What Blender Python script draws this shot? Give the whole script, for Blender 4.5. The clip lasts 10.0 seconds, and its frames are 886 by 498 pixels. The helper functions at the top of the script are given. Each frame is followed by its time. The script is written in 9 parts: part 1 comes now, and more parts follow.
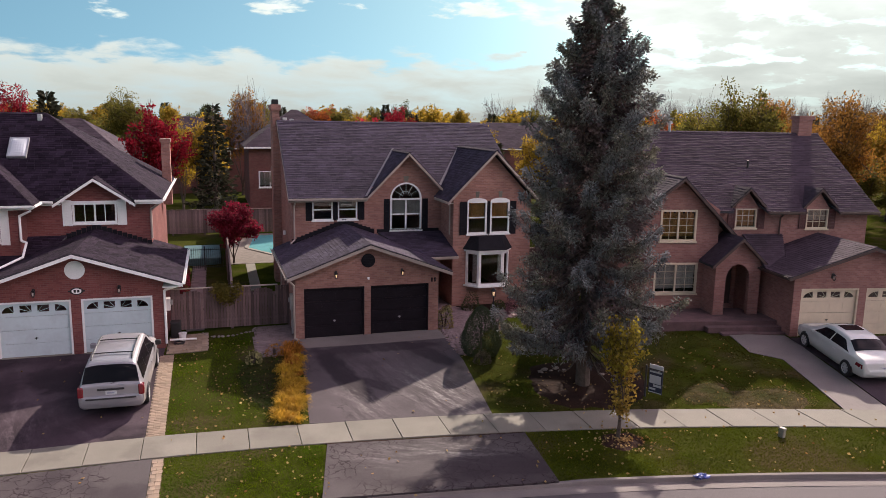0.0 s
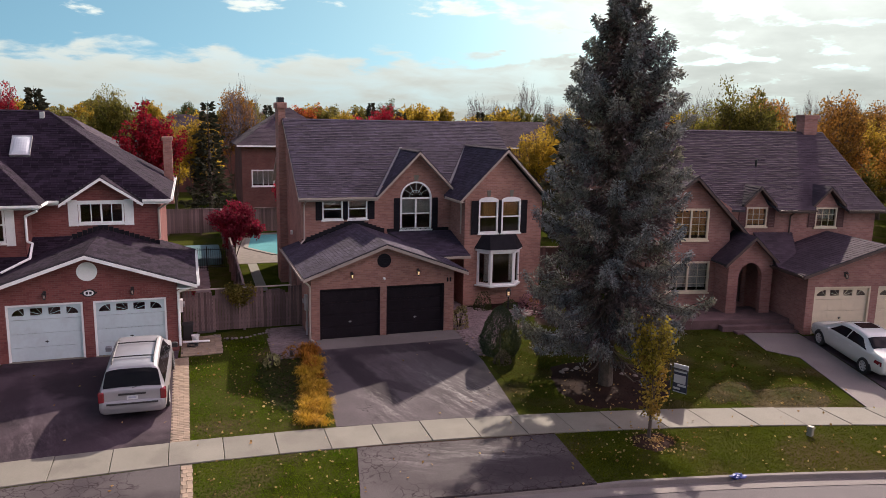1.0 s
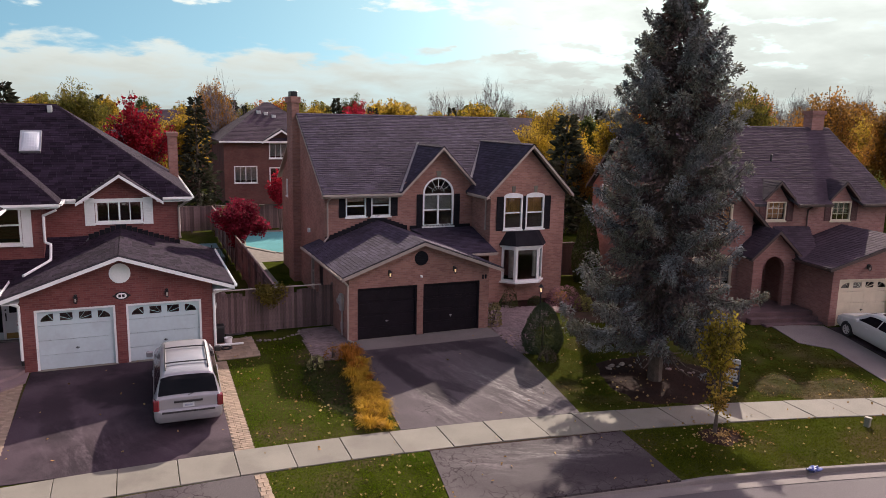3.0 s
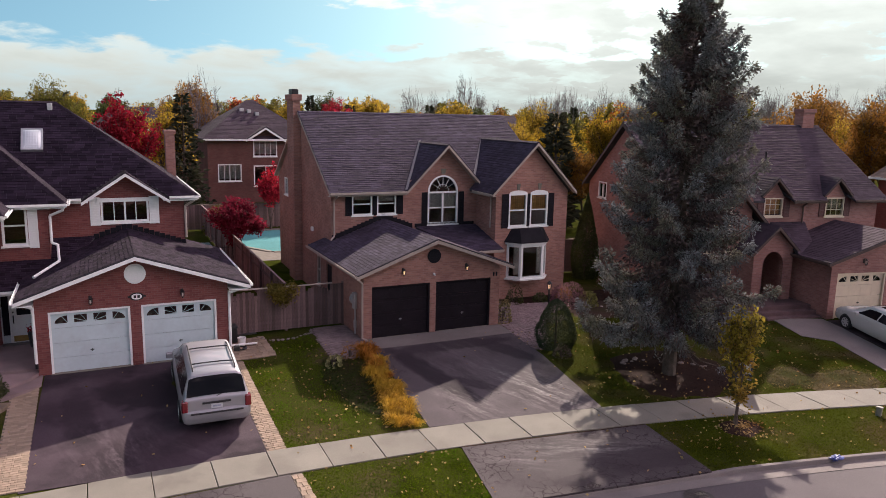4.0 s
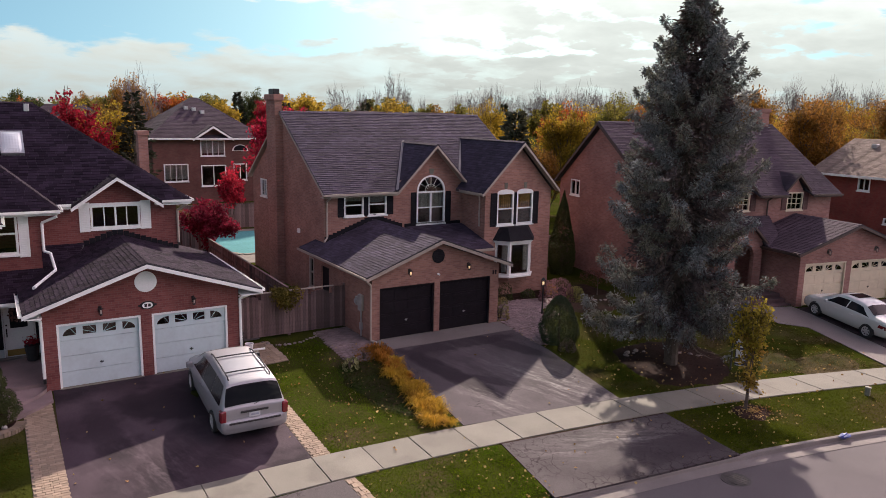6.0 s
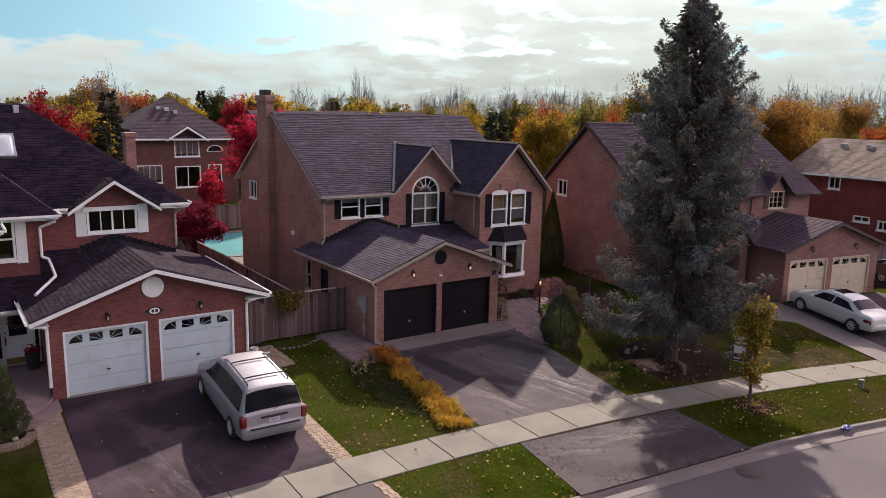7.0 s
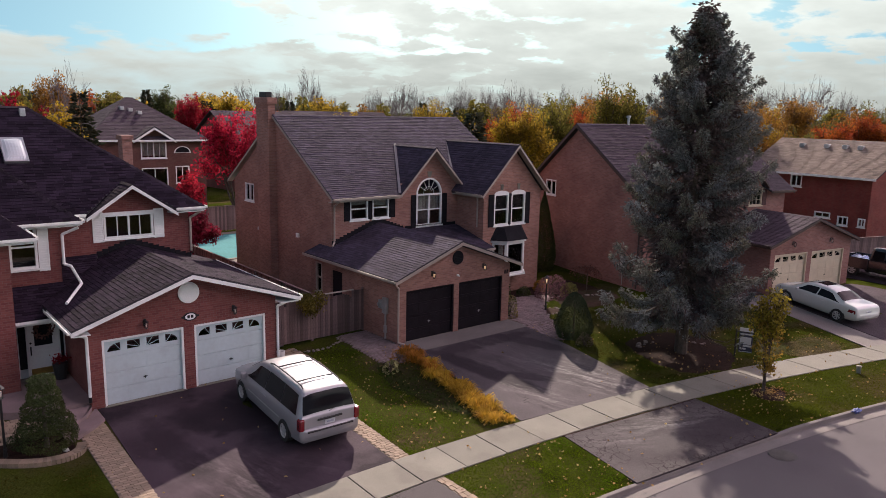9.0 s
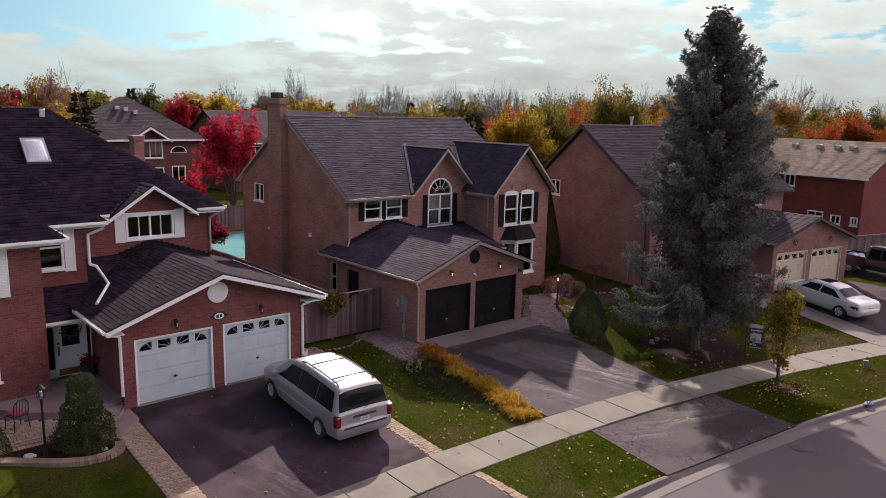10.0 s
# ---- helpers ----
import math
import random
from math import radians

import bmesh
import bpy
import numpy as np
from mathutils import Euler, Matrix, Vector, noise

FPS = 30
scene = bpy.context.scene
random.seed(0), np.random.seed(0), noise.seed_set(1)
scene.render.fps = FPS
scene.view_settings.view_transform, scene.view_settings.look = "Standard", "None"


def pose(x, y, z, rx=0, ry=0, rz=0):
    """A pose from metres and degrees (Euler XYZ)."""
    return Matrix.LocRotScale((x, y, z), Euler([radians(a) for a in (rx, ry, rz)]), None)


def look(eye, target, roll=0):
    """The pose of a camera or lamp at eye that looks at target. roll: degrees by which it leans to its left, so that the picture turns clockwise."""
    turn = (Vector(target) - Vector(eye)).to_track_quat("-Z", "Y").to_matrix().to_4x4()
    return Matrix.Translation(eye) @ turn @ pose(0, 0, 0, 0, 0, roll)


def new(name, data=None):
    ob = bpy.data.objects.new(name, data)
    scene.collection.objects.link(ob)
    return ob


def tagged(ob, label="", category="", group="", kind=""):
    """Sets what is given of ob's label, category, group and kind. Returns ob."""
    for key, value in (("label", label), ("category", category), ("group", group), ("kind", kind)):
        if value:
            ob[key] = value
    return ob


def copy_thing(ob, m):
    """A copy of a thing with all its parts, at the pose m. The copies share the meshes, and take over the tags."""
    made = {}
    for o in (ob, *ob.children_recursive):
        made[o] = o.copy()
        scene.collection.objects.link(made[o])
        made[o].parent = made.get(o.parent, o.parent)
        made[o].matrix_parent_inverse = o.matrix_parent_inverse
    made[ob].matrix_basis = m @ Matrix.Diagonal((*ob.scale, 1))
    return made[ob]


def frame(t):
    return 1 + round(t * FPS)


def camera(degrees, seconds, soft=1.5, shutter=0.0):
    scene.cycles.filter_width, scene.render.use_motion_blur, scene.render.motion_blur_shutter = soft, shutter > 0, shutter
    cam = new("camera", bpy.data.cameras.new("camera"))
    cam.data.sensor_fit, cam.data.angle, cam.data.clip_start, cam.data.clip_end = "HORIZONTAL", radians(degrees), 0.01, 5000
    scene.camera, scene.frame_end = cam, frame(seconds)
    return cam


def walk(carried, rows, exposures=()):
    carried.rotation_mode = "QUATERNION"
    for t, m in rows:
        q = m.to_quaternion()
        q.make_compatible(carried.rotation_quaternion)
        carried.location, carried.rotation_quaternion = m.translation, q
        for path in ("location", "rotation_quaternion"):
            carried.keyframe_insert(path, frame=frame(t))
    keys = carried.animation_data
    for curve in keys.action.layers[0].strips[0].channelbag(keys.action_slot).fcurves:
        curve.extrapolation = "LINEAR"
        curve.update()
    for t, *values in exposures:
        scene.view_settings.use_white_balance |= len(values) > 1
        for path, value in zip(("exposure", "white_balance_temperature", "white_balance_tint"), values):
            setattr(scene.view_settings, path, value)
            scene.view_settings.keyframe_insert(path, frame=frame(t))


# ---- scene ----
cam = camera(62.4, 10.0, soft=0.8)
PATH = [
    (0, (1.043, -0.721, 8.91), (1.639, 1.157, 8.567), 1.0),
    (0.5, (0.38, -0.371, 8.87), (1.001, 1.499, 8.528), 1.1),
    (1, (-0.308, 0.026, 8.881), (0.34, 1.886, 8.535), 1.1),
    (1.5, (-1.022, 0.451, 8.899), (-0.346, 2.3, 8.55), 1.1),
    (2, (-1.771, 0.902, 8.875), (-1.065, 2.74, 8.524), 1.1),
    (2.5, (-2.526, 1.32, 8.835), (-1.791, 3.147, 8.482), 1.1),
    (3, (-3.355, 1.699, 8.785), (-2.587, 3.511, 8.43), 1.2),
    (4.5, (-5.838, 2.65, 8.767), (-4.945, 4.403, 8.405), 1.2),
    (5, (-6.642, 2.989, 8.826), (-5.699, 4.715, 8.462), 1.2),
    (5.5, (-7.408, 3.339, 8.874), (-6.416, 5.037, 8.509), 1.2),
    (7, (-9.586, 4.54, 8.998), (-8.459, 6.151, 8.631), 1.2),
    (7.5, (-10.324, 4.965, 9.043), (-9.156, 6.547, 8.676), 1.2),
    (8, (-11.037, 5.384, 9.073), (-9.833, 6.939, 8.705), 1.2),
    (8.5, (-11.73, 5.719, 9.098), (-10.497, 7.251, 8.731), 1.2),
    (9, (-12.437, 6.041, 9.111), (-11.18, 7.552, 8.744), 1.2),
    (9.5, (-13.153, 6.364, 9.123), (-11.875, 7.858, 8.756), 1.2),
    (10, (-13.833, 6.705, 9.154), (-12.537, 8.183, 8.786), 1.3),
]
walk(cam, [(t, look(eye, target, roll)) for t, eye, target, roll in PATH], [(0.0, 0.90, 6500, 28), (5.0, 0.93, 6500, 29), (10.0, 0.78, 6500, 29)])

# ---- light ----
SUN_AZ, SUN_EL = 40.0, 32.4          # degrees east of +y, and up
world = bpy.data.worlds.new("sky")
scene.world = world
world.use_nodes = True
wt = world.node_tree
for n in list(wt.nodes):
    wt.nodes.remove(n)


def wnode(kind, **kw):
    n = wt.nodes.new(kind)
    for k, v in kw.items():
        n.inputs[k].default_value = v
    return n


w_out = wnode("ShaderNodeOutputWorld")
w_bg = wnode("ShaderNodeBackground", Strength=0.775)
w_sky = wt.nodes.new("ShaderNodeTexSky")
w_sky.sky_type, w_sky.sun_disc = "NISHITA", False
w_sky.sun_elevation, w_sky.sun_rotation = radians(SUN_EL), radians(SUN_AZ)
w_sky.air_density, w_sky.dust_density, w_sky.ozone_density = 1.0, 0.6, 1.6
w_tc = wt.nodes.new("ShaderNodeTexCoord")
w_sep = wt.nodes.new("ShaderNodeSeparateXYZ")
wt.links.new(w_tc.outputs["Generated"], w_sep.inputs[0])
w_up = wnode("ShaderNodeVectorMath")
w_up.operation = "ADD"
w_up.inputs[1].default_value = (0.0, 0.0, 0.30)
w_nrm = wnode("ShaderNodeVectorMath")
w_nrm.operation = "NORMALIZE"
wt.links.new(w_tc.outputs["Generated"], w_up.inputs[0]), wt.links.new(w_up.outputs[0], w_nrm.inputs[0]), wt.links.new(w_nrm.outputs[0], w_sky.inputs["Vector"])


def wmath(op, a, b=None, clamp=False):
    n = wt.nodes.new("ShaderNodeMath")
    n.operation, n.use_clamp = op, clamp
    for i, v in enumerate((a, b)):
        if v is None:
            continue
        if isinstance(v, (int, float)):
            n.inputs[i].default_value = v
        else:
            wt.links.new(v, n.inputs[i])
    return n.outputs[0]


# a flat cloud deck seen in perspective: small heaps in the clear west, a closed bank low down, a broken sheet on the sunward side
def wrange(value, lo, hi, a=0.0, b=1.0, soft=False):
    n = wt.nodes.new("ShaderNodeMapRange")
    n.interpolation_type = "SMOOTHSTEP" if soft else "LINEAR"
    n.inputs["From Min"].default_value, n.inputs["From Max"].default_value = lo, hi
    n.inputs["To Min"].default_value, n.inputs["To Max"].default_value = a, b
    wt.links.new(value, n.inputs["Value"])
    return n.outputs[0]


def wnoise(vector, scale, detail, rough, warp=0.0):
    n = wnode("ShaderNodeTexNoise", Scale=scale, Detail=detail, Roughness=rough, Distortion=warp)
    wt.links.new(vector, n.inputs["Vector"])
    return n.outputs["Fac"]


w_rise = wmath("MAXIMUM", w_sep.outputs["Z"], 0.0)
w_far = wmath("DIVIDE", 1.0, wmath("ADD", w_rise, 0.22))
w_deck = wt.nodes.new("ShaderNodeCombineXYZ")
wt.links.new(wmath("MULTIPLY", w_sep.outputs["X"], w_far), w_deck.inputs[0]), wt.links.new(wmath("MULTIPLY", w_sep.outputs["Y"], w_far), w_deck.inputs[1])
w_heap = wnoise(w_deck.outputs[0], 4.2, 9.0, 0.55, 0.15)
w_field = wnoise(w_deck.outputs[0], 0.7, 2.0, 0.5)
w_fold = wnoise(w_deck.outputs[0], 2.6, 7.0, 0.55, 0.3)
w_slot = wmath("MULTIPLY", wrange(w_sep.outputs["Z"], 0.095, 0.135, 0.13, 0.0), wrange(w_sep.outputs["X"], 0.42, 0.66, 1.0, 0.0))
w_sheet = wmath("SUBTRACT", wrange(w_sep.outputs["X"], 0.24, 0.52, 0.012, 0.15), w_slot)
w_thick = wmath("ADD", wmath("ADD", wmath("MULTIPLY", w_heap, 0.8), wmath("MULTIPLY", w_field, 0.30)), w_sheet)
# the low bank: level, with small heads along its top and thin gaps inside
w_crest = wmath("ADD", w_sep.outputs["Z"], wrange(w_heap, 0.3, 0.7, 0.016, -0.020))
w_bank = wmath("MULTIPLY", wrange(w_crest, 0.066, 0.084, 1.0, 0.0, True), wrange(w_fold, 0.34, 0.58, 0.70, 1.0))
w_mask = wmath("MAXIMUM", wrange(w_thick, 0.595, 0.675, 0.0, 1.0, True), w_bank)
w_body = wmath("MULTIPLY", wrange(w_thick, 0.60, 0.86, 1.03, 0.92), wrange(w_fold, 0.36, 0.64, 1.04, 0.88))
# dim at the horizon, brightest half way up, duller overhead; clouds facing the sun are brighter than those before it
w_high = wmath("ADD", wrange(w_rise, 0.0, 0.42, 0.46, 1.65), wrange(w_rise, 0.45, 0.95, 0.0, -0.70))
w_zen = wmath("MULTIPLY", w_high, wrange(w_sep.outputs["Y"], -0.5, 0.4, 2.0, 1.0, True))
w_cloud = wnode("ShaderNodeVectorMath")
w_cloud.operation = "SCALE"
# greenish white low down, cooler and more violet overhead
w_hue = wt.nodes.new("ShaderNodeMix")
w_hue.data_type = "RGBA"
w_hue.inputs[6].default_value, w_hue.inputs[7].default_value = (0.745, 0.895, 0.765, 1), (0.915, 0.72, 0.775, 1)
wt.links.new(wrange(w_sep.outputs["Z"], 0.18, 0.55), w_hue.inputs["Factor"]), wt.links.new(w_hue.outputs[2], w_cloud.inputs[0])
wt.links.new(wmath("MULTIPLY", w_body, w_zen), w_cloud.inputs["Scale"])
w_mix = wt.nodes.new("ShaderNodeMix")
w_mix.data_type = "RGBA"
w_tint = wnode("ShaderNodeVectorMath")
w_tint.operation = "MULTIPLY"
w_tint.inputs[1].default_value = (0.069, 0.104, 0.080)
wt.links.new(w_sky.outputs[0], w_tint.inputs[0])
wt.links.new(w_mask, w_mix.inputs["Factor"])
wt.links.new(w_tint.outputs[0], w_mix.inputs[6]), wt.links.new(w_cloud.outputs[0], w_mix.inputs[7])
wt.links.new(w_mix.outputs[2], w_bg.inputs["Color"]), wt.links.new(w_bg.outputs[0], w_out.inputs["Surface"])

sun_data = bpy.data.lights.new("sun", "SUN")
sun_data.energy, sun_data.angle, sun_data.color = 4.2, radians(0.9), (1.0, 0.94, 0.74)
sun = new("sun", sun_data)
_a, _e = radians(SUN_AZ), radians(SUN_EL)
sun.matrix_world = look((60 * math.sin(_a), 60 * math.cos(_a), 60 * math.tan(_e)), (0, 0, 0))


# ---- materials ----
def material(name, color, rough=0.8, metal=0.0, vary=0.15, scale=3.0, fine=40.0, bump=0.0, bump_scale=None, spec=0.5, hue=None,
             island=0.0, stain=None, stain_scale=0.6, objrand=0.0, trans=0.0, coat=0.0):
    """A procedural surface: base colour varied at two scales, with an optional second tint, stains and relief."""
    m = bpy.data.materials.new(name)
    m.use_nodes = True
    t = m.node_tree
    b = t.nodes["Principled BSDF"]
    tc = t.nodes.new("ShaderNodeTexCoord")

    def noise_node(sc, detail=4.0):
        n = t.nodes.new("ShaderNodeTexNoise")
        n.inputs["Scale"].default_value, n.inputs["Detail"].default_value = sc, detail
        t.links.new(tc.outputs["Object"], n.inputs["Vector"])
        return n.outputs["Fac"]

    def mix(fac, a, c, kind="MIX"):
        n = t.nodes.new("ShaderNodeMix")
        n.data_type, n.blend_type = "RGBA", kind
        for sock, v in ((n.inputs["Factor"], fac), (n.inputs[6], a), (n.inputs[7], c)):
            if isinstance(v, (float, int)):
                sock.default_value = v
            elif isinstance(v, tuple):
                sock.default_value = (*v[:3], 1)
            else:
                t.links.new(v, sock)
        return n.outputs[2]

    def ramp(value, lo, hi, a=0.0, c=1.0):
        n = t.nodes.new("ShaderNodeMapRange")
        n.inputs["From Min"].default_value, n.inputs["From Max"].default_value = lo, hi
        n.inputs["To Min"].default_value, n.inputs["To Max"].default_value = a, c
        t.links.new(value, n.inputs["Value"])
        return n.outputs[0]

    dark = tuple(c * (1 - vary) for c in color)
    light = tuple(min(1, c * (1 + vary)) for c in color)
    col = mix(ramp(noise_node(scale), 0.3, 0.7), dark, light)
    if hue:
        col = mix(ramp(noise_node(scale * 0.45 + 0.07), 0.42, 0.62), col, hue)
    if stain:
        col = mix(ramp(noise_node(stain_scale, 5.0), 0.52, 0.66), col, stain)
    if fine:
        f = noise_node(fine, 2.0)
        col = mix(1.0, col, mix(ramp(f, 0.3, 0.7), (1 - vary,) * 3, (1 + vary * 0.6,) * 3), "MULTIPLY")
    if island:
        g = t.nodes.new("ShaderNodeNewGeometry")
        col = mix(1.0, col, mix(g.outputs["Random Per Island"], (1 - island,) * 3, (1 + island,) * 3), "MULTIPLY")
    if objrand:
        o = t.nodes.new("ShaderNodeObjectInfo")
        col = mix(1.0, col, mix(o.outputs["Random"], (1 - objrand,) * 3, (1 + objrand,) * 3), "MULTIPLY")
    t.links.new(col, b.inputs["Base Color"])
    b.inputs["Roughness"].default_value, b.inputs["Metallic"].default_value = rough, metal
    b.inputs["Specular IOR Level"].default_value = spec
    b.inputs["Coat Weight"].default_value = coat
    if trans:
        tr = t.nodes.new("ShaderNodeBsdfTranslucent")
        t.links.new(col, tr.inputs["Color"])
        ms = t.nodes.new("ShaderNodeMixShader")
        ms.inputs[0].default_value = trans
        t.links.new(b.outputs[0], ms.inputs[1]), t.links.new(tr.outputs[0], ms.inputs[2])
        t.links.new(ms.outputs[0], t.nodes["Material Output"].inputs["Surface"])
    if bump:
        bn = t.nodes.new("ShaderNodeBump")
        bn.inputs["Strength"].default_value, bn.inputs["Distance"].default_value = bump, 0.02
        t.links.new(noise_node(bump_scale or fine or 30.0, 3.0), bn.inputs["Height"])
        t.links.new(bn.outputs[0], b.inputs["Normal"])
    return m


def brick_material(name, a, b2, mortar, rough=0.9):
    """Running-bond brick, 210 x 75 mm with its joint, laid along the wall; a little soot and weathering over it."""
    m = bpy.data.materials.new(name)
    m.use_nodes = True
    t = m.node_tree
    bs = t.nodes["Principled BSDF"]
    tc = t.nodes.new("ShaderNodeTexCoord")
    sep = t.nodes.new("ShaderNodeSeparateXYZ")
    t.links.new(tc.outputs["Object"], sep.inputs[0])
    add = t.nodes.new("ShaderNodeMath")
    t.links.new(sep.outputs["X"], add.inputs[0]), t.links.new(sep.outputs["Y"], add.inputs[1])
    com = t.nodes.new("ShaderNodeCombineXYZ")
    t.links.new(add.outputs[0], com.inputs[0]), t.links.new(sep.outputs["Z"], com.inputs[1])
    br = t.nodes.new("ShaderNodeTexBrick")
    br.inputs["Scale"].default_value = 1.0
    br.inputs["Brick Width"].default_value, br.inputs["Row Height"].default_value = 0.21, 0.075
    br.inputs["Mortar Size"].default_value, br.inputs["Mortar Smooth"].default_value = 0.006, 0.3
    br.inputs["Bias"].default_value = -0.1
    br.inputs["Color1"].default_value, br.inputs["Color2"].default_value = (*a, 1), (*b2, 1)
    br.inputs["Mortar"].default_value = (*mortar, 1)
    t.links.new(com.outputs[0], br.inputs["Vector"])
    n = t.nodes.new("ShaderNodeTexNoise")
    n.inputs["Scale"].default_value, n.inputs["Detail"].default_value = 0.7, 6.0
    t.links.new(tc.outputs["Object"], n.inputs["Vector"])
    mr = t.nodes.new("ShaderNodeMapRange")
    mr.inputs["From Min"].default_value, mr.inputs["From Max"].default_value = 0.35, 0.7
    mr.inputs["To Min"].default_value, mr.inputs["To Max"].default_value = 0.82, 1.12
    t.links.new(n.outputs["Fac"], mr.inputs["Value"])
    vm = t.nodes.new("ShaderNodeVectorMath")
    vm.operation = "SCALE"
    t.links.new(br.outputs["Color"], vm.inputs[0]), t.links.new(mr.outputs[0], vm.inputs["Scale"])
    t.links.new(vm.outputs[0], bs.inputs["Base Color"])
    bs.inputs["Roughness"].default_value = rough
    bs.inputs["Specular IOR Level"].default_value = 0.25
    bu = t.nodes.new("ShaderNodeBump")
    bu.inputs["Strength"].default_value, bu.inputs["Distance"].default_value = 0.5, 0.008
    bu.invert = True
    t.links.new(br.outputs["Fac"], bu.inputs["Height"]), t.links.new(bu.outputs[0], bs.inputs["Normal"])
    return m


def glass_material(name, tint=(0.85, 0.87, 0.88), rough=0.02):
    """Thin window glass: clear, with a Fresnel gloss."""
    m = bpy.data.materials.new(name)
    m.use_nodes = True
    t = m.node_tree
    t.nodes.remove(t.nodes["Principled BSDF"])
    tr, gl = t.nodes.new("ShaderNodeBsdfTransparent"), t.nodes.new("ShaderNodeBsdfGlossy")
    fr, mx = t.nodes.new("ShaderNodeFresnel"), t.nodes.new("ShaderNodeMixShader")
    tr.inputs["Color"].default_value, gl.inputs["Roughness"].default_value = (*tint, 1), rough
    gl.inputs["Color"].default_value, fr.inputs["IOR"].default_value = (0.9, 0.92, 0.95, 1), 1.45
    t.links.new(fr.outputs[0], mx.inputs[0])
    t.links.new(tr.outputs[0], mx.inputs[1]), t.links.new(gl.outputs[0], mx.inputs[2])
    t.links.new(mx.outputs[0], t.nodes["Material Output"].inputs["Surface"])
    return m


def lamp_material(name, color, power):
    m = bpy.data.materials.new(name)
    m.use_nodes = True
    b = m.node_tree.nodes["Principled BSDF"]
    b.inputs["Base Color"].default_value = (*color, 1)
    b.inputs["Emission Color"].default_value, b.inputs["Emission Strength"].default_value = (*color, 1), power
    return m


BRICK_TAN = brick_material("tan_brick", (0.262, 0.130, 0.106), (0.365, 0.192, 0.152), (0.31, 0.200, 0.178))
BRICK_RED = brick_material("red_brick", (0.164, 0.050, 0.047), (0.226, 0.078, 0.070), (0.20, 0.108, 0.098))
BRICK_ROSE = brick_material("rose_brick", (0.255, 0.122, 0.106), (0.335, 0.175, 0.150), (0.28, 0.18, 0.166))
BRICK_BROWN = brick_material("brown_brick", (0.125, 0.052, 0.046), (0.155, 0.07, 0.06), (0.13, 0.085, 0.075))
BRICK_DARK = brick_material("dark_red_brick", (0.18, 0.040, 0.034), (0.215, 0.055, 0.045), (0.16, 0.075, 0.065))
SHINGLE = material("grey_shingle", (0.044, 0.034, 0.055), rough=0.95, vary=0.22, scale=0.8, fine=60, island=0.28, bump=0.3, spec=0.2)
SHINGLE_D = material("dark_plum_shingle", (0.022, 0.015, 0.025), rough=0.96, vary=0.22, scale=0.8, fine=60, island=0.42, bump=0.3, spec=0.08)
SHINGLE_B = material("brown_grey_shingle", (0.050, 0.035, 0.048), rough=0.95, vary=0.2, scale=0.8, fine=60, island=0.2, spec=0.2)
SHINGLE_T = material("tan_shingle", (0.19, 0.145, 0.122), rough=0.95, vary=0.15, scale=0.8, fine=60, island=0.22, spec=0.2)
DECK = material("roof_underlay", (0.045, 0.043, 0.05), rough=0.95, vary=0.2)
FASCIA_TAN = material("taupe_metal_trim", (0.36, 0.30, 0.26), rough=0.5, vary=0.08)
WHITE = material("white_painted_trim", (0.78, 0.78, 0.77), rough=0.45, vary=0.05, scale=2.0, fine=18)
WHITE_DOOR = material("white_door_paint", (0.49, 0.575, 0.60), rough=0.42, vary=0.04, scale=1.2, fine=9, stain=(0.465, 0.535, 0.56), stain_scale=1.6)
CREAM = material("cream_door_paint", (0.60, 0.50, 0.37), rough=0.5, vary=0.06)
BROWN_TRIM = material("dark_brown_trim", (0.07, 0.04, 0.035), rough=0.6, vary=0.15)
BLACK_DOOR = material("black_door_paint", (0.014, 0.010, 0.014), rough=0.6, vary=0.2, scale=2.0, fine=12, spec=0.15)
SHUTTER = material("black_shutter", (0.016, 0.015, 0.019), rough=0.85, vary=0.2, spec=0.1)
SHUTTER_RED = material("maroon_shutter", (0.09, 0.03, 0.03), rough=0.6, vary=0.2)
GLASS = glass_material("window_glass")
CURTAIN = material("pale_curtain", (0.50, 0.45, 0.40), rough=0.9, vary=0.12, scale=6.0)
BLIND_WARM = material("ochre_blind", (0.62, 0.29, 0.10), rough=0.9, vary=0.15, scale=6.0)
METAL_DARK = material("dark_metal", (0.03, 0.03, 0.032), rough=0.45, metal=0.6, vary=0.2)
FLASHING = material("dull_valley_metal", (0.20, 0.18, 0.19), rough=0.7, vary=0.1)
METAL_GREY = material("galvanised_metal", (0.45, 0.45, 0.46), rough=0.45, metal=0.7, vary=0.12)
ASPHALT = material("weathered_asphalt", (0.077, 0.063, 0.069), rough=0.92, vary=0.25, scale=0.5, fine=70, hue=(0.099, 0.085, 0.089), stain=(0.052, 0.040, 0.047), stain_scale=0.33, bump=0.35, spec=0.25)
ASPHALT_DARK = material("sealed_asphalt", (0.042, 0.027, 0.036), rough=0.9, vary=0.38, scale=0.55, fine=70, hue=(0.066, 0.047, 0.058), stain=(0.022, 0.014, 0.020), stain_scale=0.62, bump=0.3, spec=0.22)
ROAD = material("road_asphalt", (0.092, 0.080, 0.085), rough=0.9, vary=0.14, scale=0.35, fine=90, hue=(0.108, 0.096, 0.099), bump=0.3, spec=0.3)
CONCRETE = material("pavement_concrete", (0.166, 0.156, 0.128), rough=0.9, vary=0.12, scale=0.9, fine=55, stain=(0.138, 0.127, 0.105), stain_scale=0.8, objrand=0.09, bump=0.25)
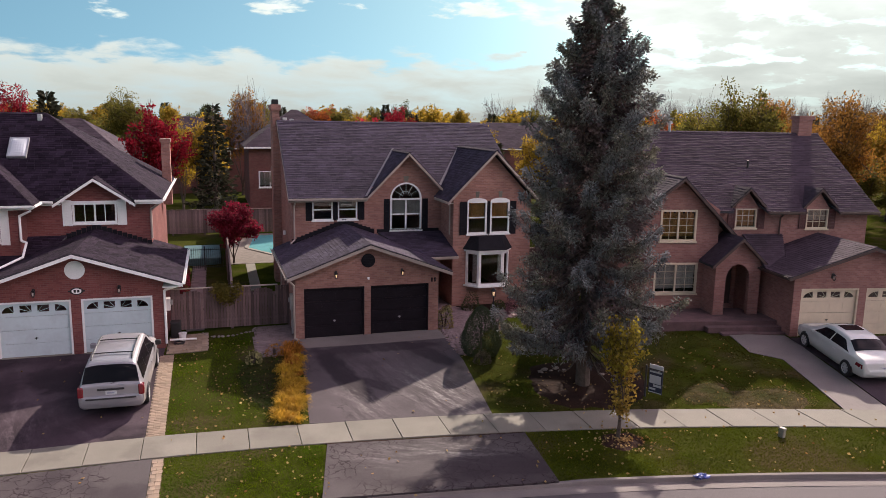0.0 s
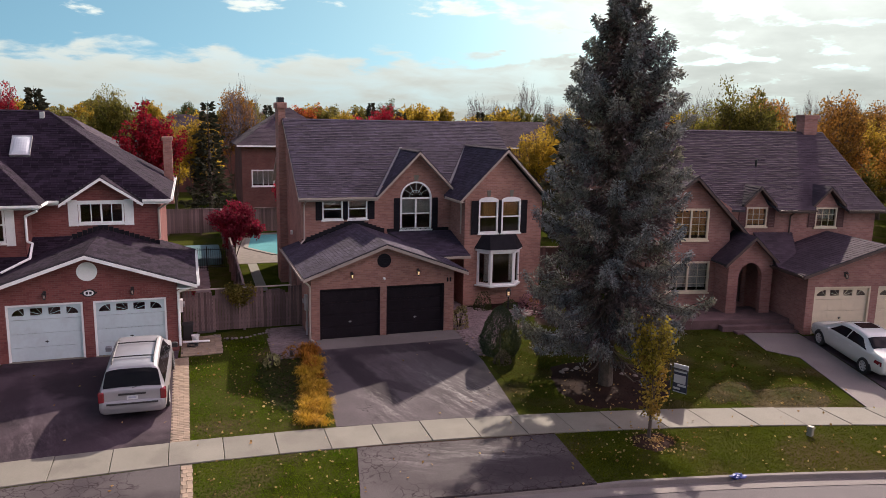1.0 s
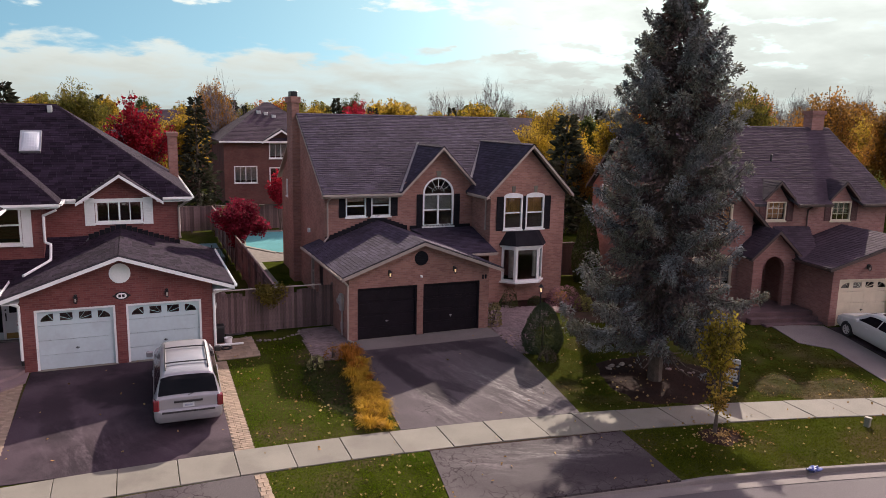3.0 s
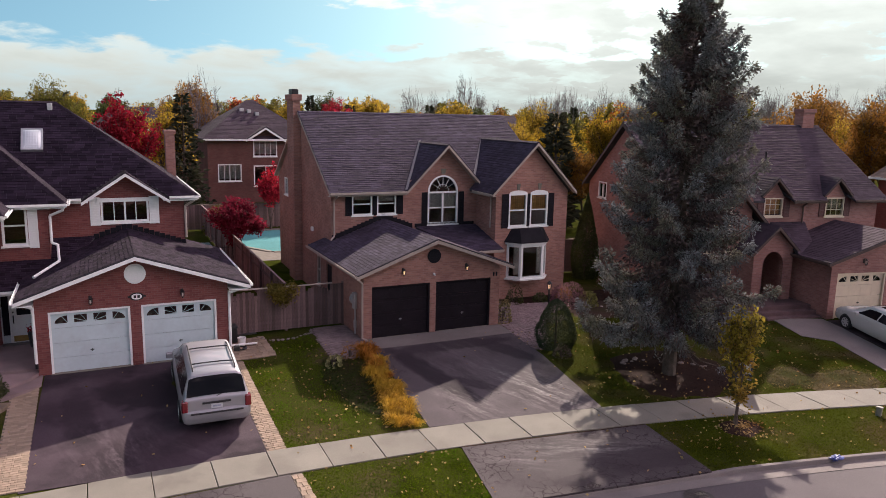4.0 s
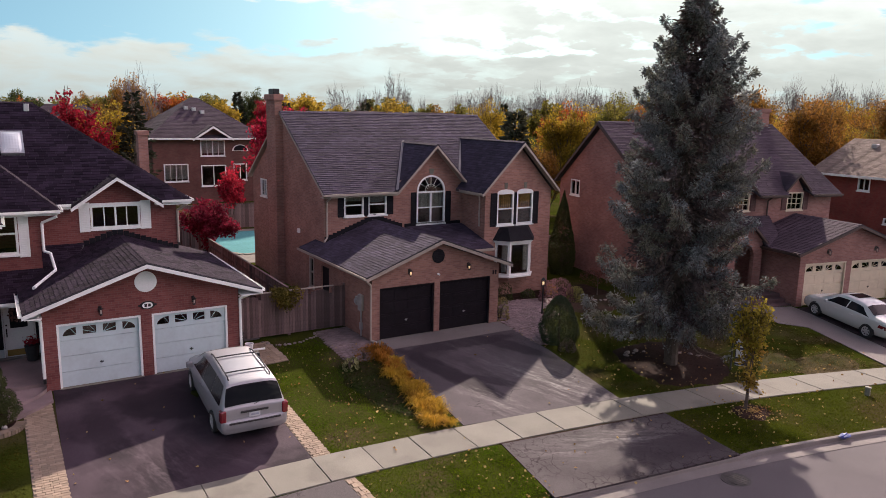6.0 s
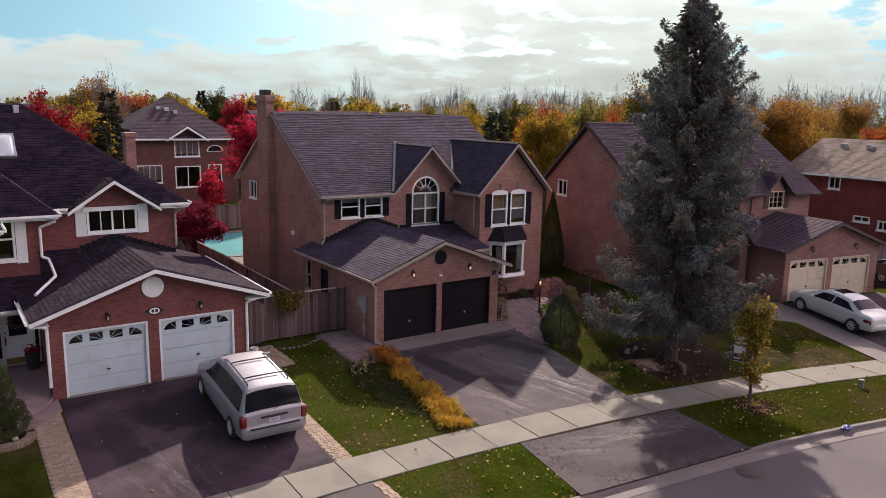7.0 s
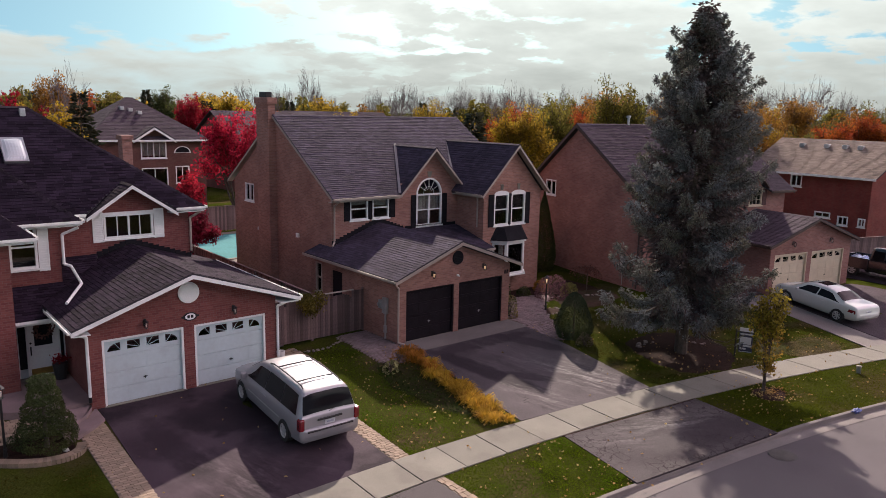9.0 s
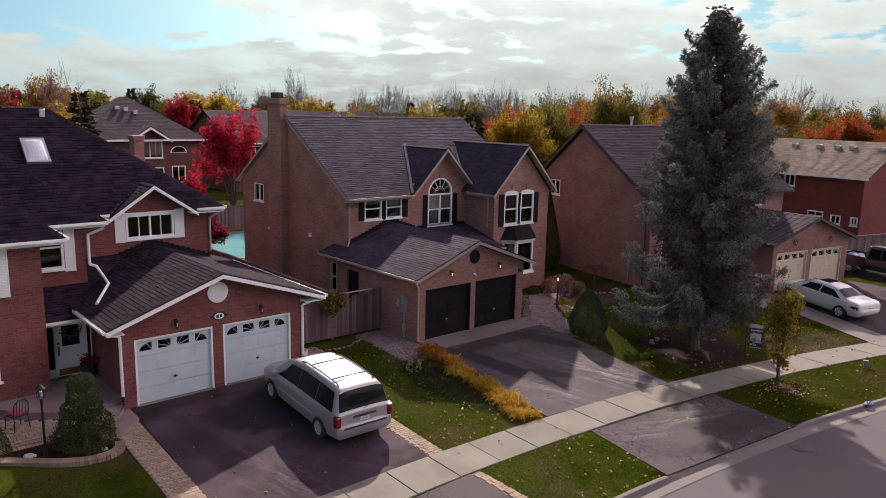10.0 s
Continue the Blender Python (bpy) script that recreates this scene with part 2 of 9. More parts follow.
CONCRETE_G = material("grey_concrete", (0.150, 0.132, 0.124), rough=0.9, vary=0.14, scale=0.8, fine=50, stain=(0.145, 0.126, 0.122), stain_scale=0.7, bump=0.25)


def cracked(m, scale, width, lo, hi, dark):
    """Adds a net of fine dark cracks to a surface, in patches."""
    t = m.node_tree
    b = t.nodes["Principled BSDF"]
    tc = t.nodes.new("ShaderNodeTexCoord")
    wn = t.nodes.new("ShaderNodeTexNoise")
    wn.inputs["Scale"].default_value, wn.inputs["Detail"].default_value = 2.4, 4.0
    t.links.new(tc.outputs["Object"], wn.inputs["Vector"])
    ws = t.nodes.new("ShaderNodeVectorMath")
    ws.operation = "SCALE"
    ws.inputs["Scale"].default_value = 0.55
    t.links.new(wn.outputs["Color"], ws.inputs[0])
    wa = t.nodes.new("ShaderNodeVectorMath")
    t.links.new(tc.outputs["Object"], wa.inputs[0]), t.links.new(ws.outputs[0], wa.inputs[1])
    vo = t.nodes.new("ShaderNodeTexVoronoi")
    vo.feature = "DISTANCE_TO_EDGE"
    vo.inputs["Scale"].default_value = scale
    t.links.new(wa.outputs[0], vo.inputs["Vector"])
    ln = t.nodes.new("ShaderNodeMapRange")
    ln.inputs["From Min"].default_value, ln.inputs["From Max"].default_value = width * 0.4, width
    ln.inputs["To Min"].default_value, ln.inputs["To Max"].default_value = 1.0, 0.0
    t.links.new(vo.outputs["Distance"], ln.inputs["Value"])
    pn = t.nodes.new("ShaderNodeTexNoise")
    pn.inputs["Scale"].default_value, pn.inputs["Detail"].default_value = 0.55, 3.0
    t.links.new(tc.outputs["Object"], pn.inputs["Vector"])
    pm = t.nodes.new("ShaderNodeMapRange")
    pm.inputs["From Min"].default_value, pm.inputs["From Max"].default_value = lo, hi
    t.links.new(pn.outputs["Fac"], pm.inputs["Value"])
    mu = t.nodes.new("ShaderNodeMath")
    mu.operation = "MULTIPLY"
    t.links.new(ln.outputs[0], mu.inputs[0]), t.links.new(pm.outputs[0], mu.inputs[1])
    src = b.inputs["Base Color"].links[0].from_socket
    mx = t.nodes.new("ShaderNodeMix")
    mx.data_type = "RGBA"
    mx.inputs[7].default_value = (*dark, 1)
    t.links.new(mu.outputs[0], mx.inputs["Factor"]), t.links.new(src, mx.inputs[6]), t.links.new(mx.outputs[2], b.inputs["Base Color"])
    return m


APRON = cracked(material("cracked_asphalt", (0.058, 0.048, 0.051), rough=0.92, vary=0.25, scale=0.6, fine=70, hue=(0.079, 0.069, 0.070), stain=(0.035, 0.027, 0.032), stain_scale=0.5, bump=0.35, spec=0.25), 2.7, 0.046, 0.40, 0.52, (0.020, 0.012, 0.015))


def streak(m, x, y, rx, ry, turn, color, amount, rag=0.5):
    """Colour with a shape of its own on a surface that lies in world coordinates: a ragged, soft-edged ellipse."""
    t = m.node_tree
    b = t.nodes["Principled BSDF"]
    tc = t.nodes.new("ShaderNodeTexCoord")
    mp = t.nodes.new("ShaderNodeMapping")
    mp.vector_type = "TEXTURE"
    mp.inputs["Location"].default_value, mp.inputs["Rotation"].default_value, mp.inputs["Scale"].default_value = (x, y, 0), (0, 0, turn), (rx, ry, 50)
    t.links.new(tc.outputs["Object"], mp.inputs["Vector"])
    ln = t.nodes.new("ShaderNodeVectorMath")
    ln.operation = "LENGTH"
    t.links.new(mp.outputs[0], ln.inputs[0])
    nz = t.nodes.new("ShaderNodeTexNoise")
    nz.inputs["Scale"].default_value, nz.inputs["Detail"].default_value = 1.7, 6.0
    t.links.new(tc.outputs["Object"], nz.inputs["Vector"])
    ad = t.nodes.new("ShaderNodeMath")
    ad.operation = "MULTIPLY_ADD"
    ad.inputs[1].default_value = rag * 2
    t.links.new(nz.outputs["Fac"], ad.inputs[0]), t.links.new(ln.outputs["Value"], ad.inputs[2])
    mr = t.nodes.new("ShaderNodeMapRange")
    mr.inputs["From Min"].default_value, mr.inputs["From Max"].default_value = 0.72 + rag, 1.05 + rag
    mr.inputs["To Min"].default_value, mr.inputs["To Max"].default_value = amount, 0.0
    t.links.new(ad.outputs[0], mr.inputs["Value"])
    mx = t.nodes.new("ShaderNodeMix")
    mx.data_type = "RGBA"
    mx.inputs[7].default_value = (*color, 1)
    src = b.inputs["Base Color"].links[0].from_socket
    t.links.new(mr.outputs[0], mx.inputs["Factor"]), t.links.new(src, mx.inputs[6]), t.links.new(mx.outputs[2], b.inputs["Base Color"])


def dust_and_sun(m, x, y, rx, ry, turn, color, amount):
    """Thin, broken pale strokes that all run one way: dry dust on worn asphalt, painted sunlight on the sealed
    driveway.
    """
    t = m.node_tree
    b = t.nodes["Principled BSDF"]
    tc = t.nodes.new("ShaderNodeTexCoord")

    def mapped(sx, sy):
        mp = t.nodes.new("ShaderNodeMapping")
        mp.vector_type = "TEXTURE"
        mp.inputs["Location"].default_value, mp.inputs["Rotation"].default_value, mp.inputs["Scale"].default_value = (x, y, 0), (0, 0, turn), (sx, sy, 50)
        t.links.new(tc.outputs["Object"], mp.inputs["Vector"])
        return mp.outputs[0]

    def ranged(value, lo, hi, a, c):
        n = t.nodes.new("ShaderNodeMapRange")
        n.inputs["From Min"].default_value, n.inputs["From Max"].default_value = lo, hi
        n.inputs["To Min"].default_value, n.inputs["To Max"].default_value = a, c
        t.links.new(value, n.inputs["Value"])
        return n.outputs[0]

    def noise_of(vector, scale, detail):
        n = t.nodes.new("ShaderNodeTexNoise")
        n.inputs["Scale"].default_value, n.inputs["Detail"].default_value, n.inputs["Roughness"].default_value = scale, detail, 0.65
        t.links.new(vector, n.inputs["Vector"])
        return n.outputs["Fac"]

    def times(p, q):
        n = t.nodes.new("ShaderNodeMath")
        n.operation = "MULTIPLY"
        t.links.new(p, n.inputs[0]), t.links.new(q, n.inputs[1])
        return n.outputs[0]

    ln = t.nodes.new("ShaderNodeVectorMath")
    ln.operation = "LENGTH"
    t.links.new(mapped(rx, ry), ln.inputs[0])
    reach = ranged(ln.outputs["Value"], 0.25, 1.0, 1.0, 0.0)
    strokes = ranged(noise_of(mapped(1.9, 0.30), 1.0, 6.0), 0.44, 0.66, 0.0, 1.0)
    specks = ranged(noise_of(mapped(0.5, 0.22), 2.2, 5.0), 0.40, 0.62, 0.15, 1.0)
    fac = times(times(reach, strokes), ranged(specks, 0.0, 1.0, 0.0, amount))
    mx = t.nodes.new("ShaderNodeMix")
    mx.data_type = "RGBA"
    mx.inputs[7].default_value = (*color, 1)
    src = b.inputs["Base Color"].links[0].from_socket
    t.links.new(fac, mx.inputs["Factor"]), t.links.new(src, mx.inputs[6]), t.links.new(mx.outputs[2], b.inputs["Base Color"])


# first ellipse paints the right gable's shadow tongue; the others are dark streaks
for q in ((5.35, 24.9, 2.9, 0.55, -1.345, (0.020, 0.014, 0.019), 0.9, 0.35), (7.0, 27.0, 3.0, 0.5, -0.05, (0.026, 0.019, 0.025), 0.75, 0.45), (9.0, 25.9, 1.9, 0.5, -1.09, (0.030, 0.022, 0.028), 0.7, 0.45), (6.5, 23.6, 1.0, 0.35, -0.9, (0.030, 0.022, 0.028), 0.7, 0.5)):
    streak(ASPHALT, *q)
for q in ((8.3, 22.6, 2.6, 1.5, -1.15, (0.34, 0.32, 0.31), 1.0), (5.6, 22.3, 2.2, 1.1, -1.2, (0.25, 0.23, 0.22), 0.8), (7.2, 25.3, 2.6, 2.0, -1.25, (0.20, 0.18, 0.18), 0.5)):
    dust_and_sun(ASPHALT, *q)
for q in ((7.4, 18.4, 2.4, 1.0, -0.35, (0.26, 0.25, 0.24), 0.8), (5.2, 18.6, 1.6, 0.9, -0.4, (0.22, 0.20, 0.20), 0.6)):
    dust_and_sun(APRON, *q)
for q in ((8.6, 17.2, 1.8, 0.8, -0.2, (0.030, 0.022, 0.027), 0.7, 0.5), (6.6, 16.9, 1.6, 0.35, -0.1, (0.034, 0.026, 0.031), 0.6, 0.5)):
    streak(APRON, *q)
# ragged darker patches on the sealed driveway
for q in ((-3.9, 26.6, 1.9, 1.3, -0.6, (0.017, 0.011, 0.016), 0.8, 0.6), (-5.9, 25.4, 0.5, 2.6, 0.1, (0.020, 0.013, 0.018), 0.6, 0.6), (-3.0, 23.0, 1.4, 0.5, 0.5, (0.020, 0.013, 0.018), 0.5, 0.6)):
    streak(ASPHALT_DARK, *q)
# pinkish strokes put sunlight into the colour of the driveway's lower end
for q in ((-5.0, 23.2, 2.6, 1.7, -1.3, (0.125, 0.095, 0.110), 0.7), (-2.9, 22.4, 1.5, 0.9, -0.9, (0.10, 0.078, 0.088), 0.5)):
    dust_and_sun(ASPHALT_DARK, *q)
cracked(ASPHALT, 0.75, 0.008, 0.52, 0.64, (0.02, 0.015, 0.018))
PAVER = material("tan_paver", (0.245, 0.182, 0.130), rough=0.9, vary=0.14, scale=2.0, fine=45, objrand=0.2, island=0.2, bump=0.3)
PAVER_G = material("grey_rose_paver", (0.195, 0.142, 0.142), rough=0.9, vary=0.15, scale=1.5, fine=45, island=0.22, objrand=0.2, bump=0.3)
JOINT = material("paver_sand", (0.14, 0.11, 0.088), rough=0.95, vary=0.25)
GRASS = material("lawn", (0.034, 0.045, 0.006), rough=0.95, vary=0.4, scale=0.7, fine=26, hue=(0.046, 0.052, 0.012), stain=(0.062, 0.050, 0.024), stain_scale=0.42, bump=0.5, bump_scale=22, spec=0.0)
BLADE = material("grass_blades", (0.048, 0.098, 0.003), rough=0.8, vary=0.35, scale=0.9, fine=0, hue=(0.080, 0.116, 0.004), island=0.3, spec=0.0, trans=0.55)
SOIL = material("garden_soil", (0.034, 0.019, 0.015), rough=0.97, vary=0.35, scale=3.0, fine=30, bump=0.6, bump_scale=16, spec=0.05)
BARK = material("grey_brown_bark", (0.085, 0.064, 0.052), rough=0.95, vary=0.3, scale=5.0, fine=30, bump=0.8, bump_scale=14)
FENCE_WOOD = material("weathered_fence_wood", (0.150, 0.100, 0.098), rough=0.92, vary=0.22, scale=1.4, fine=30, objrand=0.42, bump=0.3)
STONE = material("edging_stone", (0.22, 0.18, 0.165), rough=0.9, vary=0.25, scale=4, fine=30, island=0.25, bump=0.5)
POOL = material("pool_cover_turquoise", (0.075, 0.25, 0.255), spec=0.05, rough=0.9, vary=0.1, scale=0.5, fine=6)
POOLDECK = material("pool_deck_concrete", (0.135, 0.115, 0.095), rough=0.9, vary=0.2)


# ---- building blocks ----
class Geo:
    """Points and faces of one mesh."""

    def __init__(self):
        self.v, self.f = [], []

    def add(self, verts, faces):
        k = len(self.v)
        self.v += [tuple(p) for p in verts]
        self.f += [tuple(i + k for i in f) for f in faces]
        return self

    def box(self, x0, y0, z0, x1, y1, z1, c=0.0):
        """A box; c cuts its upright and top edges back a little."""
        if c <= 0:
            return self.add([(x0, y0, z0), (x1, y0, z0), (x1, y1, z0), (x0, y1, z0), (x0, y0, z1), (x1, y0, z1), (x1, y1, z1), (x0, y1, z1)],
                            [(0, 3, 2, 1), (4, 5, 6, 7), (0, 1, 5, 4), (1, 2, 6, 5), (2, 3, 7, 6), (3, 0, 4, 7)])
        ring = [(x0 + c, y0), (x1 - c, y0), (x1, y0 + c), (x1, y1 - c), (x1 - c, y1), (x0 + c, y1), (x0, y1 - c), (x0, y0 + c)]
        mx, my = (x0 + x1) / 2, (y0 + y1) / 2
        top = [(p[0] + (c if p[0] < mx else -c) * 0.7, p[1] + (c if p[1] < my else -c) * 0.7) for p in ring]
        v = [(*p, z0) for p in ring] + [(*p, z1 - c) for p in ring] + [(*p, z1) for p in top]
        f = [tuple(reversed(range(8))), tuple(range(16, 24))]
        for k in (0, 8):
            f += [(k + i, k + (i + 1) % 8, k + 8 + (i + 1) % 8, k + 8 + i) for i in range(8)]
        return self.add(v, f)

    def prism(self, poly, axis, a, b):
        """A polygon extruded from a to b along an axis: poly holds (y, z), (x, z) or (x, y) pairs for axis x, y, z."""
        put = {"x": lambda p, s: (s, p[0], p[1]), "y": lambda p, s: (p[0], s, p[1]), "z": lambda p, s: (p[0], p[1], s)}[axis]
        n = len(poly)
        v = [put(p, a) for p in poly] + [put(p, b) for p in poly]
        f = [tuple(range(n)), tuple(reversed(range(n, 2 * n)))]
        f += [(i, i + n, (i + 1) % n + n, (i + 1) % n) for i in range(n)]
        return self.add(v, f)

    def cyl(self, p, q, r, r2=None, n=10, caps=True):
        p, q = Vector(p), Vector(q)
        d = (q - p).normalized()
        s = d.orthogonal().normalized()
        w = d.cross(s)
        r2 = r if r2 is None else r2
        v = []
        for c, rr in ((p, r), (q, r2)):
            v += [tuple(c + (s * math.cos(2 * math.pi * i / n) + w * math.sin(2 * math.pi * i / n)) * rr) for i in range(n)]
        f = [(i, (i + 1) % n, (i + 1) % n + n, i + n) for i in range(n)]
        if caps:
            f += [tuple(reversed(range(n))), tuple(range(n, 2 * n))]
        return self.add(v, f)

    def tube(self, pts, r, n=8, r2=None):
        for i in range(len(pts) - 1):
            a = r if r2 is None else r + (r2 - r) * i / (len(pts) - 1)
            b = r if r2 is None else r + (r2 - r) * (i + 1) / (len(pts) - 1)
            self.cyl(pts[i], pts[i + 1], a, b, n)
        return self

    def blob(self, c, r, rng, bump=0.25, nu=9, nv=6):
        """A lumpy stone or bun."""
        v, f = [], []
        for j in range(nv + 1):
            th = math.pi * j / nv
            for i in range(nu):
                ph = 2 * math.pi * i / nu
                k = 1 + rng.uniform(-bump, bump) * (0 < j < nv)
                v.append((c[0] + r[0] * k * math.sin(th) * math.cos(ph), c[1] + r[1] * k * math.sin(th) * math.sin(ph), c[2] + r[2] * k * math.cos(th)))
        for j in range(nv):
            for i in range(nu):
                f.append((j * nu + i, (j + 1) * nu + i, (j + 1) * nu + (i + 1) % nu, j * nu + (i + 1) % nu))
        return self.add(v, f)

    def mesh(self, name, mats):
        me = bpy.data.meshes.new(name)
        me.from_pydata(self.v, [], self.f)
        for m in mats if isinstance(mats, (list, tuple)) else [mats]:
            me.materials.append(m)
        me.update()
        return me


def fix_normals(me):
    bm = bmesh.new()
    bm.from_mesh(me)
    bmesh.ops.recalc_face_normals(bm, faces=bm.faces)
    bm.to_mesh(me)
    bm.free()


def smooth(ob, angle=40):
    me = ob.data
    me.polygons.foreach_set("use_smooth", [True] * len(me.polygons))
    me.set_sharp_from_angle(angle=radians(angle))
    return ob


BASE = {}      # things whose parts are drawn in the world's own coordinates, with the place of their base


def part(name, geo, mat, parent=None, label="", kind="", normals=True):
    """One mesh object from a Geo (or a ready mesh), under a thing or a part, or on its own."""
    top = parent
    while top is not None and top.parent is not None:
        top = top.parent
    if isinstance(geo, Geo) and top is not None and top.name in BASE:
        bx, by, bz = BASE[top.name]
        geo.v = [(x - bx, y - by, z - bz) for x, y, z in geo.v]
    me = geo.mesh(name, mat) if isinstance(geo, Geo) else geo
    if normals and isinstance(geo, Geo) and len(me.polygons) < 60000:
        fix_normals(me)
    ob = new(name, me)
    if parent:
        ob.parent = parent
    return tagged(ob, label, kind=kind)


def thing(name, m, label, category, group="", kind="", base=False):
    root = new(name)
    root.empty_display_size = 0.3
    if base:
        BASE[root.name] = m
    root.matrix_world = m if isinstance(m, Matrix) else pose(*m)
    return tagged(root, label, category, group, kind)


def wall(geo, axis, a0, a1, z0, z1, front, back, holes=()):
    """A wall slab along x or y from a0 to a1, between the planes front and back, with rectangular holes (a0, a1, z0, z1)."""
    As = sorted({a0, a1, *[h[0] for h in holes], *[h[1] for h in holes]})
    Zs = sorted({z0, z1, *[h[2] for h in holes], *[h[3] for h in holes]})
    As, Zs = [a for a in As if a0 <= a <= a1], [z for z in Zs if z0 <= z <= z1]
    solid = {}
    for i in range(len(As) - 1):
        for j in range(len(Zs) - 1):
            ca, cz = (As[i] + As[i + 1]) / 2, (Zs[j] + Zs[j + 1]) / 2
            solid[i, j] = not any(h[0] < ca < h[1] and h[2] < cz < h[3] for h in holes)
    pt = (lambda a, d, z: (a, d, z)) if axis == "x" else (lambda a, d, z: (d, a, z))
    for (i, j), s in solid.items():
        if not s:
            continue
        p, q, lo, hi = As[i], As[i + 1], Zs[j], Zs[j + 1]
        geo.add([pt(p, front, lo), pt(q, front, lo), pt(q, front, hi), pt(p, front, hi)], [(0, 1, 2, 3)])
        geo.add([pt(p, back, lo), pt(q, back, lo), pt(q, back, hi), pt(p, back, hi)], [(3, 2, 1, 0)])
        for di, dj, e in ((-1, 0, (p, lo, p, hi)), (1, 0, (q, lo, q, hi)), (0, -1, (p, lo, q, lo)), (0, 1, (p, hi, q, hi))):
            if not solid.get((i + di, j + dj), False):
                geo.add([pt(e[0], front, e[1]), pt(e[2], front, e[3]), pt(e[2], back, e[3]), pt(e[0], back, e[1])], [(0, 1, 2, 3)])
    return geo


# ---- lie of the land ----
def kerb_line(x):
    """y of the pavement's edge on the houses' side: a street that bends gently."""
    def q(u):
        return 21.56 - 0.040 * u - 0.0064 * u * u
    if x < -9:
        return q(-9) + (x + 9) * (-0.040 + 0.0128 * 9)
    if x > 27:
        return q(27) + (x - 27) * (-0.040 - 0.0128 * 27)
    return q(x)


WALK_W, KERB_S, KERB_W, ROAD_W = 1.42, -4.72, 0.16, 8.4


def ground_z(x, y):
    s = y - kerb_line(x)
    t = min(1.0, max(0.0, (2.4 - x) / 2.4))
    level = -0.12 * t * t * (3 - 2 * t)          # the western gardens lie a little lower
    if s >= 7.3:
        return level
    if s >= 0:
        return -0.60 + (0.60 + level) * s / 7.3
    if s >= -WALK_W:
        return -0.60 + 0.04 * s / WALK_W
    if s >= KERB_S - KERB_W:
        return -0.64 + 0.03 * (s + WALK_W) / 3.3
    return -0.67


def drape(left, right, lift=0.03, n=8, m=None, skirt=0.06):
    """A sheet laid on the ground between two edges, given as (x, y) lists of one length, with thickness."""
    g = Geo()
    def along(pts, t):
        k = t * (len(pts) - 1)
        i = min(int(k), len(pts) - 2)
        f = k - i
        return pts[i][0] * (1 - f) + pts[i + 1][0] * f, pts[i][1] * (1 - f) + pts[i + 1][1] * f
    m = m or 4 * (len(left) - 1)
    rows = []
    for j in range(m + 1):
        a, b = along(left, j / m), along(right, j / m)
        row = []
        for i in range(n + 1):
            x, y = a[0] + (b[0] - a[0]) * i / n, a[1] + (b[1] - a[1]) * i / n
            row.append((x, y, ground_z(x, y) + lift))
        rows.append(row)
    v = [p for r in rows for p in r]
    w = n + 1
    f = [(j * w + i, j * w + i + 1, (j + 1) * w + i + 1, (j + 1) * w + i) for j in range(m) for i in range(n)]
    rim = [i for i in range(n + 1)] + [j * w + n for j in range(1, m + 1)] + [m * w + i for i in range(n - 1, -1, -1)] + [j * w for j in range(m - 1, 0, -1)]
    k = len(v)
    v += [(v[i][0], v[i][1], v[i][2] - skirt) for i in rim]
    f += [(rim[i], k + i, k + (i + 1) % len(rim), rim[(i + 1) % len(rim)]) for i in range(len(rim))]
    return g.add(v, f)


# ---- ground, road, pavement ----
def sheet(xs, ss, height):
    g = Geo()
    w = len(ss)
    v = []
    for x in xs:
        k = kerb_line(x)
        for s in ss:
            v.append((x, k + s, height(x, s)))
    f = [(i * w + j, (i + 1) * w + j, (i + 1) * w + j + 1, i * w + j + 1) for i in range(len(xs) - 1) for j in range(w - 1)]
    return g.add(v, f)


def dip(x):
    """How far the kerb is lowered at the driveways."""
    d = 0.0
    for a, b in ((3.3, 9.8), (-7.6, -0.3), (22.0, 33.5)):
        if a - 0.5 < x < b + 0.5:
            d = max(d, min(1.0, (x - a + 0.5) / 0.7, (b + 0.5 - x) / 0.7))
    return d


def lawn_height(x, s):
    if KERB_S - ROAD_W - 0.2 < s < KERB_S + 0.05:
        return -1.1
    z = ground_z(x, kerb_line(x) + s)
    if KERB_S + 0.05 <= s < -4.3:
        z -= 0.10 * dip(x)
    if 0.3 < s < 70 and -60 < x < 80:
        z += 0.035 * (noise.noise((x * 0.5, s * 0.5, 1.0)))
    return z


far = [90, 140, 220, 400, 800, 1700, 3000]
xs = [-a for a in reversed(far)] + [-70 + 1.0 * i for i in range(151)] + far
ss = [-3000, -1200, -500, -200, -90, -50, -30, -20, KERB_S - ROAD_W - 0.25, KERB_S - ROAD_W - 0.1, KERB_S + 0.04, KERB_S + 0.1, -4.55, -4.4, -4.15, -3.9, -3.45, -3.0, -2.2, -WALK_W - 0.02, -0.7, 0.02]
ss += [0.6 + 0.7 * i for i in range(42)] + [31 + 3 * i for i in range(14)] + [80, 110, 160, 260, 500, 1000, 2200, 4000]
part("ground", sheet(xs, ss, lawn_height), GRASS, label="grass lawn ground with fallen leaves and thin patches", kind="structure")
ROADX = [-300, -150, -80] + [-50 + 1.5 * i for i in range(88)] + [100, 160, 300]
road_s = [KERB_S - 0.02, KERB_S - 0.3, KERB_S - 2.0, KERB_S - ROAD_W / 2, KERB_S - ROAD_W + 2, KERB_S - ROAD_W]
part("road", sheet(ROADX, road_s, lambda x, s: -0.80 + 0.08 * (1 - abs((s - KERB_S + ROAD_W / 2) / (ROAD_W / 2)) ** 2)), ROAD,
     label="pale grey worn asphalt street", kind="structure")


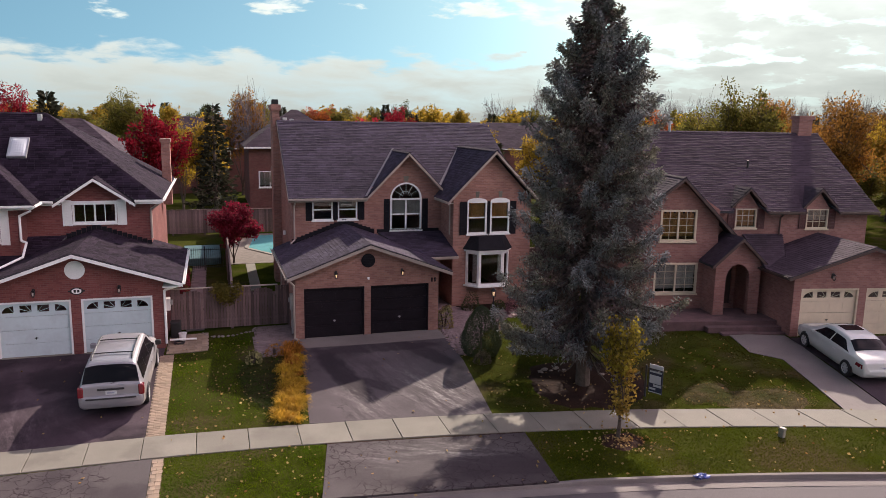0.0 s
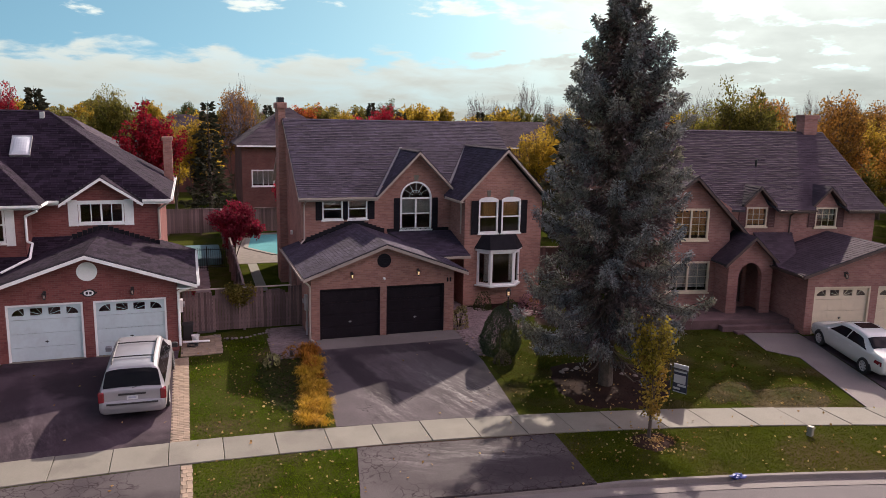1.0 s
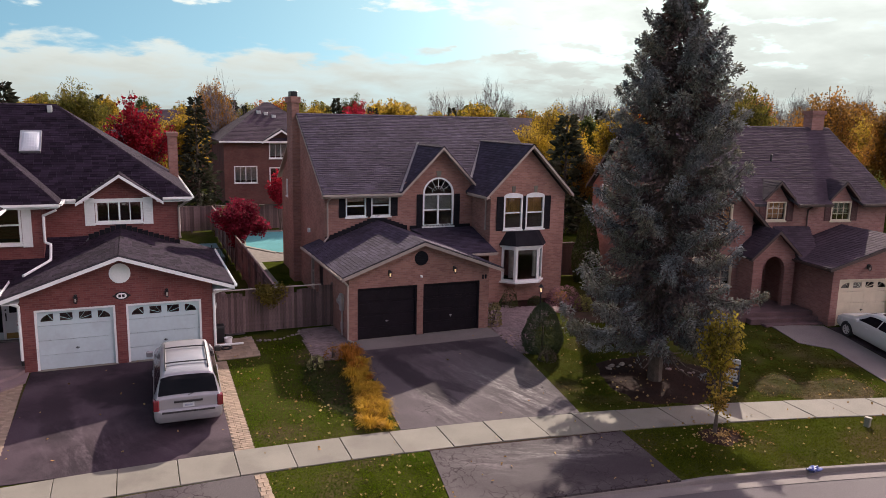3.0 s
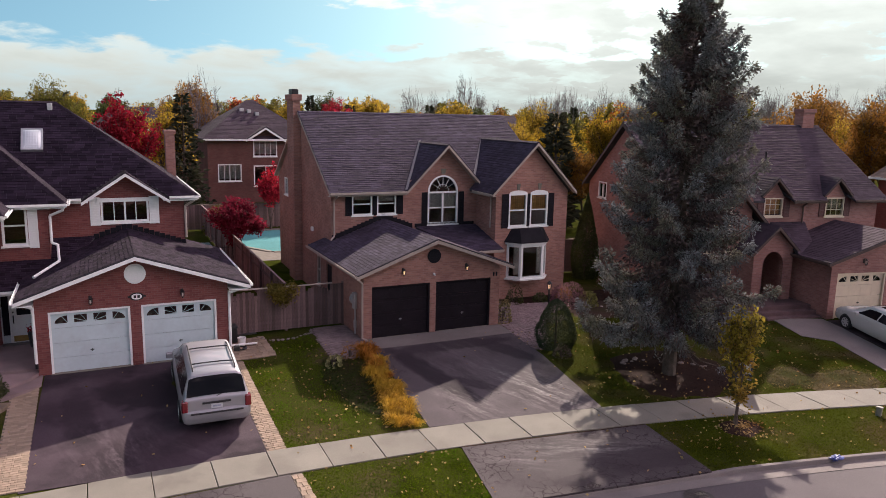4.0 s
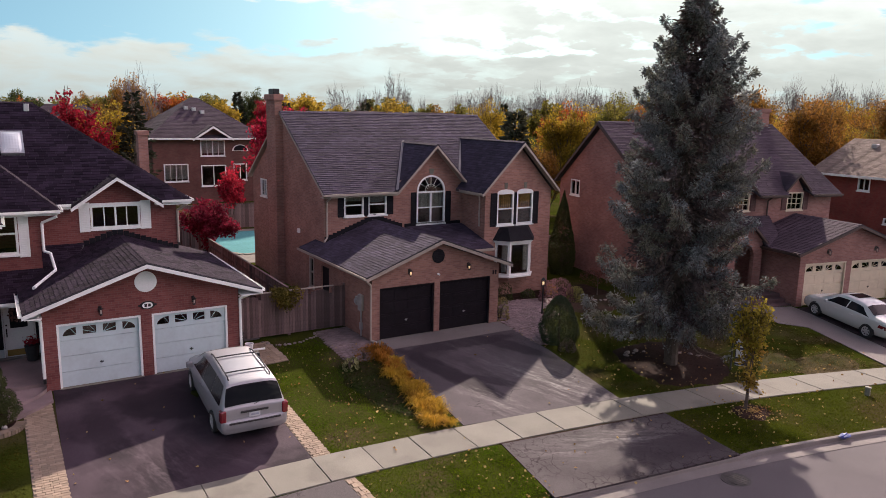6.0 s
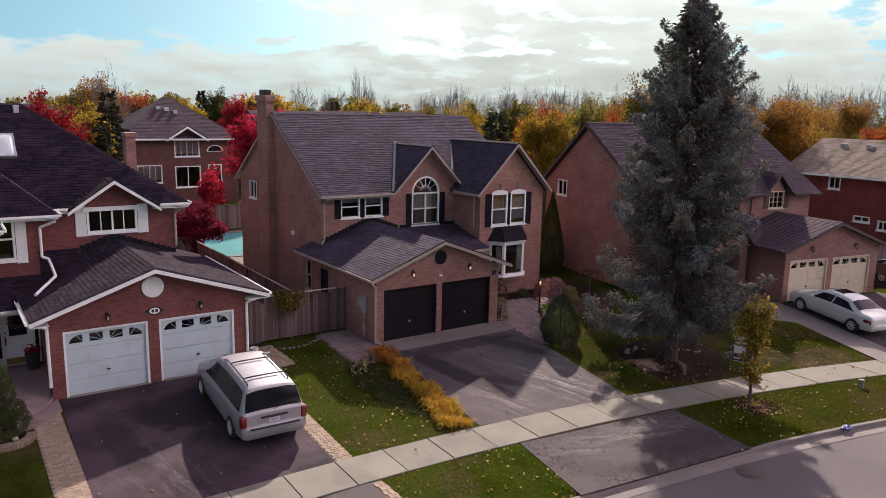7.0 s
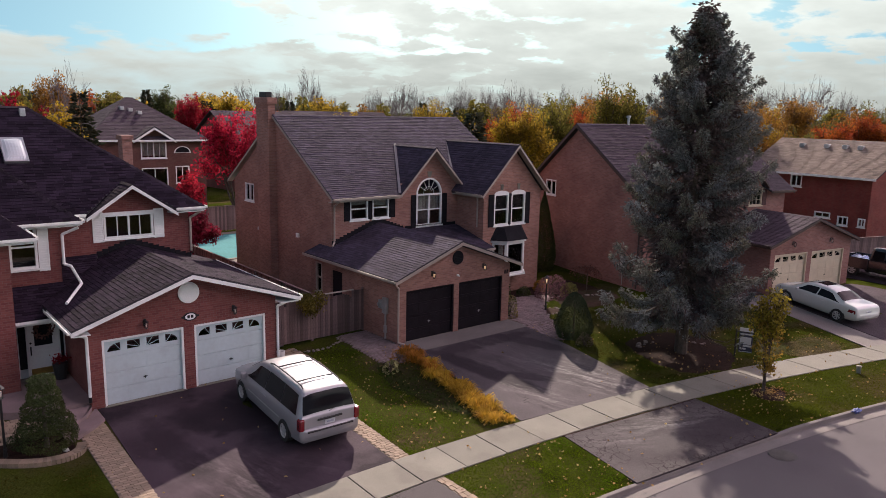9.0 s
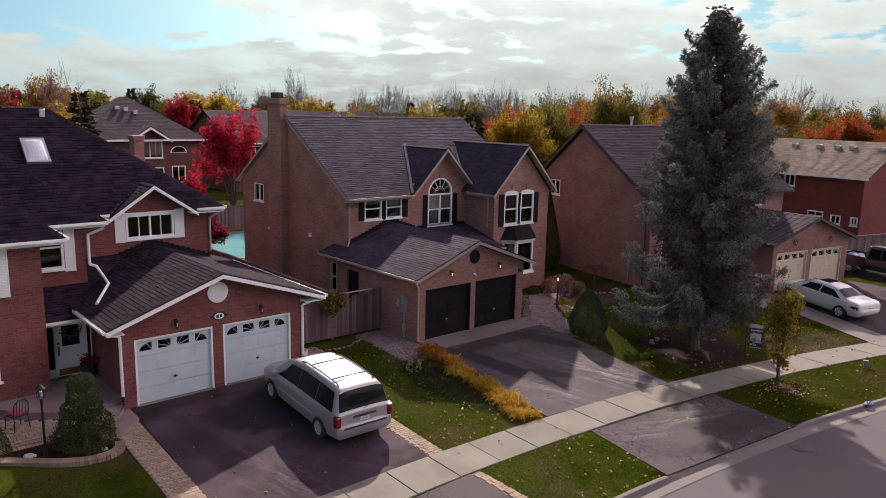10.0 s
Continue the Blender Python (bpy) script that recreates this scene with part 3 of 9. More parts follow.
def kerb(sgn, edge, name):
    g = Geo()
    xs = [-60 + 0.75 * i for i in range(180)]
    v = []
    for x in xs:
        k = kerb_line(x) + edge
        top = -0.655 - (0.05 * dip(x) if sgn > 0 else 0)
        gut = -0.785
        for s, z in ((-0.42, gut + 0.012), (-0.02, gut), (0.0, gut + 0.01), (0.025, top - 0.015), (0.045, top), (KERB_W, top), (KERB_W, top - 0.3)):
            v.append((x, k + sgn * s, z))
    n = 7
    f = [(i * n + j, (i + 1) * n + j, (i + 1) * n + j + 1, i * n + j + 1) for i in range(len(xs) - 1) for j in range(n - 1)]
    part(name, g.add(v, f), CONCRETE_G, label="grey concrete kerb with gutter, lowered at the driveways", kind="structure")


kerb(1, KERB_S - 0.02, "kerb")
kerb(-1, KERB_S - ROAD_W, "kerb_far")


def strip_quad(x0, x1, s0, s1, lift, thick=0.12, crown=0.012, n=3):
    """One slab of the pavement between two joints."""
    g = Geo()
    def pt(x, s, dz):
        y = kerb_line(x) + s
        return (x, y, ground_z(x, y) + lift + dz)
    e = crown
    top = [pt(x0 + e, s0 + e, 0), pt(x1 - e, s0 + e, 0), pt(x1 - e, s1 - e, 0), pt(x0 + e, s1 - e, 0)]
    rim = [pt(x0, s0, -e), pt(x1, s0, -e), pt(x1, s1, -e), pt(x0, s1, -e)]
    low = [pt(x0, s0, -thick), pt(x1, s0, -thick), pt(x1, s1, -thick), pt(x0, s1, -thick)]
    f = [(0, 1, 2, 3)] + [(4 + i, 4 + (i + 1) % 4, (i + 1) % 4, i) for i in range(4)] + [(8 + i, 8 + (i + 1) % 4, 4 + (i + 1) % 4, 4 + i) for i in range(4)]
    return g.add(top + rim + low, f)


pavement = thing("pavement", (0, 0, 0), "pale concrete pavement of cast slabs along the street", "pavement", kind="structure")
SLAB_X = [-26.62 + 1.497 * i for i in range(44)]
for i in range(len(SLAB_X) - 1):
    part("slab", strip_quad(SLAB_X[i] + 0.008, SLAB_X[i + 1] - 0.008, -WALK_W, 0.0, 0.035 + 0.006 * ((i * 7) % 5 - 2) / 2), CONCRETE, pavement)

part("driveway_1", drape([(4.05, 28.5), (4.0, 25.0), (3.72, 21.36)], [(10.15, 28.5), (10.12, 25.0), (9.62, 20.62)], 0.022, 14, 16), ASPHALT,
     label="worn grey asphalt driveway with a painted gable shadow and dark streaks", kind="structure")
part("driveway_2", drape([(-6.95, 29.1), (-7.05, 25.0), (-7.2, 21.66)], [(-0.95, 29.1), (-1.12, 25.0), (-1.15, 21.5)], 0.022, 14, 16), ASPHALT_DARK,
     label="dark sealed asphalt driveway with darker patches and painted pinkish sunlight", kind="structure")


def apron(name, xl0, xl1, xr0, xr1, mat, label):
    def edge(xa, xb):
        return [(xa + (xb - xa) * i / 4, kerb_line(xa + (xb - xa) * i / 4) - WALK_W - 0.02 - 3.2 * i / 4) for i in range(5)]
    part(name, drape(edge(xl0, xl1), edge(xr0, xr1), 0.02, 12, 12), mat, label=label, kind="structure")


apron("driveway_apron_1", 4.05, 3.45, 10.1, 9.75, APRON, "cracked grey asphalt apron between pavement and kerb")
apron("driveway_apron_2", -7.3, -7.6, -0.85, -0.85, APRON, "pale worn asphalt apron between pavement and kerb")
apron("driveway_apron_3", 22.1, 20.9, 32.5, 31.0, ASPHALT_DARK, "dark asphalt apron between pavement and kerb")
part("apron_joint", strip_quad(4.0, 10.1, -WALK_W - 0.055, -WALK_W - 0.005, 0.024, 0.05, 0.004), SOIL, label="open dark joint between pavement and apron", kind="structure")
part("garage_pad", drape([(4.1, 28.54), (4.1, 27.55)], [(10.15, 28.54), (10.15, 27.35)], 0.036, 8, 3), CONCRETE_G, label="grey concrete strip before the garage doors", kind="structure")


# ---- roofs, walls and their fittings ----
def beam(geo, p, q, side, up):
    """A bar from p to q whose section is spanned by side and up."""
    p, q, a, b = Vector(p), Vector(q), Vector(side), Vector(up)
    v = [p, p + a, p + a + b, p + b, q, q + a, q + a + b, q + b]
    return geo.add(v, [(0, 1, 2, 3), (7, 6, 5, 4), (0, 4, 5, 1), (1, 5, 6, 2), (2, 6, 7, 3), (3, 7, 4, 0)])


def shingles(geo, el, er, tr, tl, rng, tab=0.31, row=0.145, loose=None):
    """Courses of single tabs over a roof plane with eave el-er and top tl-tr; loose gathers the first of each course as poses."""
    el, er, tr, tl = map(Vector, (el, er, tr, tl))
    nrm = (er - el).cross(tl - el)
    if nrm.length < 1e-6:
        nrm = (er - el).cross(tr - el)
    nrm.normalize()
    if nrm.z < 0:
        nrm = -nrm
    u = (er - el).normalized()
    up = nrm.cross(u)
    if up.z < 0:
        up = -up
    height = max((tl - el).dot(up), (tr - el).dot(up))
    n = max(1, int(height / row))
    row = height / n
    v, f = geo.v, geo.f
    lmax, rmax = (tl - el).dot(up), (tr - el).dot(up)
    for j in range(n):
        va = j * row
        t = (va + row * 0.5)
        a = (tl - el).dot(u) * min(1, t / lmax)
        b = (er - el).length + ((tr - el).dot(u) - (er - el).length) * min(1, t / rmax)
        x = a - (tab * (0.5 if j % 2 else 0.0) + rng.uniform(0, 0.1))
        while x < b:
            x1 = x + tab * rng.uniform(0.92, 1.08)
            p0, p1 = max(x, a), min(x1 - 0.006, b)
            x = x1
            if p1 - p0 < 0.03:
                continue
            h = rng.uniform(0.012, 0.022)
            lo = va - 0.012 * rng.random()
            if loose is not None and p0 < 3.5 and len(loose) < 300:
                o = el + u * p0 + up * lo
                c0, c1, c2 = u * (p1 - p0), up * ((va + row - lo) / 0.15), nrm * (h / 0.017)
                loose.append(Matrix(((c0.x, c1.x, c2.x, o.x), (c0.y, c1.y, c2.y, o.y), (c0.z, c1.z, c2.z, o.z), (0, 0, 0, 1))))
                continue
            k = len(v)
            A, B = el + u * p0 + up * lo, el + u * p1 + up * lo
            C, D = el + u * p1 + up * (va + row), el + u * p0 + up * (va + row)
            v += [tuple(A + nrm * h), tuple(B + nrm * h), tuple(C + nrm * 0.006), tuple(D + nrm * 0.006), tuple(A), tuple(B)]
            f += [(k, k + 1, k + 2, k + 3), (k + 4, k + 5, k + 1, k), (k + 4, k, k + 3), (k + 5, k + 2, k + 1)]


def roof(parent, planes, rng, mat=None, deck=None, thick=0.1, tab=0.31, row=0.145, label="", singles=None, single_mat=None):
    """Roof planes, each (eave left, eave right, top right, top left): a slab each, and the shingles over all of them."""
    s, first = Geo(), None
    for pl in planes:
        d = Geo()
        p = [Vector(q) for q in pl]
        uniq = [p[0], p[1], p[2]] + ([p[3]] if (p[3] - p[2]).length > 1e-4 else [])
        n = len(uniq)
        low = [q - Vector((0, 0, thick)) for q in uniq]
        d.add([q - Vector((0, 0, 0.004)) for q in uniq] + low, [tuple(range(n)), tuple(reversed(range(n, 2 * n)))] + [(i, i + n, (i + 1) % n + n, (i + 1) % n) for i in range(n)])
        loose = [] if singles is not None and planes.index(pl) == singles else None
        shingles(s, *pl, rng, tab, row, loose)
        r = part("roof", d, deck or DECK, parent, label)
        first = first or r
        if loose:
            me = Geo().add([(0, 0, 0.017), (1, 0, 0.017), (1, 0.15, 0.006), (0, 0.15, 0.006), (0, 0, 0), (1, 0, 0)], [(0, 1, 2, 3), (4, 5, 1, 0), (4, 0, 3), (5, 2, 1)]).mesh("shingle", single_mat)
            for m in loose:
                ob = new("shingle", me)
                ob.parent = r
                ob.matrix_basis = r.matrix_basis.inverted() @ parent.matrix_basis.inverted() @ m
    part("shingles", s, mat or SHINGLE, first, kind="stuff", normals=False)
    return first


def ridge_cap(geo, p, q, w=0.13, rng=None):
    p, q = Vector(p), Vector(q)
    n = max(1, int((q - p).length / 0.25))
    d = (q - p) / n
    side = Vector((-d.y, d.x, 0)).normalized() * w
    for i in range(n):
        a, b = p + d * i, p + d * (i + 1.12)
        l = 0.022
        geo.add([a + side + Vector((0, 0, -w * 0.55 + l)), a + Vector((0, 0, l)), a - side + Vector((0, 0, -w * 0.55 + l)),
                 b + side + Vector((0, 0, -w * 0.55 + 0.006)), b + Vector((0, 0, 0.006)), b - side + Vector((0, 0, -w * 0.55 + 0.006))],
                [(0, 1, 4, 3), (1, 2, 5, 4)])


def place(axis, plane, inward):
    """How a fitting's own coordinates (along, depth, up) lie in a wall along x or y."""
    return (lambda a, d, z: (a, plane + d * inward, z)) if axis == "x" else (lambda a, d, z: (plane + d * inward, a, z))


def abox(g, P, a0, a1, d0, d1, z0, z1):
    v = [P(a, d, z) for z in (z0, z1) for d in (d0, d1) for a in (a0, a1)]
    return g.add(v, [(0, 1, 3, 2), (4, 5, 7, 6), (0, 1, 5, 4), (1, 3, 7, 5), (3, 2, 6, 7), (2, 0, 4, 6)])


def window(parent, axis, plane, inward, a0, a1, z0, z1, style="hung", mat=None, fw=0.06, curtain=None, sill=True, drop=0.45, name="window", sillmat=None):
    """A framed window set in a wall's hole. style: hung, slider, plain, grid."""
    mat = mat or WHITE
    P = place(axis, plane, inward)
    w = new(name)
    w.parent = parent
    fr = Geo()
    d0, d1 = -0.025, 0.10
    abox(fr, P, a0, a0 + fw, d0, d1, z0, z1), abox(fr, P, a1 - fw, a1, d0, d1, z0, z1)
    abox(fr, P, a0 + fw, a1 - fw, d0, d1, z0, z0 + fw), abox(fr, P, a0 + fw, a1 - fw, d0, d1, z1 - fw, z1)
    zm, am = z0 + (z1 - z0) * 0.5, (a0 + a1) / 2
    i0, i1, j0, j1 = a0 + fw, a1 - fw, z0 + fw, z1 - fw
    if style == "hung":
        abox(fr, P, i0, i1, 0.0, 0.07, zm - 0.03, zm + 0.03)
    if style in ("slider", "slider2"):
        abox(fr, P, am - 0.035, am + 0.035, -0.005, 0.08, j0, j1)
    if style == "slider2":
        for q in ((i0 + am) / 2, (i1 + am) / 2):
            abox(fr, P, q - 0.018, q + 0.018, 0.02, 0.07, j0, j1)
    if style == "cross":
        abox(fr, P, am - 0.04, am + 0.04, -0.01, 0.07, j0, j1)
        abox(fr, P, i0, i1, 0.005, 0.065, zm - 0.03, zm + 0.03)
    if style == "grid":
        for k in (1, 2):
            q = i0 + (i1 - i0) * k / 3
            abox(fr, P, q - 0.012, q + 0.012, 0.03, 0.06, j0, j1)
            q = j0 + (j1 - j0) * k / 3
            abox(fr, P, i0, i1, 0.03, 0.06, q - 0.012, q + 0.012)
    if style == "twin_grid":
        abox(fr, P, am - 0.04, am + 0.04, -0.005, 0.08, j0, j1)
        for lo, hi in ((i0, am - 0.04), (am + 0.04, i1)):
            abox(fr, P, (lo + hi) / 2 - 0.01, (lo + hi) / 2 + 0.01, 0.03, 0.06, j0, j1)
            for k in (1, 2, 3):
                q = j0 + (j1 - j0) * k / 4
                abox(fr, P, lo, hi, 0.03, 0.06, q - 0.01, q + 0.01)
    part("window_frame", fr, mat, w)
    gl = Geo()
    abox(gl, P, i0, i1, 0.045, 0.055, j0, j1)
    pane = part("pane", gl, GLASS, w)
    if sill:
        sg = Geo()
        abox(sg, P, a0 - 0.05, a1 + 0.05, -0.07, 0.05, z0 - 0.07, z0 - 0.002)
        part("window_sill", sg, sillmat or mat, w)
    if curtain:
        cg = Geo()
        n = 14
        for k in range(n):
            q0, q1 = i0 + (i1 - i0) * k / n, i0 + (i1 - i0) * (k + 1) / n
            dz = 0.13 + 0.025 * (k % 2)
            abox(cg, P, q0, q1, dz, dz + 0.012, j1 - (j1 - j0) * drop, j1)
        part("curtain", cg, curtain, w)
    return w


def shutter(parent, axis, plane, inward, a0, a1, z0, z1, mat, louvres=12):
    P = place(axis, plane, inward)
    g = Geo()
    e = min(0.04, (a1 - a0) * 0.2)
    abox(g, P, a0, a0 + e, -0.045, -0.004, z0, z1), abox(g, P, a1 - e, a1, -0.045, -0.004, z0, z1)
    abox(g, P, a0 + e, a1 - e, -0.02, -0.004, z0, z1)
    for k in range(louvres):
        q = z0 + 0.04 + (z1 - z0 - 0.08) * k / louvres
        abox(g, P, a0 + e, a1 - e, -0.04, -0.018, q, q + (z1 - z0) / louvres * 0.55)
    return part("shutter", g, mat, parent)


def garage_door(parent, a0, a1, z0, z1, plane, mat, frame_mat, lites=True, label="", name="garage_door"):
    """A sectional overhead door facing -y: four panel rows, a frame, a handle, and fan-shaped lights in the top row."""
    P = place("x", plane, 1)
    d = new(name)
    d.parent = parent
    tagged(d, label)
    fr = Geo()
    f = 0.07
    abox(fr, P, a0, a0 + f, -0.02, 0.12, z0, z1), abox(fr, P, a1 - f, a1, -0.02, 0.12, z0, z1), abox(fr, P, a0 + f, a1 - f, -0.02, 0.12, z1 - f, z1)
    part("door_frame", fr, frame_mat, d)
    i0, i1, j0, j1 = a0 + f, a1 - f, z0, z1 - f
    h = (j1 - j0) / 4
    n = 4
    w = (i1 - i0) / n
    for r in range(4):
        g = Geo()
        lo, hi = j0 + r * h + 0.006, j0 + (r + 1) * h - 0.006
        if r == 3 and lites:
            holes = [(i0 + k * w + 0.10, i0 + (k + 1) * w - 0.10, lo + 0.15, hi - 0.09) for k in range(n)]
            wall(g, "x", i0, i1, lo, hi, plane + 0.07, plane + 0.11, holes)
            gg = Geo()
            for k, (p, q, s, e) in enumerate(holes):
                # sunburst bars and the corner pieces that make the outer lights quarter fans
                cx, cz = (i0 + i1) / 2 if 0 < k < 3 else (q if k == 0 else p), s
                if k in (0, 3):
                    far_x, near = (p, q) if k == 0 else (q, p)
                    pts = [(far_x, s), (far_x, e)] + [(near, e)] + [(far_x + (near - far_x) * (1 - math.cos(t * math.pi / 12)), s + (e - s) * math.sin(t * math.pi / 12)) for t in range(6, 0, -1)]
                    gg.prism(pts, "y", plane + 0.066, plane + 0.09)
                    beam(gg, ((near), plane + 0.068, s), (far_x * 0.5 + near * 0.5, plane + 0.068, e), (0.016, 0, 0), (0, 0.02, 0))
                else:
                    cx = q if k == 1 else p
                    ox = p if k == 1 else q
                    for tx, tz in ((ox, (s + e) / 2), ((ox + cx) / 2, e)):
                        beam(gg, (cx, plane + 0.068, s), (tx, plane + 0.068, tz), (0, 0, 0.016), (0, 0.02, 0))
                pg = Geo()
                abox(pg, P, p, q, 0.088, 0.094, s, e)
                part("pane", pg, GLASS, d)
            part("muntin", gg, mat, d, kind="stuff")
        else:
            wall(g, "x", i0, i1, lo, hi, plane + 0.07, plane + 0.11)
            for k in range(n):
                abox(g, P, i0 + k * w + 0.06, i0 + (k + 1) * w - 0.06, 0.064, 0.07, lo + 0.07, hi - 0.07)
                abox(g, P, i0 + k * w + 0.10, i0 + (k + 1) * w - 0.10, 0.061, 0.064, lo + 0.10, hi - 0.10)
        part("panel", g, mat, d)
    hg = Geo()
    m = (i0 + i1) / 2
    abox(hg, P, m - 0.06, m + 0.06, 0.03, 0.05, j0 + h * 1.35, j0 + h * 1.35 + 0.03)
    abox(hg, P, m - 0.012, m + 0.012, 0.045, 0.062, j0 + h * 1.35 - 0.05, j0 + h * 1.35 + 0.05)
    part("door_handle", hg, METAL_DARK if mat is not BLACK_DOOR else METAL_GREY, d)
    return d


def coach_lamp(parent, x, y, z, lit=None, name="wall_lamp"):
    l = new(name)
    l.parent = parent
    g = Geo()
    g.box(x - 0.05, y - 0.02, z - 0.1, x + 0.05, y, z + 0.12, 0.01)
    g.tube([(x, y - 0.01, z + 0.08), (x, y - 0.09, z + 0.14), (x, y - 0.14, z + 0.10)], 0.012, 6)
    g.cyl((x, y - 0.14, z + 0.05), (x, y - 0.14, z + 0.11), 0.085, 0.02, 6)
    g.cyl((x, y - 0.14, z - 0.17), (x, y - 0.14, z - 0.14), 0.035, 0.055, 6)
    for k in range(6):
        a = k * math.pi / 3
        g.cyl((x + 0.055 * math.cos(a), y - 0.14 + 0.055 * math.sin(a), z - 0.14), (x + 0.075 * math.cos(a), y - 0.14 + 0.075 * math.sin(a), z + 0.05), 0.006, n=4)
    part("lantern", g, METAL_DARK, l)
    b = Geo().cyl((x, y - 0.14, z - 0.11), (x, y - 0.14, z + 0.0), 0.026, 0.034, 8)
    part("bulb", b, lit or CURTAIN, l)
    return l


def rake(parent, pts, mat, depth, name="fascia", drop=0.13, t=0.03):
    """Boards under a gable's sloping edge: pts run eave, peak, eave at the front; depth is the soffit behind them."""
    for a, b in zip(pts, pts[1:]):
        g = Geo()
        beam(g, (a[0], a[1], a[2] - 0.05), (b[0], b[1], b[2] - 0.05), (0, t, 0), (0, 0, -drop))
        part(name, g, mat, parent)
        g = Geo()
        beam(g, (a[0], a[1] + t, a[2] - 0.115), (b[0], b[1] + t, b[2] - 0.115), (0, depth - t, 0), (0, 0, -0.03))
        part("soffit", g, mat, parent)


def gutter(parent, p, q, out, mat):
    """An eaves gutter from p to q with its fascia; out is the way it sticks out."""
    g = Geo()
    p, q, o = Vector(p), Vector(q), Vector(out)
    beam(g, p - Vector((0, 0, 0.15)), q - Vector((0, 0, 0.15)), o * 0.02, (0, 0, 0.12))
    beam(g, p + o * 0.02 - Vector((0, 0, 0.09)), q + o * 0.02 - Vector((0, 0, 0.09)), o * 0.09, (0, 0, 0.015))
    beam(g, p + o * 0.095 - Vector((0, 0, 0.09)), q + o * 0.095 - Vector((0, 0, 0.09)), o * 0.018, (0, 0, 0.09))
    return part("gutter", g, mat, parent)


def downpipe(parent, pts, mat, r=0.04):
    return part("downpipe", Geo().tube(pts, r, 8), mat, parent)


LAMP_ON = lamp_material("lit_bulb", (1.0, 0.72, 0.35), 0.55)


# ---- the middle house: tan brick, black garage doors ----
rng = random.Random(25)
house = thing("house", (10.3, 36.0, 0.0), "two-storey tan brick house with black shutters and black double garage", "house", "houses along the street", base=True)
WX0, WX1, WY0, WY1, EAVE = 4.6, 16.1, 34.45, 44.8, 5.25
g = Geo()
AR = (9.42, 11.03, 3.54)
wall(g, "x", WX0, 12.05, -0.3, EAVE, WY0, WY0 + 0.25, [(5.59, 6.57, 4.12, 5.13), (6.82, 7.77, 4.12, 5.13), (AR[0], AR[1], AR[2], EAVE), (10.75, 11.75, 0.15, 2.25)])
arc = [(10.225 + 0.805 * math.cos(math.pi * k / 16), 5.12 + 0.79 * math.sin(math.pi * k / 16)) for k in range(17)]
g.prism([(8.1, EAVE), (10.27, 7.3), (12.05, 5.55), (12.05, EAVE), (AR[1], EAVE)] + arc[2:-2] + [(AR[0], EAVE)], "y", WY0, WY0 + 0.25)
wall(g, "y", WY0 + 0.25, WY1 - 0.25, -0.3, EAVE, WX0, WX0 + 0.25, [(42.35, 43.4, 4.22, 5.17)])
g.prism([(WY0, EAVE), (39.72, 8.62), (WY1, EAVE)], "x", WX0, WX0 + 0.25)
wall(g, "y", 32.65, WY1 - 0.25, -0.3, EAVE, WX1, WX1 - 0.25)
g.prism([(WY0, EAVE), (39.72, 8.62), (WY1, EAVE)], "x", WX1 - 0.25, WX1)
wall(g, "x", WX0, WX1, -0.3, EAVE, WY1, WY1 - 0.25)
wall(g, "x", 12.05, WX1, -0.3, EAVE, 32.4, 32.65, [(12.75, 13.76, 3.55, 5.14), (13.94, 14.95, 3.55, 5.14), (12.85, 14.85, 1.06, 2.72)])
g.prism([(12.05, EAVE), (14.06, 7.35), (WX1, EAVE)], "y", 32.4, 32.65)
wall(g, "y", 32.65, WY0, -0.3, EAVE, 12.05, 12.3)
part("wall", g, BRICK_TAN, house)
# garage
g = Geo()
GX0, GX1, GY = 4.1, 10.15, 28.54
wall(g, "x", GX0, GX1, -0.3, 2.62, GY, GY + 0.25, [(4.445, 6.935, -0.3, 2.12), (7.2, 9.72, -0.3, 2.12)])
g.prism([(GX0, 2.62), (7.13, 3.72), (GX1, 2.62)], "y", GY, GY + 0.25)
wall(g, "y", GY + 0.25, 35.2, -0.3, 2.6, GX0, GX0 + 0.25, [(32.75, 33.65, 0.0, 2.15), (34.45, 35.0, 0.9, 2.3)])
wall(g, "y", GY + 0.25, WY0, -0.3, 2.6, GX1, GX1 - 0.25)
wall(g, "x", GX0, WX0, -0.3, 2.6, 35.45, 35.2)
part("garage_wall", g, BRICK_TAN, house)
for a, b in ((4.445, 6.935), (7.2, 9.72)):
    garage_door(house, a, b, 0.0, 2.12, GY + 0.06, BLACK_DOOR, BLACK_DOOR, lites=False, label="black panelled overhead garage door")
for a, b in ((4.45, 6.93), (7.2, 9.72)):
    part("door_sill", Geo().box(a, GY - 0.02, -0.05, b, GY + 0.1, 0.03, 0.01), CONCRETE, house)
vg = Geo().cyl((7.09, GY - 0.03, 3.2), (7.09, GY - 0.004, 3.2), 0.29, n=24)
for k in range(7):
    q = 3.2 - 0.21 + 0.07 * k
    w = math.sqrt(max(0.01, 0.27 ** 2 - (q - 3.2) ** 2))
    vg.box(7.09 - w, GY - 0.045, q - 0.012, 7.09 + w, GY - 0.028, q + 0.02)
part("gable_vent", vg, SHUTTER, house, "round black louvred gable vent")
coach_lamp(house, 5.74, GY, 2.68, LAMP_ON), coach_lamp(house, 8.53, GY, 2.68, LAMP_ON)
part("security_camera", Geo().box(7.04, GY - 0.05, 2.42, 7.14, GY, 2.5, 0.01).cyl((7.09, GY - 0.13, 2.44), (7.09, GY - 0.03, 2.46), 0.035), WHITE, house)
nb = Geo()
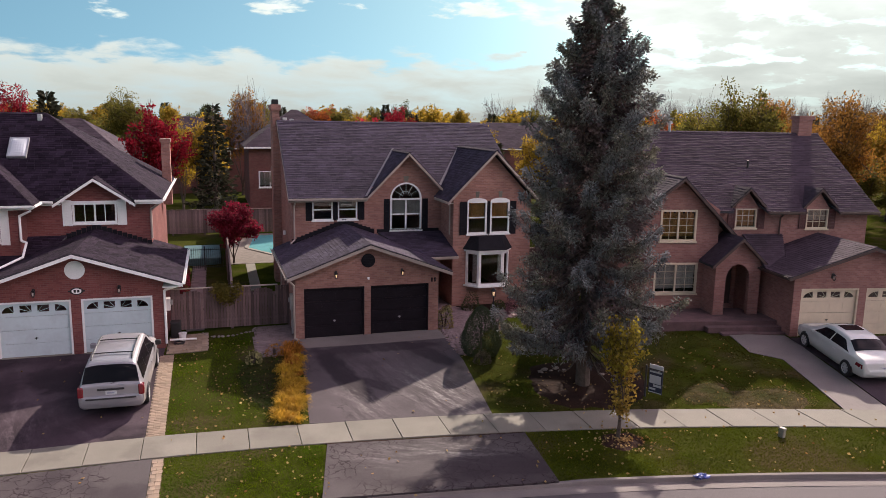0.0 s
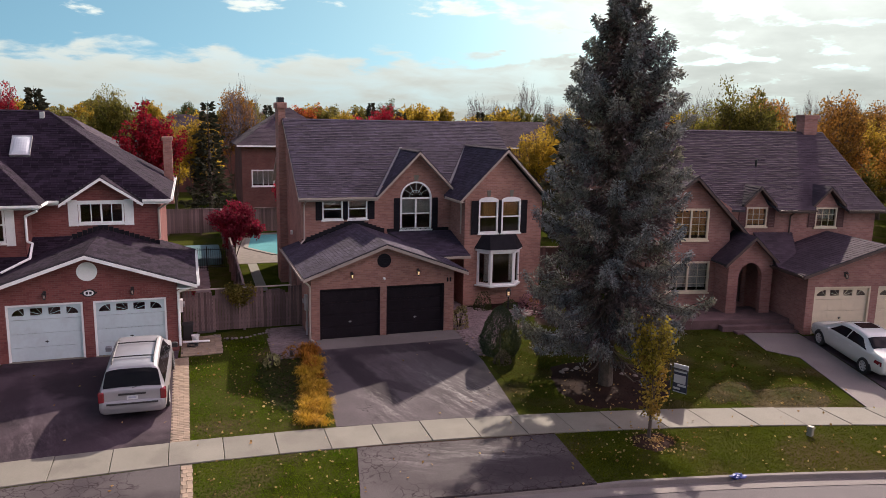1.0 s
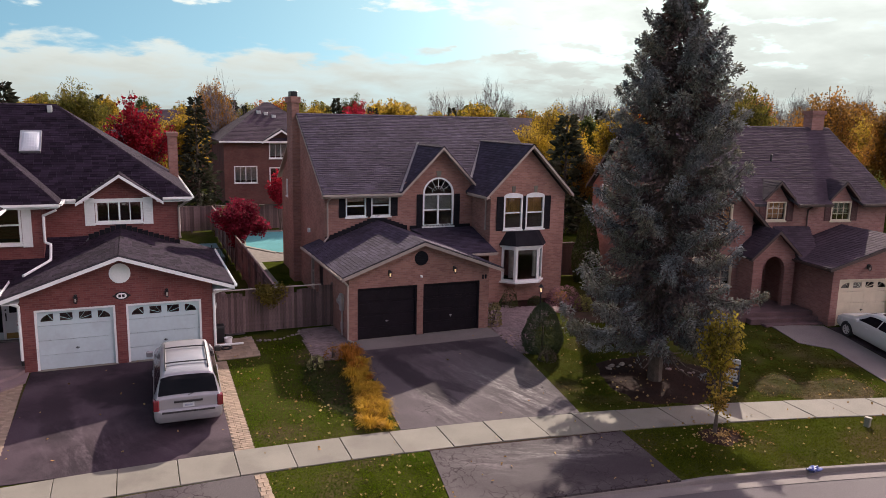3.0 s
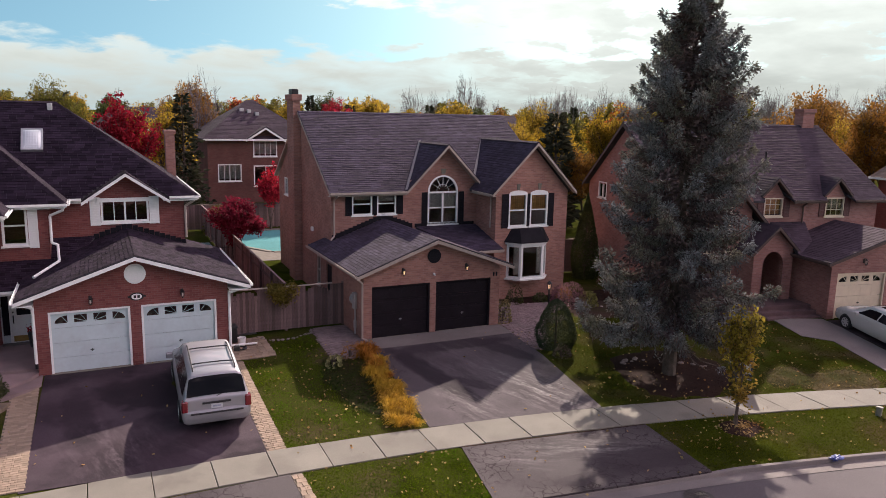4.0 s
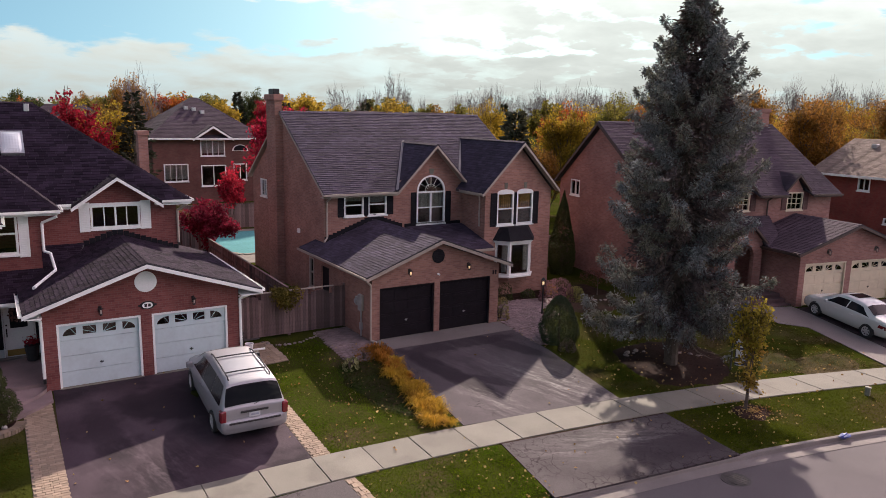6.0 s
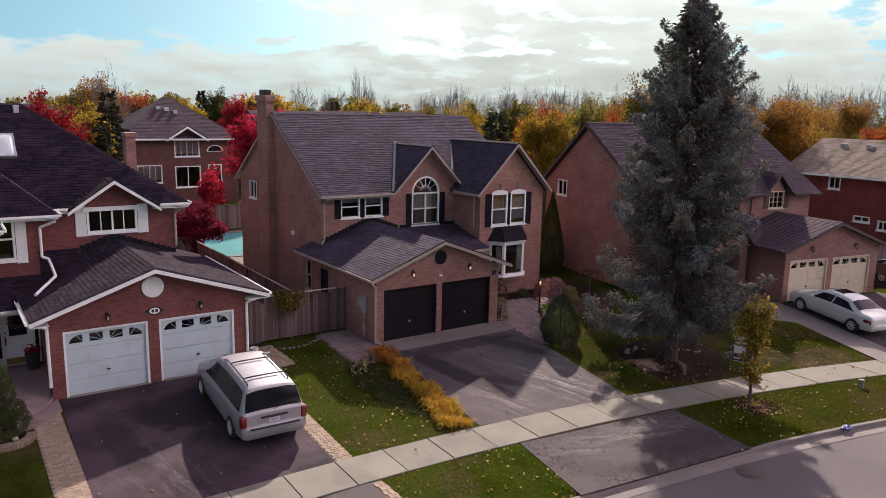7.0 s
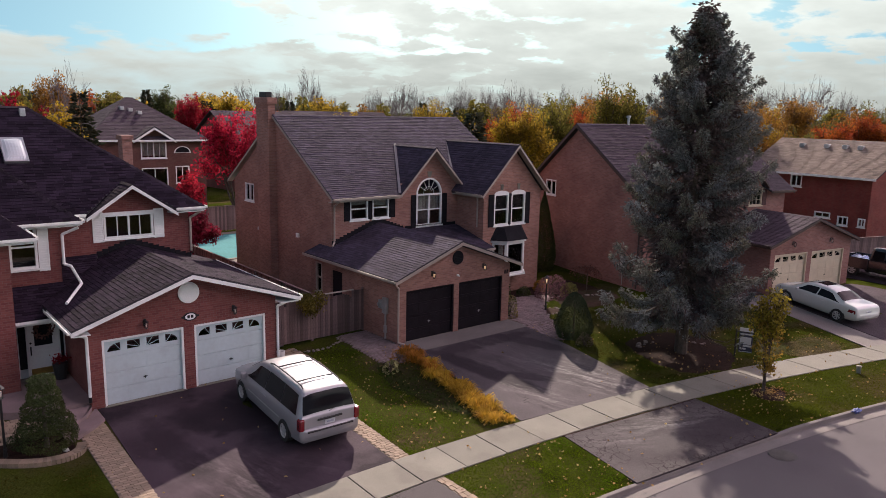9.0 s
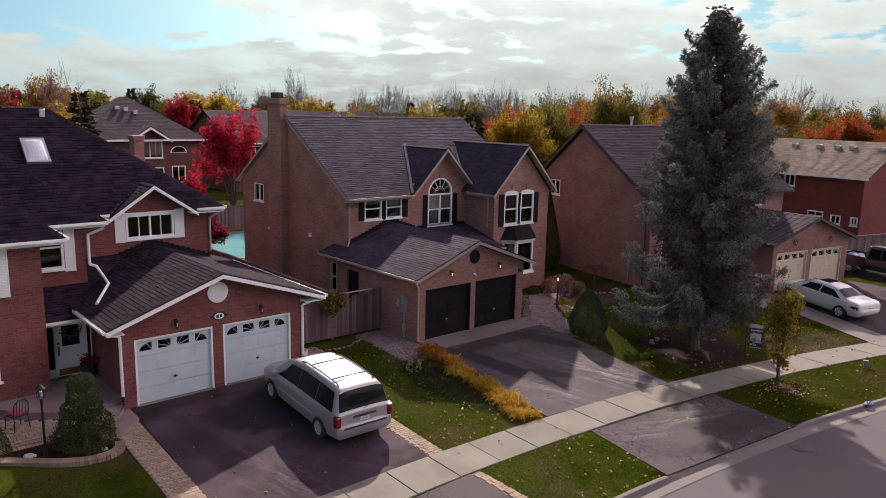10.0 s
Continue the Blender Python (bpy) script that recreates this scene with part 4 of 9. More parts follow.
for k in (0, 1):
    nb.box(9.82 + 0.13 * k, GY - 0.02, 2.17, 9.89 + 0.13 * k, GY - 0.004, 2.35, 0.004)
part("number_plate", nb, SHUTTER, house, "two dark bars on the brick")
# roofs
roof(house, [((4.44, 34.08, 5.22), (8.16, 34.08, 5.22), (10.27, 37.5, 7.41), (4.44, 37.5, 7.41)),
             ((4.44, 37.5, 7.41), (16.40, 37.5, 7.41), (16.40, 39.72, 8.83), (4.44, 39.72, 8.83)),
             ((12.03, 34.6, 5.55), (12.09, 34.6, 5.55), (14.06, 37.5, 7.41), (10.27, 37.5, 7.41)),
             ((16.36, 34.08, 5.22), (16.40, 34.08, 5.22), (16.40, 37.5, 7.41), (14.1, 37.5, 7.41)),
             ((16.40, 45.3, 5.22), (4.44, 45.3, 5.22), (4.44, 39.72, 8.83), (16.40, 39.72, 8.83)),
             ((8.16, 37.7, 5.26), (8.16, 33.98, 5.26), (10.27, 33.98, 7.42), (10.27, 37.7, 7.42)),
             ((12.4, 33.98, 5.24), (12.4, 37.7, 5.24), (10.27, 37.7, 7.42), (10.27, 33.98, 7.42)),
             ((11.68, 38.0, 5.20), (11.68, 32.05, 5.20), (14.06, 32.05, 7.62), (14.06, 38.0, 7.62)),
             ((16.38, 32.05, 5.26), (16.38, 38.0, 5.26), (14.06, 38.0, 7.62), (14.06, 32.05, 7.62))], rng)
roof(house, [((3.78, 35.5, 2.66), (3.78, 28.3, 2.66), (7.15, 28.3, 3.92), (7.15, 35.5, 3.92)),
             ((10.7, 28.3, 2.63), (10.7, 34.6, 2.63), (7.15, 34.6, 3.92), (7.15, 28.3, 3.92)),
             ((10.2, 31.55, 2.66), (12.05, 31.55, 2.66), (12.05, 34.45, 3.45), (8.8, 34.45, 3.45))], rng)
cap = Geo()
ridge_cap(cap, (4.44, 39.72, 8.83), (16.4, 39.72, 8.83)), ridge_cap(cap, (10.27, 33.98, 7.42), (10.27, 37.5, 7.42))
ridge_cap(cap, (14.06, 32.05, 7.62), (14.06, 37.9, 7.62)), ridge_cap(cap, (7.15, 28.3, 3.92), (7.15, 34.45, 3.92))
part("ridge_cap", cap, SHINGLE, house, kind="stuff")
part("valley_flashing", beam(Geo(), (8.1, 34.12, 5.28), (10.20, 37.46, 7.42), (0.11, -0.06, 0.02), (0, 0, 0.03)), FLASHING, house)
part("valley_flashing", beam(Geo(), (12.1, 34.72, 5.66), (14.0, 37.55, 7.46), (-0.11, 0.05, 0.0), (0, 0, 0.03)), FLASHING, house)
st = Geo()
for k in range(20):       # stepped lead where the garage roof meets the wall
    x = 4.62 + 0.2 * k
    zz = 3.92 - 0.374 * abs(x + 0.1 - 7.15)
    st.box(x, WY0 - 0.025, zz, x + 0.2, WY0 - 0.003, zz + 0.24)
part("step_flashing", st, SHUTTER, house, kind="stuff")
st = Geo()
for k in range(16):
    x = 8.75 + 0.2 * k
    st.box(x, WY0 - 0.025, 3.42, x + 0.2, WY0 - 0.003, 3.6)
part("step_flashing", st, SHUTTER, house, kind="stuff")
rake(house, [(8.16, 33.96, 5.26), (10.27, 33.96, 7.42), (12.0, 33.96, 5.66)], FASCIA_TAN, 0.48)
rake(house, [(11.66, 32.03, 5.20), (14.06, 32.03, 7.62), (16.4, 32.03, 5.26)], FASCIA_TAN, 0.36)
rake(house, [(3.76, 28.28, 2.66), (7.15, 28.28, 3.92), (10.72, 28.28, 2.63)], FASCIA_TAN, 0.25)
for x in (4.42, 16.37):
    x2 = x + (0.03 if x < 10 else -0.27)
    for a, b in (((34.06, 5.22), (39.72, 8.83)), ((45.32, 5.22), (39.72, 8.83))):
        part("fascia", beam(Geo(), (x, a[0], a[1] - 0.05), (x, b[0], b[1] - 0.05), (0.03, 0, 0), (0, 0, -0.12)), FASCIA_TAN, house)
        part("soffit", beam(Geo(), (x2, a[0], a[1] - 0.115), (x2, b[0], b[1] - 0.115), (0.27, 0, 0), (0, 0, -0.03)), FASCIA_TAN, house)
part("soffit", Geo().box(4.44, 34.1, 5.03, 8.2, 34.45, 5.06), FASCIA_TAN, house)
part("soffit", Geo().box(11.7, 32.4, 5.03, 12.05, 34.45, 5.06), FASCIA_TAN, house)
gutter(house, (4.44, 34.08, 5.22), (8.2, 34.08, 5.22), (0, -1, 0), FASCIA_TAN)
gutter(house, (11.68, 34.0, 5.20), (11.68, 32.05, 5.20), (-1, 0, 0), FASCIA_TAN)
gutter(house, (3.78, 28.3, 2.66), (3.78, 35.5, 2.66), (-1, 0, 0), FASCIA_TAN)
gutter(house, (10.7, 31.55, 2.66), (12.05, 31.55, 2.66), (0, -1, 0), FASCIA_TAN)
downpipe(house, [(4.78, 34.0, 5.1), (4.72, 34.38, 4.85), (4.72, 34.4, 3.2), (4.5, 34.2, 3.05)], FASCIA_TAN)
downpipe(house, [(11.95, 32.8, 5.08), (11.99, 32.8, 4.8), (11.99, 32.8, 3.5)], FASCIA_TAN)
downpipe(house, [(3.84, 28.45, 2.5), (4.04, 28.5, 2.3), (4.04, 28.5, 0.1), (4.2, 28.3, 0.05)], FASCIA_TAN)
# chimney
g = Geo()
g.box(4.22, 39.75, -0.3, 4.6, 41.05, 9.35).box(4.14, 39.67, 9.35, 4.68, 41.13, 9.66, 0.03)
ch = part("chimney", g, BRICK_TAN, house)
part("flue", Geo().box(4.25, 40.0, 9.66, 4.58, 40.75, 9.93, 0.02), METAL_DARK, ch)
# windows and shutters
window(house, "x", WY0, 1, 5.59, 6.57, 4.12, 5.13, "hung", curtain=CURTAIN, drop=0.3)
window(house, "x", WY0, 1, 6.82, 7.77, 4.12, 5.13, "hung", curtain=CURTAIN, drop=0.4)
for a, b in ((5.27, 5.57), (6.59, 6.80), (7.79, 8.12)):
    shutter(house, "x", WY0, 1, a, b, 4.1, 5.13, SHUTTER)
wa = window(house, "x", WY0, 1, AR[0], AR[1], AR[2], 5.12, "cross", fw=0.075, curtain=CURTAIN, drop=0.5, name="arched_window")
fg = Geo()
for k in range(16):
    p, q = arc[k], arc[k + 1]
    ci = [(10.225 + (c[0] - 10.225) * 0.90, 5.12 + (c[1] - 5.12) * 0.90) for c in (p, q)]
    fg.prism([p, q, ci[1], ci[0]], "y", WY0 - 0.025, WY0 + 0.1)
for k in (3, 5.5, 8, 10.5, 13):
    a = math.pi * k / 16
    beam(fg, (10.225 + 0.2 * math.cos(a), WY0 + 0.02, 5.14 + 0.2 * math.sin(a)), (10.225 + 0.74 * math.cos(a), WY0 + 0.02, 5.12 + 0.72 * math.sin(a)), (0.02, 0, 0.005), (0, 0.04, 0))
for k in range(8):
    a, b = math.pi * k / 8, math.pi * (k + 1) / 8
    beam(fg, (10.225 + 0.32 * math.cos(a), WY0 + 0.02, 5.14 + 0.32 * math.sin(a)), (10.225 + 0.32 * math.cos(b), WY0 + 0.02, 5.14 + 0.32 * math.sin(b)), (0, 0, 0.02), (0, 0.04, 0))
part("fanlight_frame", fg, WHITE, wa)
part("fanlight_pane", Geo().prism([(c[0], c[1]) for c in arc], "y", WY0 + 0.05, WY0 + 0.06), GLASS, wa)
part("keystone", Geo().prism([(10.14, 5.95), (10.31, 5.95), (10.36, 6.22), (10.09, 6.22)], "y", WY0 - 0.03, WY0 - 0.002), CONCRETE, house)
for a, b in ((9.10, 9.39), (11.06, 11.36)):
    shutter(house, "x", WY0, 1, a, b, 3.45, 5.1, SHUTTER)
for a, b, dr in ((12.75, 13.76, 0.55), (13.94, 14.95, 0.5)):
    w = window(house, "x", 32.4, 1, a, b, 3.55, 5.14, "hung", fw=0.075, curtain=BLIND_WARM, drop=dr)
    m = (a + b) / 2
    pts = [(a, 5.14), (b, 5.14)] + [(m + (b - a) / 2 * math.cos(t * math.pi / 8), 5.14 + 0.16 * math.sin(t * math.pi / 8)) for t in range(1, 8)]
    part("arched_head", Geo().prism(pts, "y", 32.37, 32.399), WHITE, w)
    part("keystone", Geo().prism([(m - 0.07, 5.32), (m + 0.07, 5.32), (m + 0.1, 5.62), (m - 0.1, 5.62)], "y", 32.37, 32.398), CONCRETE, house)
for a, b in ((12.37, 12.73), (13.78, 13.92), (14.97, 15.29)):
    shutter(house, "x", 32.4, 1, a, b, 3.5, 5.14, SHUTTER)
window(house, "y", WX0, 1, 42.35, 43.4, 4.22, 5.17, "slider", curtain=CURTAIN, drop=0.9)
part("house_door", Geo().box(10.75, WY0 + 0.08, 0.15, 11.75, WY0 + 0.13, 2.25, 0.01), BLACK_DOOR, house)
part("side_door", Geo().box(GX0 + 0.08, 32.75, 0.0, GX0 + 0.13, 33.65, 2.15, 0.01), BLACK_DOOR, house)
window(house, "y", GX0, 1, 34.45, 35.0, 0.9, 2.3, "hung", mat=FASCIA_TAN)
# bay window with its little roof
bay = new("bay_window")
bay.parent = house
BP = [(12.72, 32.4), (13.22, 31.86), (14.48, 31.86), (14.98, 32.4)]
fr, gl = Geo(), Geo()
for (a, b) in zip(BP, BP[1:]):
    A, B = Vector((*a, 0)), Vector((*b, 0))
    d = (B - A).normalized()
    n = Vector((-d.y, d.x, 0)) * 0.09
    for z0, z1 in ((1.06, 1.16), (2.60, 2.72)):
        beam(fr, A + Vector((0, 0, z0)), B + Vector((0, 0, z0)), n, (0, 0, z1 - z0))
    for p, q in ((A, A + d * 0.11), (B - d * 0.11, B)):
        beam(fr, p + Vector((0, 0, 1.16)), q + Vector((0, 0, 1.16)), n, (0, 0, 1.44))
    beam(gl, A + d * 0.1 + n * 0.5 + Vector((0, 0, 1.15)), B - d * 0.1 + n * 0.5 + Vector((0, 0, 1.15)), n * 0.1, (0, 0, 1.46))
part("window_frame", fr, WHITE, bay), part("pane", gl, GLASS, bay)
BO = [(12.62, 32.4), (13.17, 31.78), (14.53, 31.78), (15.08, 32.4)]
part("window_sill", Geo().prism(BO, "z", 0.98, 1.06), WHITE, bay)
part("window_head", Geo().prism(BO, "z", 2.72, 2.82), WHITE, bay)
part("bay_base", Geo().prism([(12.9, 32.4), (13.3, 31.98), (14.4, 31.98), (14.8, 32.4)], "z", 0.80, 0.98), BRICK_TAN, bay)
rb = Geo()
lowp = [(12.55, 32.4, 2.82), (13.13, 31.72, 2.82), (14.57, 31.72, 2.82), (15.15, 32.4, 2.82)]
topp = [(12.95, 32.4, 3.46), (13.28, 32.15, 3.46), (14.42, 32.15, 3.46), (14.75, 32.4, 3.46)]
rb.add(lowp + topp, [(0, 1, 5, 4), (1, 2, 6, 5), (2, 3, 7, 6), (4, 5, 6, 7), (3, 2, 1, 0)])
part("bay_roof", rb, SHUTTER, bay, "black hipped little roof")
part("curtain", Geo().box(13.05, 32.25, 1.2, 13.35, 32.3, 2.6).box(14.35, 32.25, 1.2, 14.65, 32.3, 2.6), CURTAIN, bay)
# meter, conduit and tap on the garage's side wall
mt = Geo().box(3.96, 29.25, 1.1, 4.095, 29.55, 1.75, 0.015).box(3.99, 29.62, 1.25, 4.095, 29.85, 1.6, 0.012).cyl((3.93, 29.735, 1.42), (4.0, 29.735, 1.42), 0.10, n=14)
mt.tube([(4.05, 29.4, 1.1), (4.05, 29.4, 0.05)], 0.04).box(4.0, 29.33, 0.3, 4.09, 29.47, 0.6, 0.01)
part("electric_meter", mt, METAL_GREY, house, "grey metal electric meter box with conduit")

part("wall_vent", Geo().box(4.48, 37.42, 3.0, 4.598, 37.62, 3.2, 0.02), WHITE, house, "small white wall vent hood")
part("wall_vent", Geo().box(4.50, 41.6, 2.8, 4.598, 41.85, 2.95, 0.02), METAL_GREY, house, "small grey wall vent hood")

# ---- the next house: red brick, white garage doors ----
rng = random.Random(23)
house_w = thing("house", (-4.0, 36.0, -0.1), "two-storey red brick house with white trim and white double garage", "house", "houses along the street", base=True)
g = Geo()
wall(g, "x", -6.75, -1.7, -0.4, 5.15, 35.0, 35.25, [(-4.92, -3.1, 4.15, 5.15)])
wall(g, "y", 35.25, 46.75, -0.4, 5.15, -1.7, -1.95)
wall(g, "x", -16.0, -1.7, -0.4, 5.15, 47.0, 46.75)
wall(g, "x", -8.6, -6.75, -0.4, 5.15, 33.55, 33.8, [(-8.3, -7.45, 3.62, 5.12)])
wall(g, "x", -8.6, -6.9, -0.4, 2.55, 32.5, 32.7, [(-8.46, -7.025, 0.1, 2.2)])
wall(g, "y", 33.8, 35.0, -0.4, 5.15, -6.75, -7.0)
wall(g, "x", -13.5, -8.6, -0.4, 5.0, 31.5, 31.75, [(-11.0, -9.85, 3.5, 4.9), (-11.45, -9.95, 0.75, 2.2)])
wall(g, "y", 31.75, 33.55, -0.4, 5.0, -8.6, -8.85)
wall(g, "y", 31.75, 46.75, -0.4, 5.0, -13.5, -13.25)
g.prism([(-5.3, 5.15), (-3.87, 6.1), (-2.44, 5.15)], "y", 35.0, 35.25)
part("wall", g, BRICK_RED, house_w)
g = Geo()
HX0, HX1, HY = -7.12, -0.92, 29.1
wall(g, "x", HX0, HX1, -0.4, 2.6, HY, HY + 0.25, [(-6.73, -4.21, -0.4, 2.05), (-3.86, -1.33, -0.4, 2.05)])
g.prism([(HX0, 2.6), (-3.98, 3.7), (HX1, 2.6)], "y", HY, HY + 0.25)
wall(g, "y", HY + 0.25, 35.0, -0.4, 2.6, HX0 + 0.1, HX0 + 0.3)
wall(g, "y", HY + 0.25, 36.0, -0.4, 2.6, HX1, HX1 - 0.25)
wall(g, "x", -1.7, HX1, -0.4, 2.6, 36.25, 36.0)
part("garage_wall", g, BRICK_RED, house_w)
for a, b in ((-6.73, -4.21), (-3.86, -1.33)):
    garage_door(house_w, a, b, -0.1, 2.05, HY + 0.03, WHITE_DOOR, WHITE, label="white panelled overhead garage door with fan lights")
for a, b in ((-6.75, -4.19), (-3.88, -1.31)):
    part("door_sill", Geo().box(a, HY - 0.06, -0.2, b, HY + 0.1, -0.08, 0.01), CONCRETE, house_w)
vg = Geo().cyl((-4.0, HY - 0.04, 3.18), (-4.0, HY - 0.004, 3.18), 0.35, n=28).cyl((-4.0, HY - 0.055, 3.18), (-4.0, HY - 0.04, 3.18), 0.30, n=28)
part("gable_vent", vg, WHITE, house_w, "round white gable vent cover")
pl = Geo().prism([(-3.98 + 0.24 * math.cos(2 * math.pi * k / 20), 2.37 + 0.14 * math.sin(2 * math.pi * k / 20)) for k in range(20)], "y", HY - 0.025, HY - 0.003)
pl.box(-4.27, HY - 0.022, 2.34, -3.69, HY - 0.004, 2.40)
part("number_plaque", pl, METAL_DARK, house_w, "dark oval plaque with a pale oval")
pl = Geo().prism([(-3.98 + 0.17 * math.cos(2 * math.pi * k / 20), 2.37 + 0.105 * math.sin(2 * math.pi * k / 20)) for k in range(20)], "y", HY - 0.032, HY - 0.0255)
part("plaque_face", pl, WHITE, house_w)
part("plaque_bars", Geo().box(-4.08, HY - 0.037, 2.32, -4.0, HY - 0.0325, 2.42).box(-3.96, HY - 0.037, 2.32, -3.88, HY - 0.0325, 2.42), METAL_DARK, house_w)
coach_lamp(house_w, -5.43, HY, 2.40), coach_lamp(house_w, -2.49, HY, 2.40)
roof(house_w, [((-16.0, 34.65, 5.22), (-5.6, 34.65, 5.22), (-3.95, 35.82, 6.22), (-14.6, 35.82, 6.22)),
               ((-2.3, 34.65, 5.22), (-1.15, 34.65, 5.22), (-2.55, 35.82, 6.22), (-3.95, 35.82, 6.22)),
               ((-14.6, 35.82, 6.22), (-2.55, 35.82, 6.22), (-6.44, 39.05, 8.99), (-12.0, 39.05, 8.99)),
               ((-1.15, 34.65, 5.22), (-1.15, 47.35, 5.22), (-6.44, 39.05, 8.99), (-6.44, 39.05, 8.99)),
               ((-1.15, 47.35, 5.22), (-16.0, 47.35, 5.22), (-12.0, 39.05, 8.99), (-6.44, 39.05, 8.99)),
               ((-15.0, 33.15, 5.20), (-6.1, 33.15, 5.20), (-9.47, 36.52, 8.09), (-13.0, 36.52, 8.09)),
               ((-6.1, 33.15, 5.20), (-6.1, 38.2, 5.20), (-9.47, 38.2, 8.09), (-9.47, 36.52, 8.09)),
               ((-13.9, 31.05, 5.08), (-7.95, 31.05, 5.08), (-10.45, 33.55, 7.22), (-11.4, 33.55, 7.22)),
               ((-7.95, 31.05, 5.08), (-7.95, 36.0, 5.08), (-10.45, 36.0, 7.22), (-10.45, 33.55, 7.22)),
               ((-5.6, 36.4, 5.08), (-5.6, 34.5, 5.08), (-3.95, 34.5, 6.22), (-3.95, 36.4, 6.22)),
               ((-2.3, 34.5, 5.08), (-2.3, 36.4, 5.08), (-3.95, 36.4, 6.22), (-3.95, 34.5, 6.22))], rng, SHINGLE_D)
roof(house_w, [((-7.65, 35.5, 2.60), (-7.65, 28.62, 2.60), (-4.0, 28.62, 3.90), (-4.0, 35.5, 3.90)),
               ((-0.2, 28.62, 2.63), (-0.2, 36.3, 2.63), (-4.0, 36.3, 3.90), (-4.0, 28.62, 3.90)),
               ((-8.6, 31.75, 2.30), (-6.4, 31.75, 2.30), (-5.2, 35.0, 3.62), (-8.6, 35.0, 3.62))], rng, SHINGLE_D, singles=1,
     single_mat=material("single_plum_shingle", (0.021, 0.0145, 0.024), rough=0.96, vary=0.22, scale=9.0, fine=60, objrand=0.42, bump=0.3, spec=0.08))
cap = Geo()
ridge_cap(cap, (-12.0, 39.05, 8.99), (-6.44, 39.05, 8.99)), ridge_cap(cap, (-6.44, 39.05, 8.99), (-1.15, 34.65, 5.22)), ridge_cap(cap, (-4.0, 28.62, 3.9), (-4.0, 35.0, 3.9))
ridge_cap(cap, (-9.47, 36.52, 8.09), (-6.1, 33.15, 5.2)), ridge_cap(cap, (-10.45, 33.55, 7.22), (-7.95, 31.05, 5.08)), ridge_cap(cap, (-3.95, 34.5, 6.22), (-3.95, 35.9, 6.22))
part("ridge_cap", cap, SHINGLE_D, house_w, kind="stuff")
rake(house_w, [(-7.67, 28.6, 2.60), (-4.0, 28.6, 3.90), (-0.18, 28.6, 2.63)], WHITE, 0.5, drop=0.13)
rake(house_w, [(-5.62, 34.48, 5.10), (-3.95, 34.48, 6.24), (-2.28, 34.48, 5.10)], WHITE, 0.5, drop=0.13)
for q in ((-7.6, 28.65, 2.40, -7.12, 35.0, 2.43), (-0.92, 28.65, 2.43, -0.25, 36.0, 2.46), (-6.1, 34.6, 5.02, -5.36, 35.0, 5.05), (-2.54, 34.6, 5.02, -1.2, 35.0, 5.05), (-8.6, 33.2, 5.0, -6.15, 33.55, 5.03), (-13.0, 31.1, 4.88, -8.0, 31.5, 4.91), (-8.55, 31.8, 2.1, -6.9, 33.5, 2.13)):
    part("soffit", Geo().box(*q), WHITE, house_w)
for p, q, o in (((-6.1, 34.65, 5.22), (-5.6, 34.65, 5.22), (0, -1, 0)), ((-2.3, 34.65, 5.22), (-1.15, 34.65, 5.22), (0, -1, 0)), ((-1.15, 34.65, 5.22), (-1.15, 47.3, 5.22), (1, 0, 0)),
                ((-14.0, 33.15, 5.20), (-6.1, 33.15, 5.20), (0, -1, 0)), ((-6.1, 33.15, 5.2), (-6.1, 34.65, 5.2), (1, 0, 0)), ((-13.9, 31.05, 5.08), (-7.95, 31.05, 5.08), (0, -1, 0)),
                ((-7.95, 31.05, 5.08), (-7.95, 33.1, 5.08), (1, 0, 0)), ((-7.65, 28.62, 2.60), (-7.65, 31.75, 2.60), (-1, 0, 0)), ((-0.2, 28.62, 2.63), (-0.2, 36.3, 2.63), (1, 0, 0)), ((-8.6, 31.75, 2.30), (-7.2, 31.75, 2.30), (0, -1, 0))):
    gutter(house_w, p, q, o, WHITE)
downpipe(house_w, [(-6.2, 33.25, 4.95), (-6.68, 33.46, 4.72), (-6.68, 33.46, 3.68), (-6.48, 33.4, 3.6), (-6.42, 32.35, 3.17), (-7.2, 31.03, 2.88)], WHITE, 0.05)
downpipe(house_w, [(-7.6, 29.0, 2.45), (-7.16, 29.05, 2.25), (-7.16, 29.05, 0.35)], WHITE, 0.05)
downpipe(house_w, [(-7.16, 29.05, 0.35), (-7.16, 29.05, 0.18)], METAL_DARK, 0.05)
downpipe(house_w, [(-0.25, 29.0, 2.45), (-0.88, 29.05, 2.25), (-0.88, 29.05, 0.1)], WHITE, 0.05)
downpipe(house_w, [(-1.3, 34.75, 5.0), (-1.66, 34.95, 4.75), (-1.66, 34.95, 3.4)], FASCIA_TAN, 0.05)
window(house_w, "x", 35.0, 1, -4.92, -3.1, 4.15, 5.15, "slider2", fw=0.08)
part("panel", Geo().box(-5.05, 34.93, 5.0, -2.8, 34.985, 5.16), WHITE, house_w)
for a, b in ((-5.32, -4.94), (-3.08, -2.70)):
    shutter(house_w, "x", 35.0, 1, a, b, 4.05, 5.2, WHITE, 16)
window(house_w, "x", 33.55, 1, -8.3, -7.45, 3.62, 5.12, "hung", fw=0.08)
shutter(house_w, "x", 33.55, 1, -7.43, -7.1, 3.5, 5.1, WHITE, 18)
window(house_w, "x", 31.5, 1, -11.0, -9.85, 3.5, 4.9, "hung", fw=0.08)
shutter(house_w, "x", 31.5, 1, -9.83, -9.5, 3.35, 4.9, WHITE, 18)
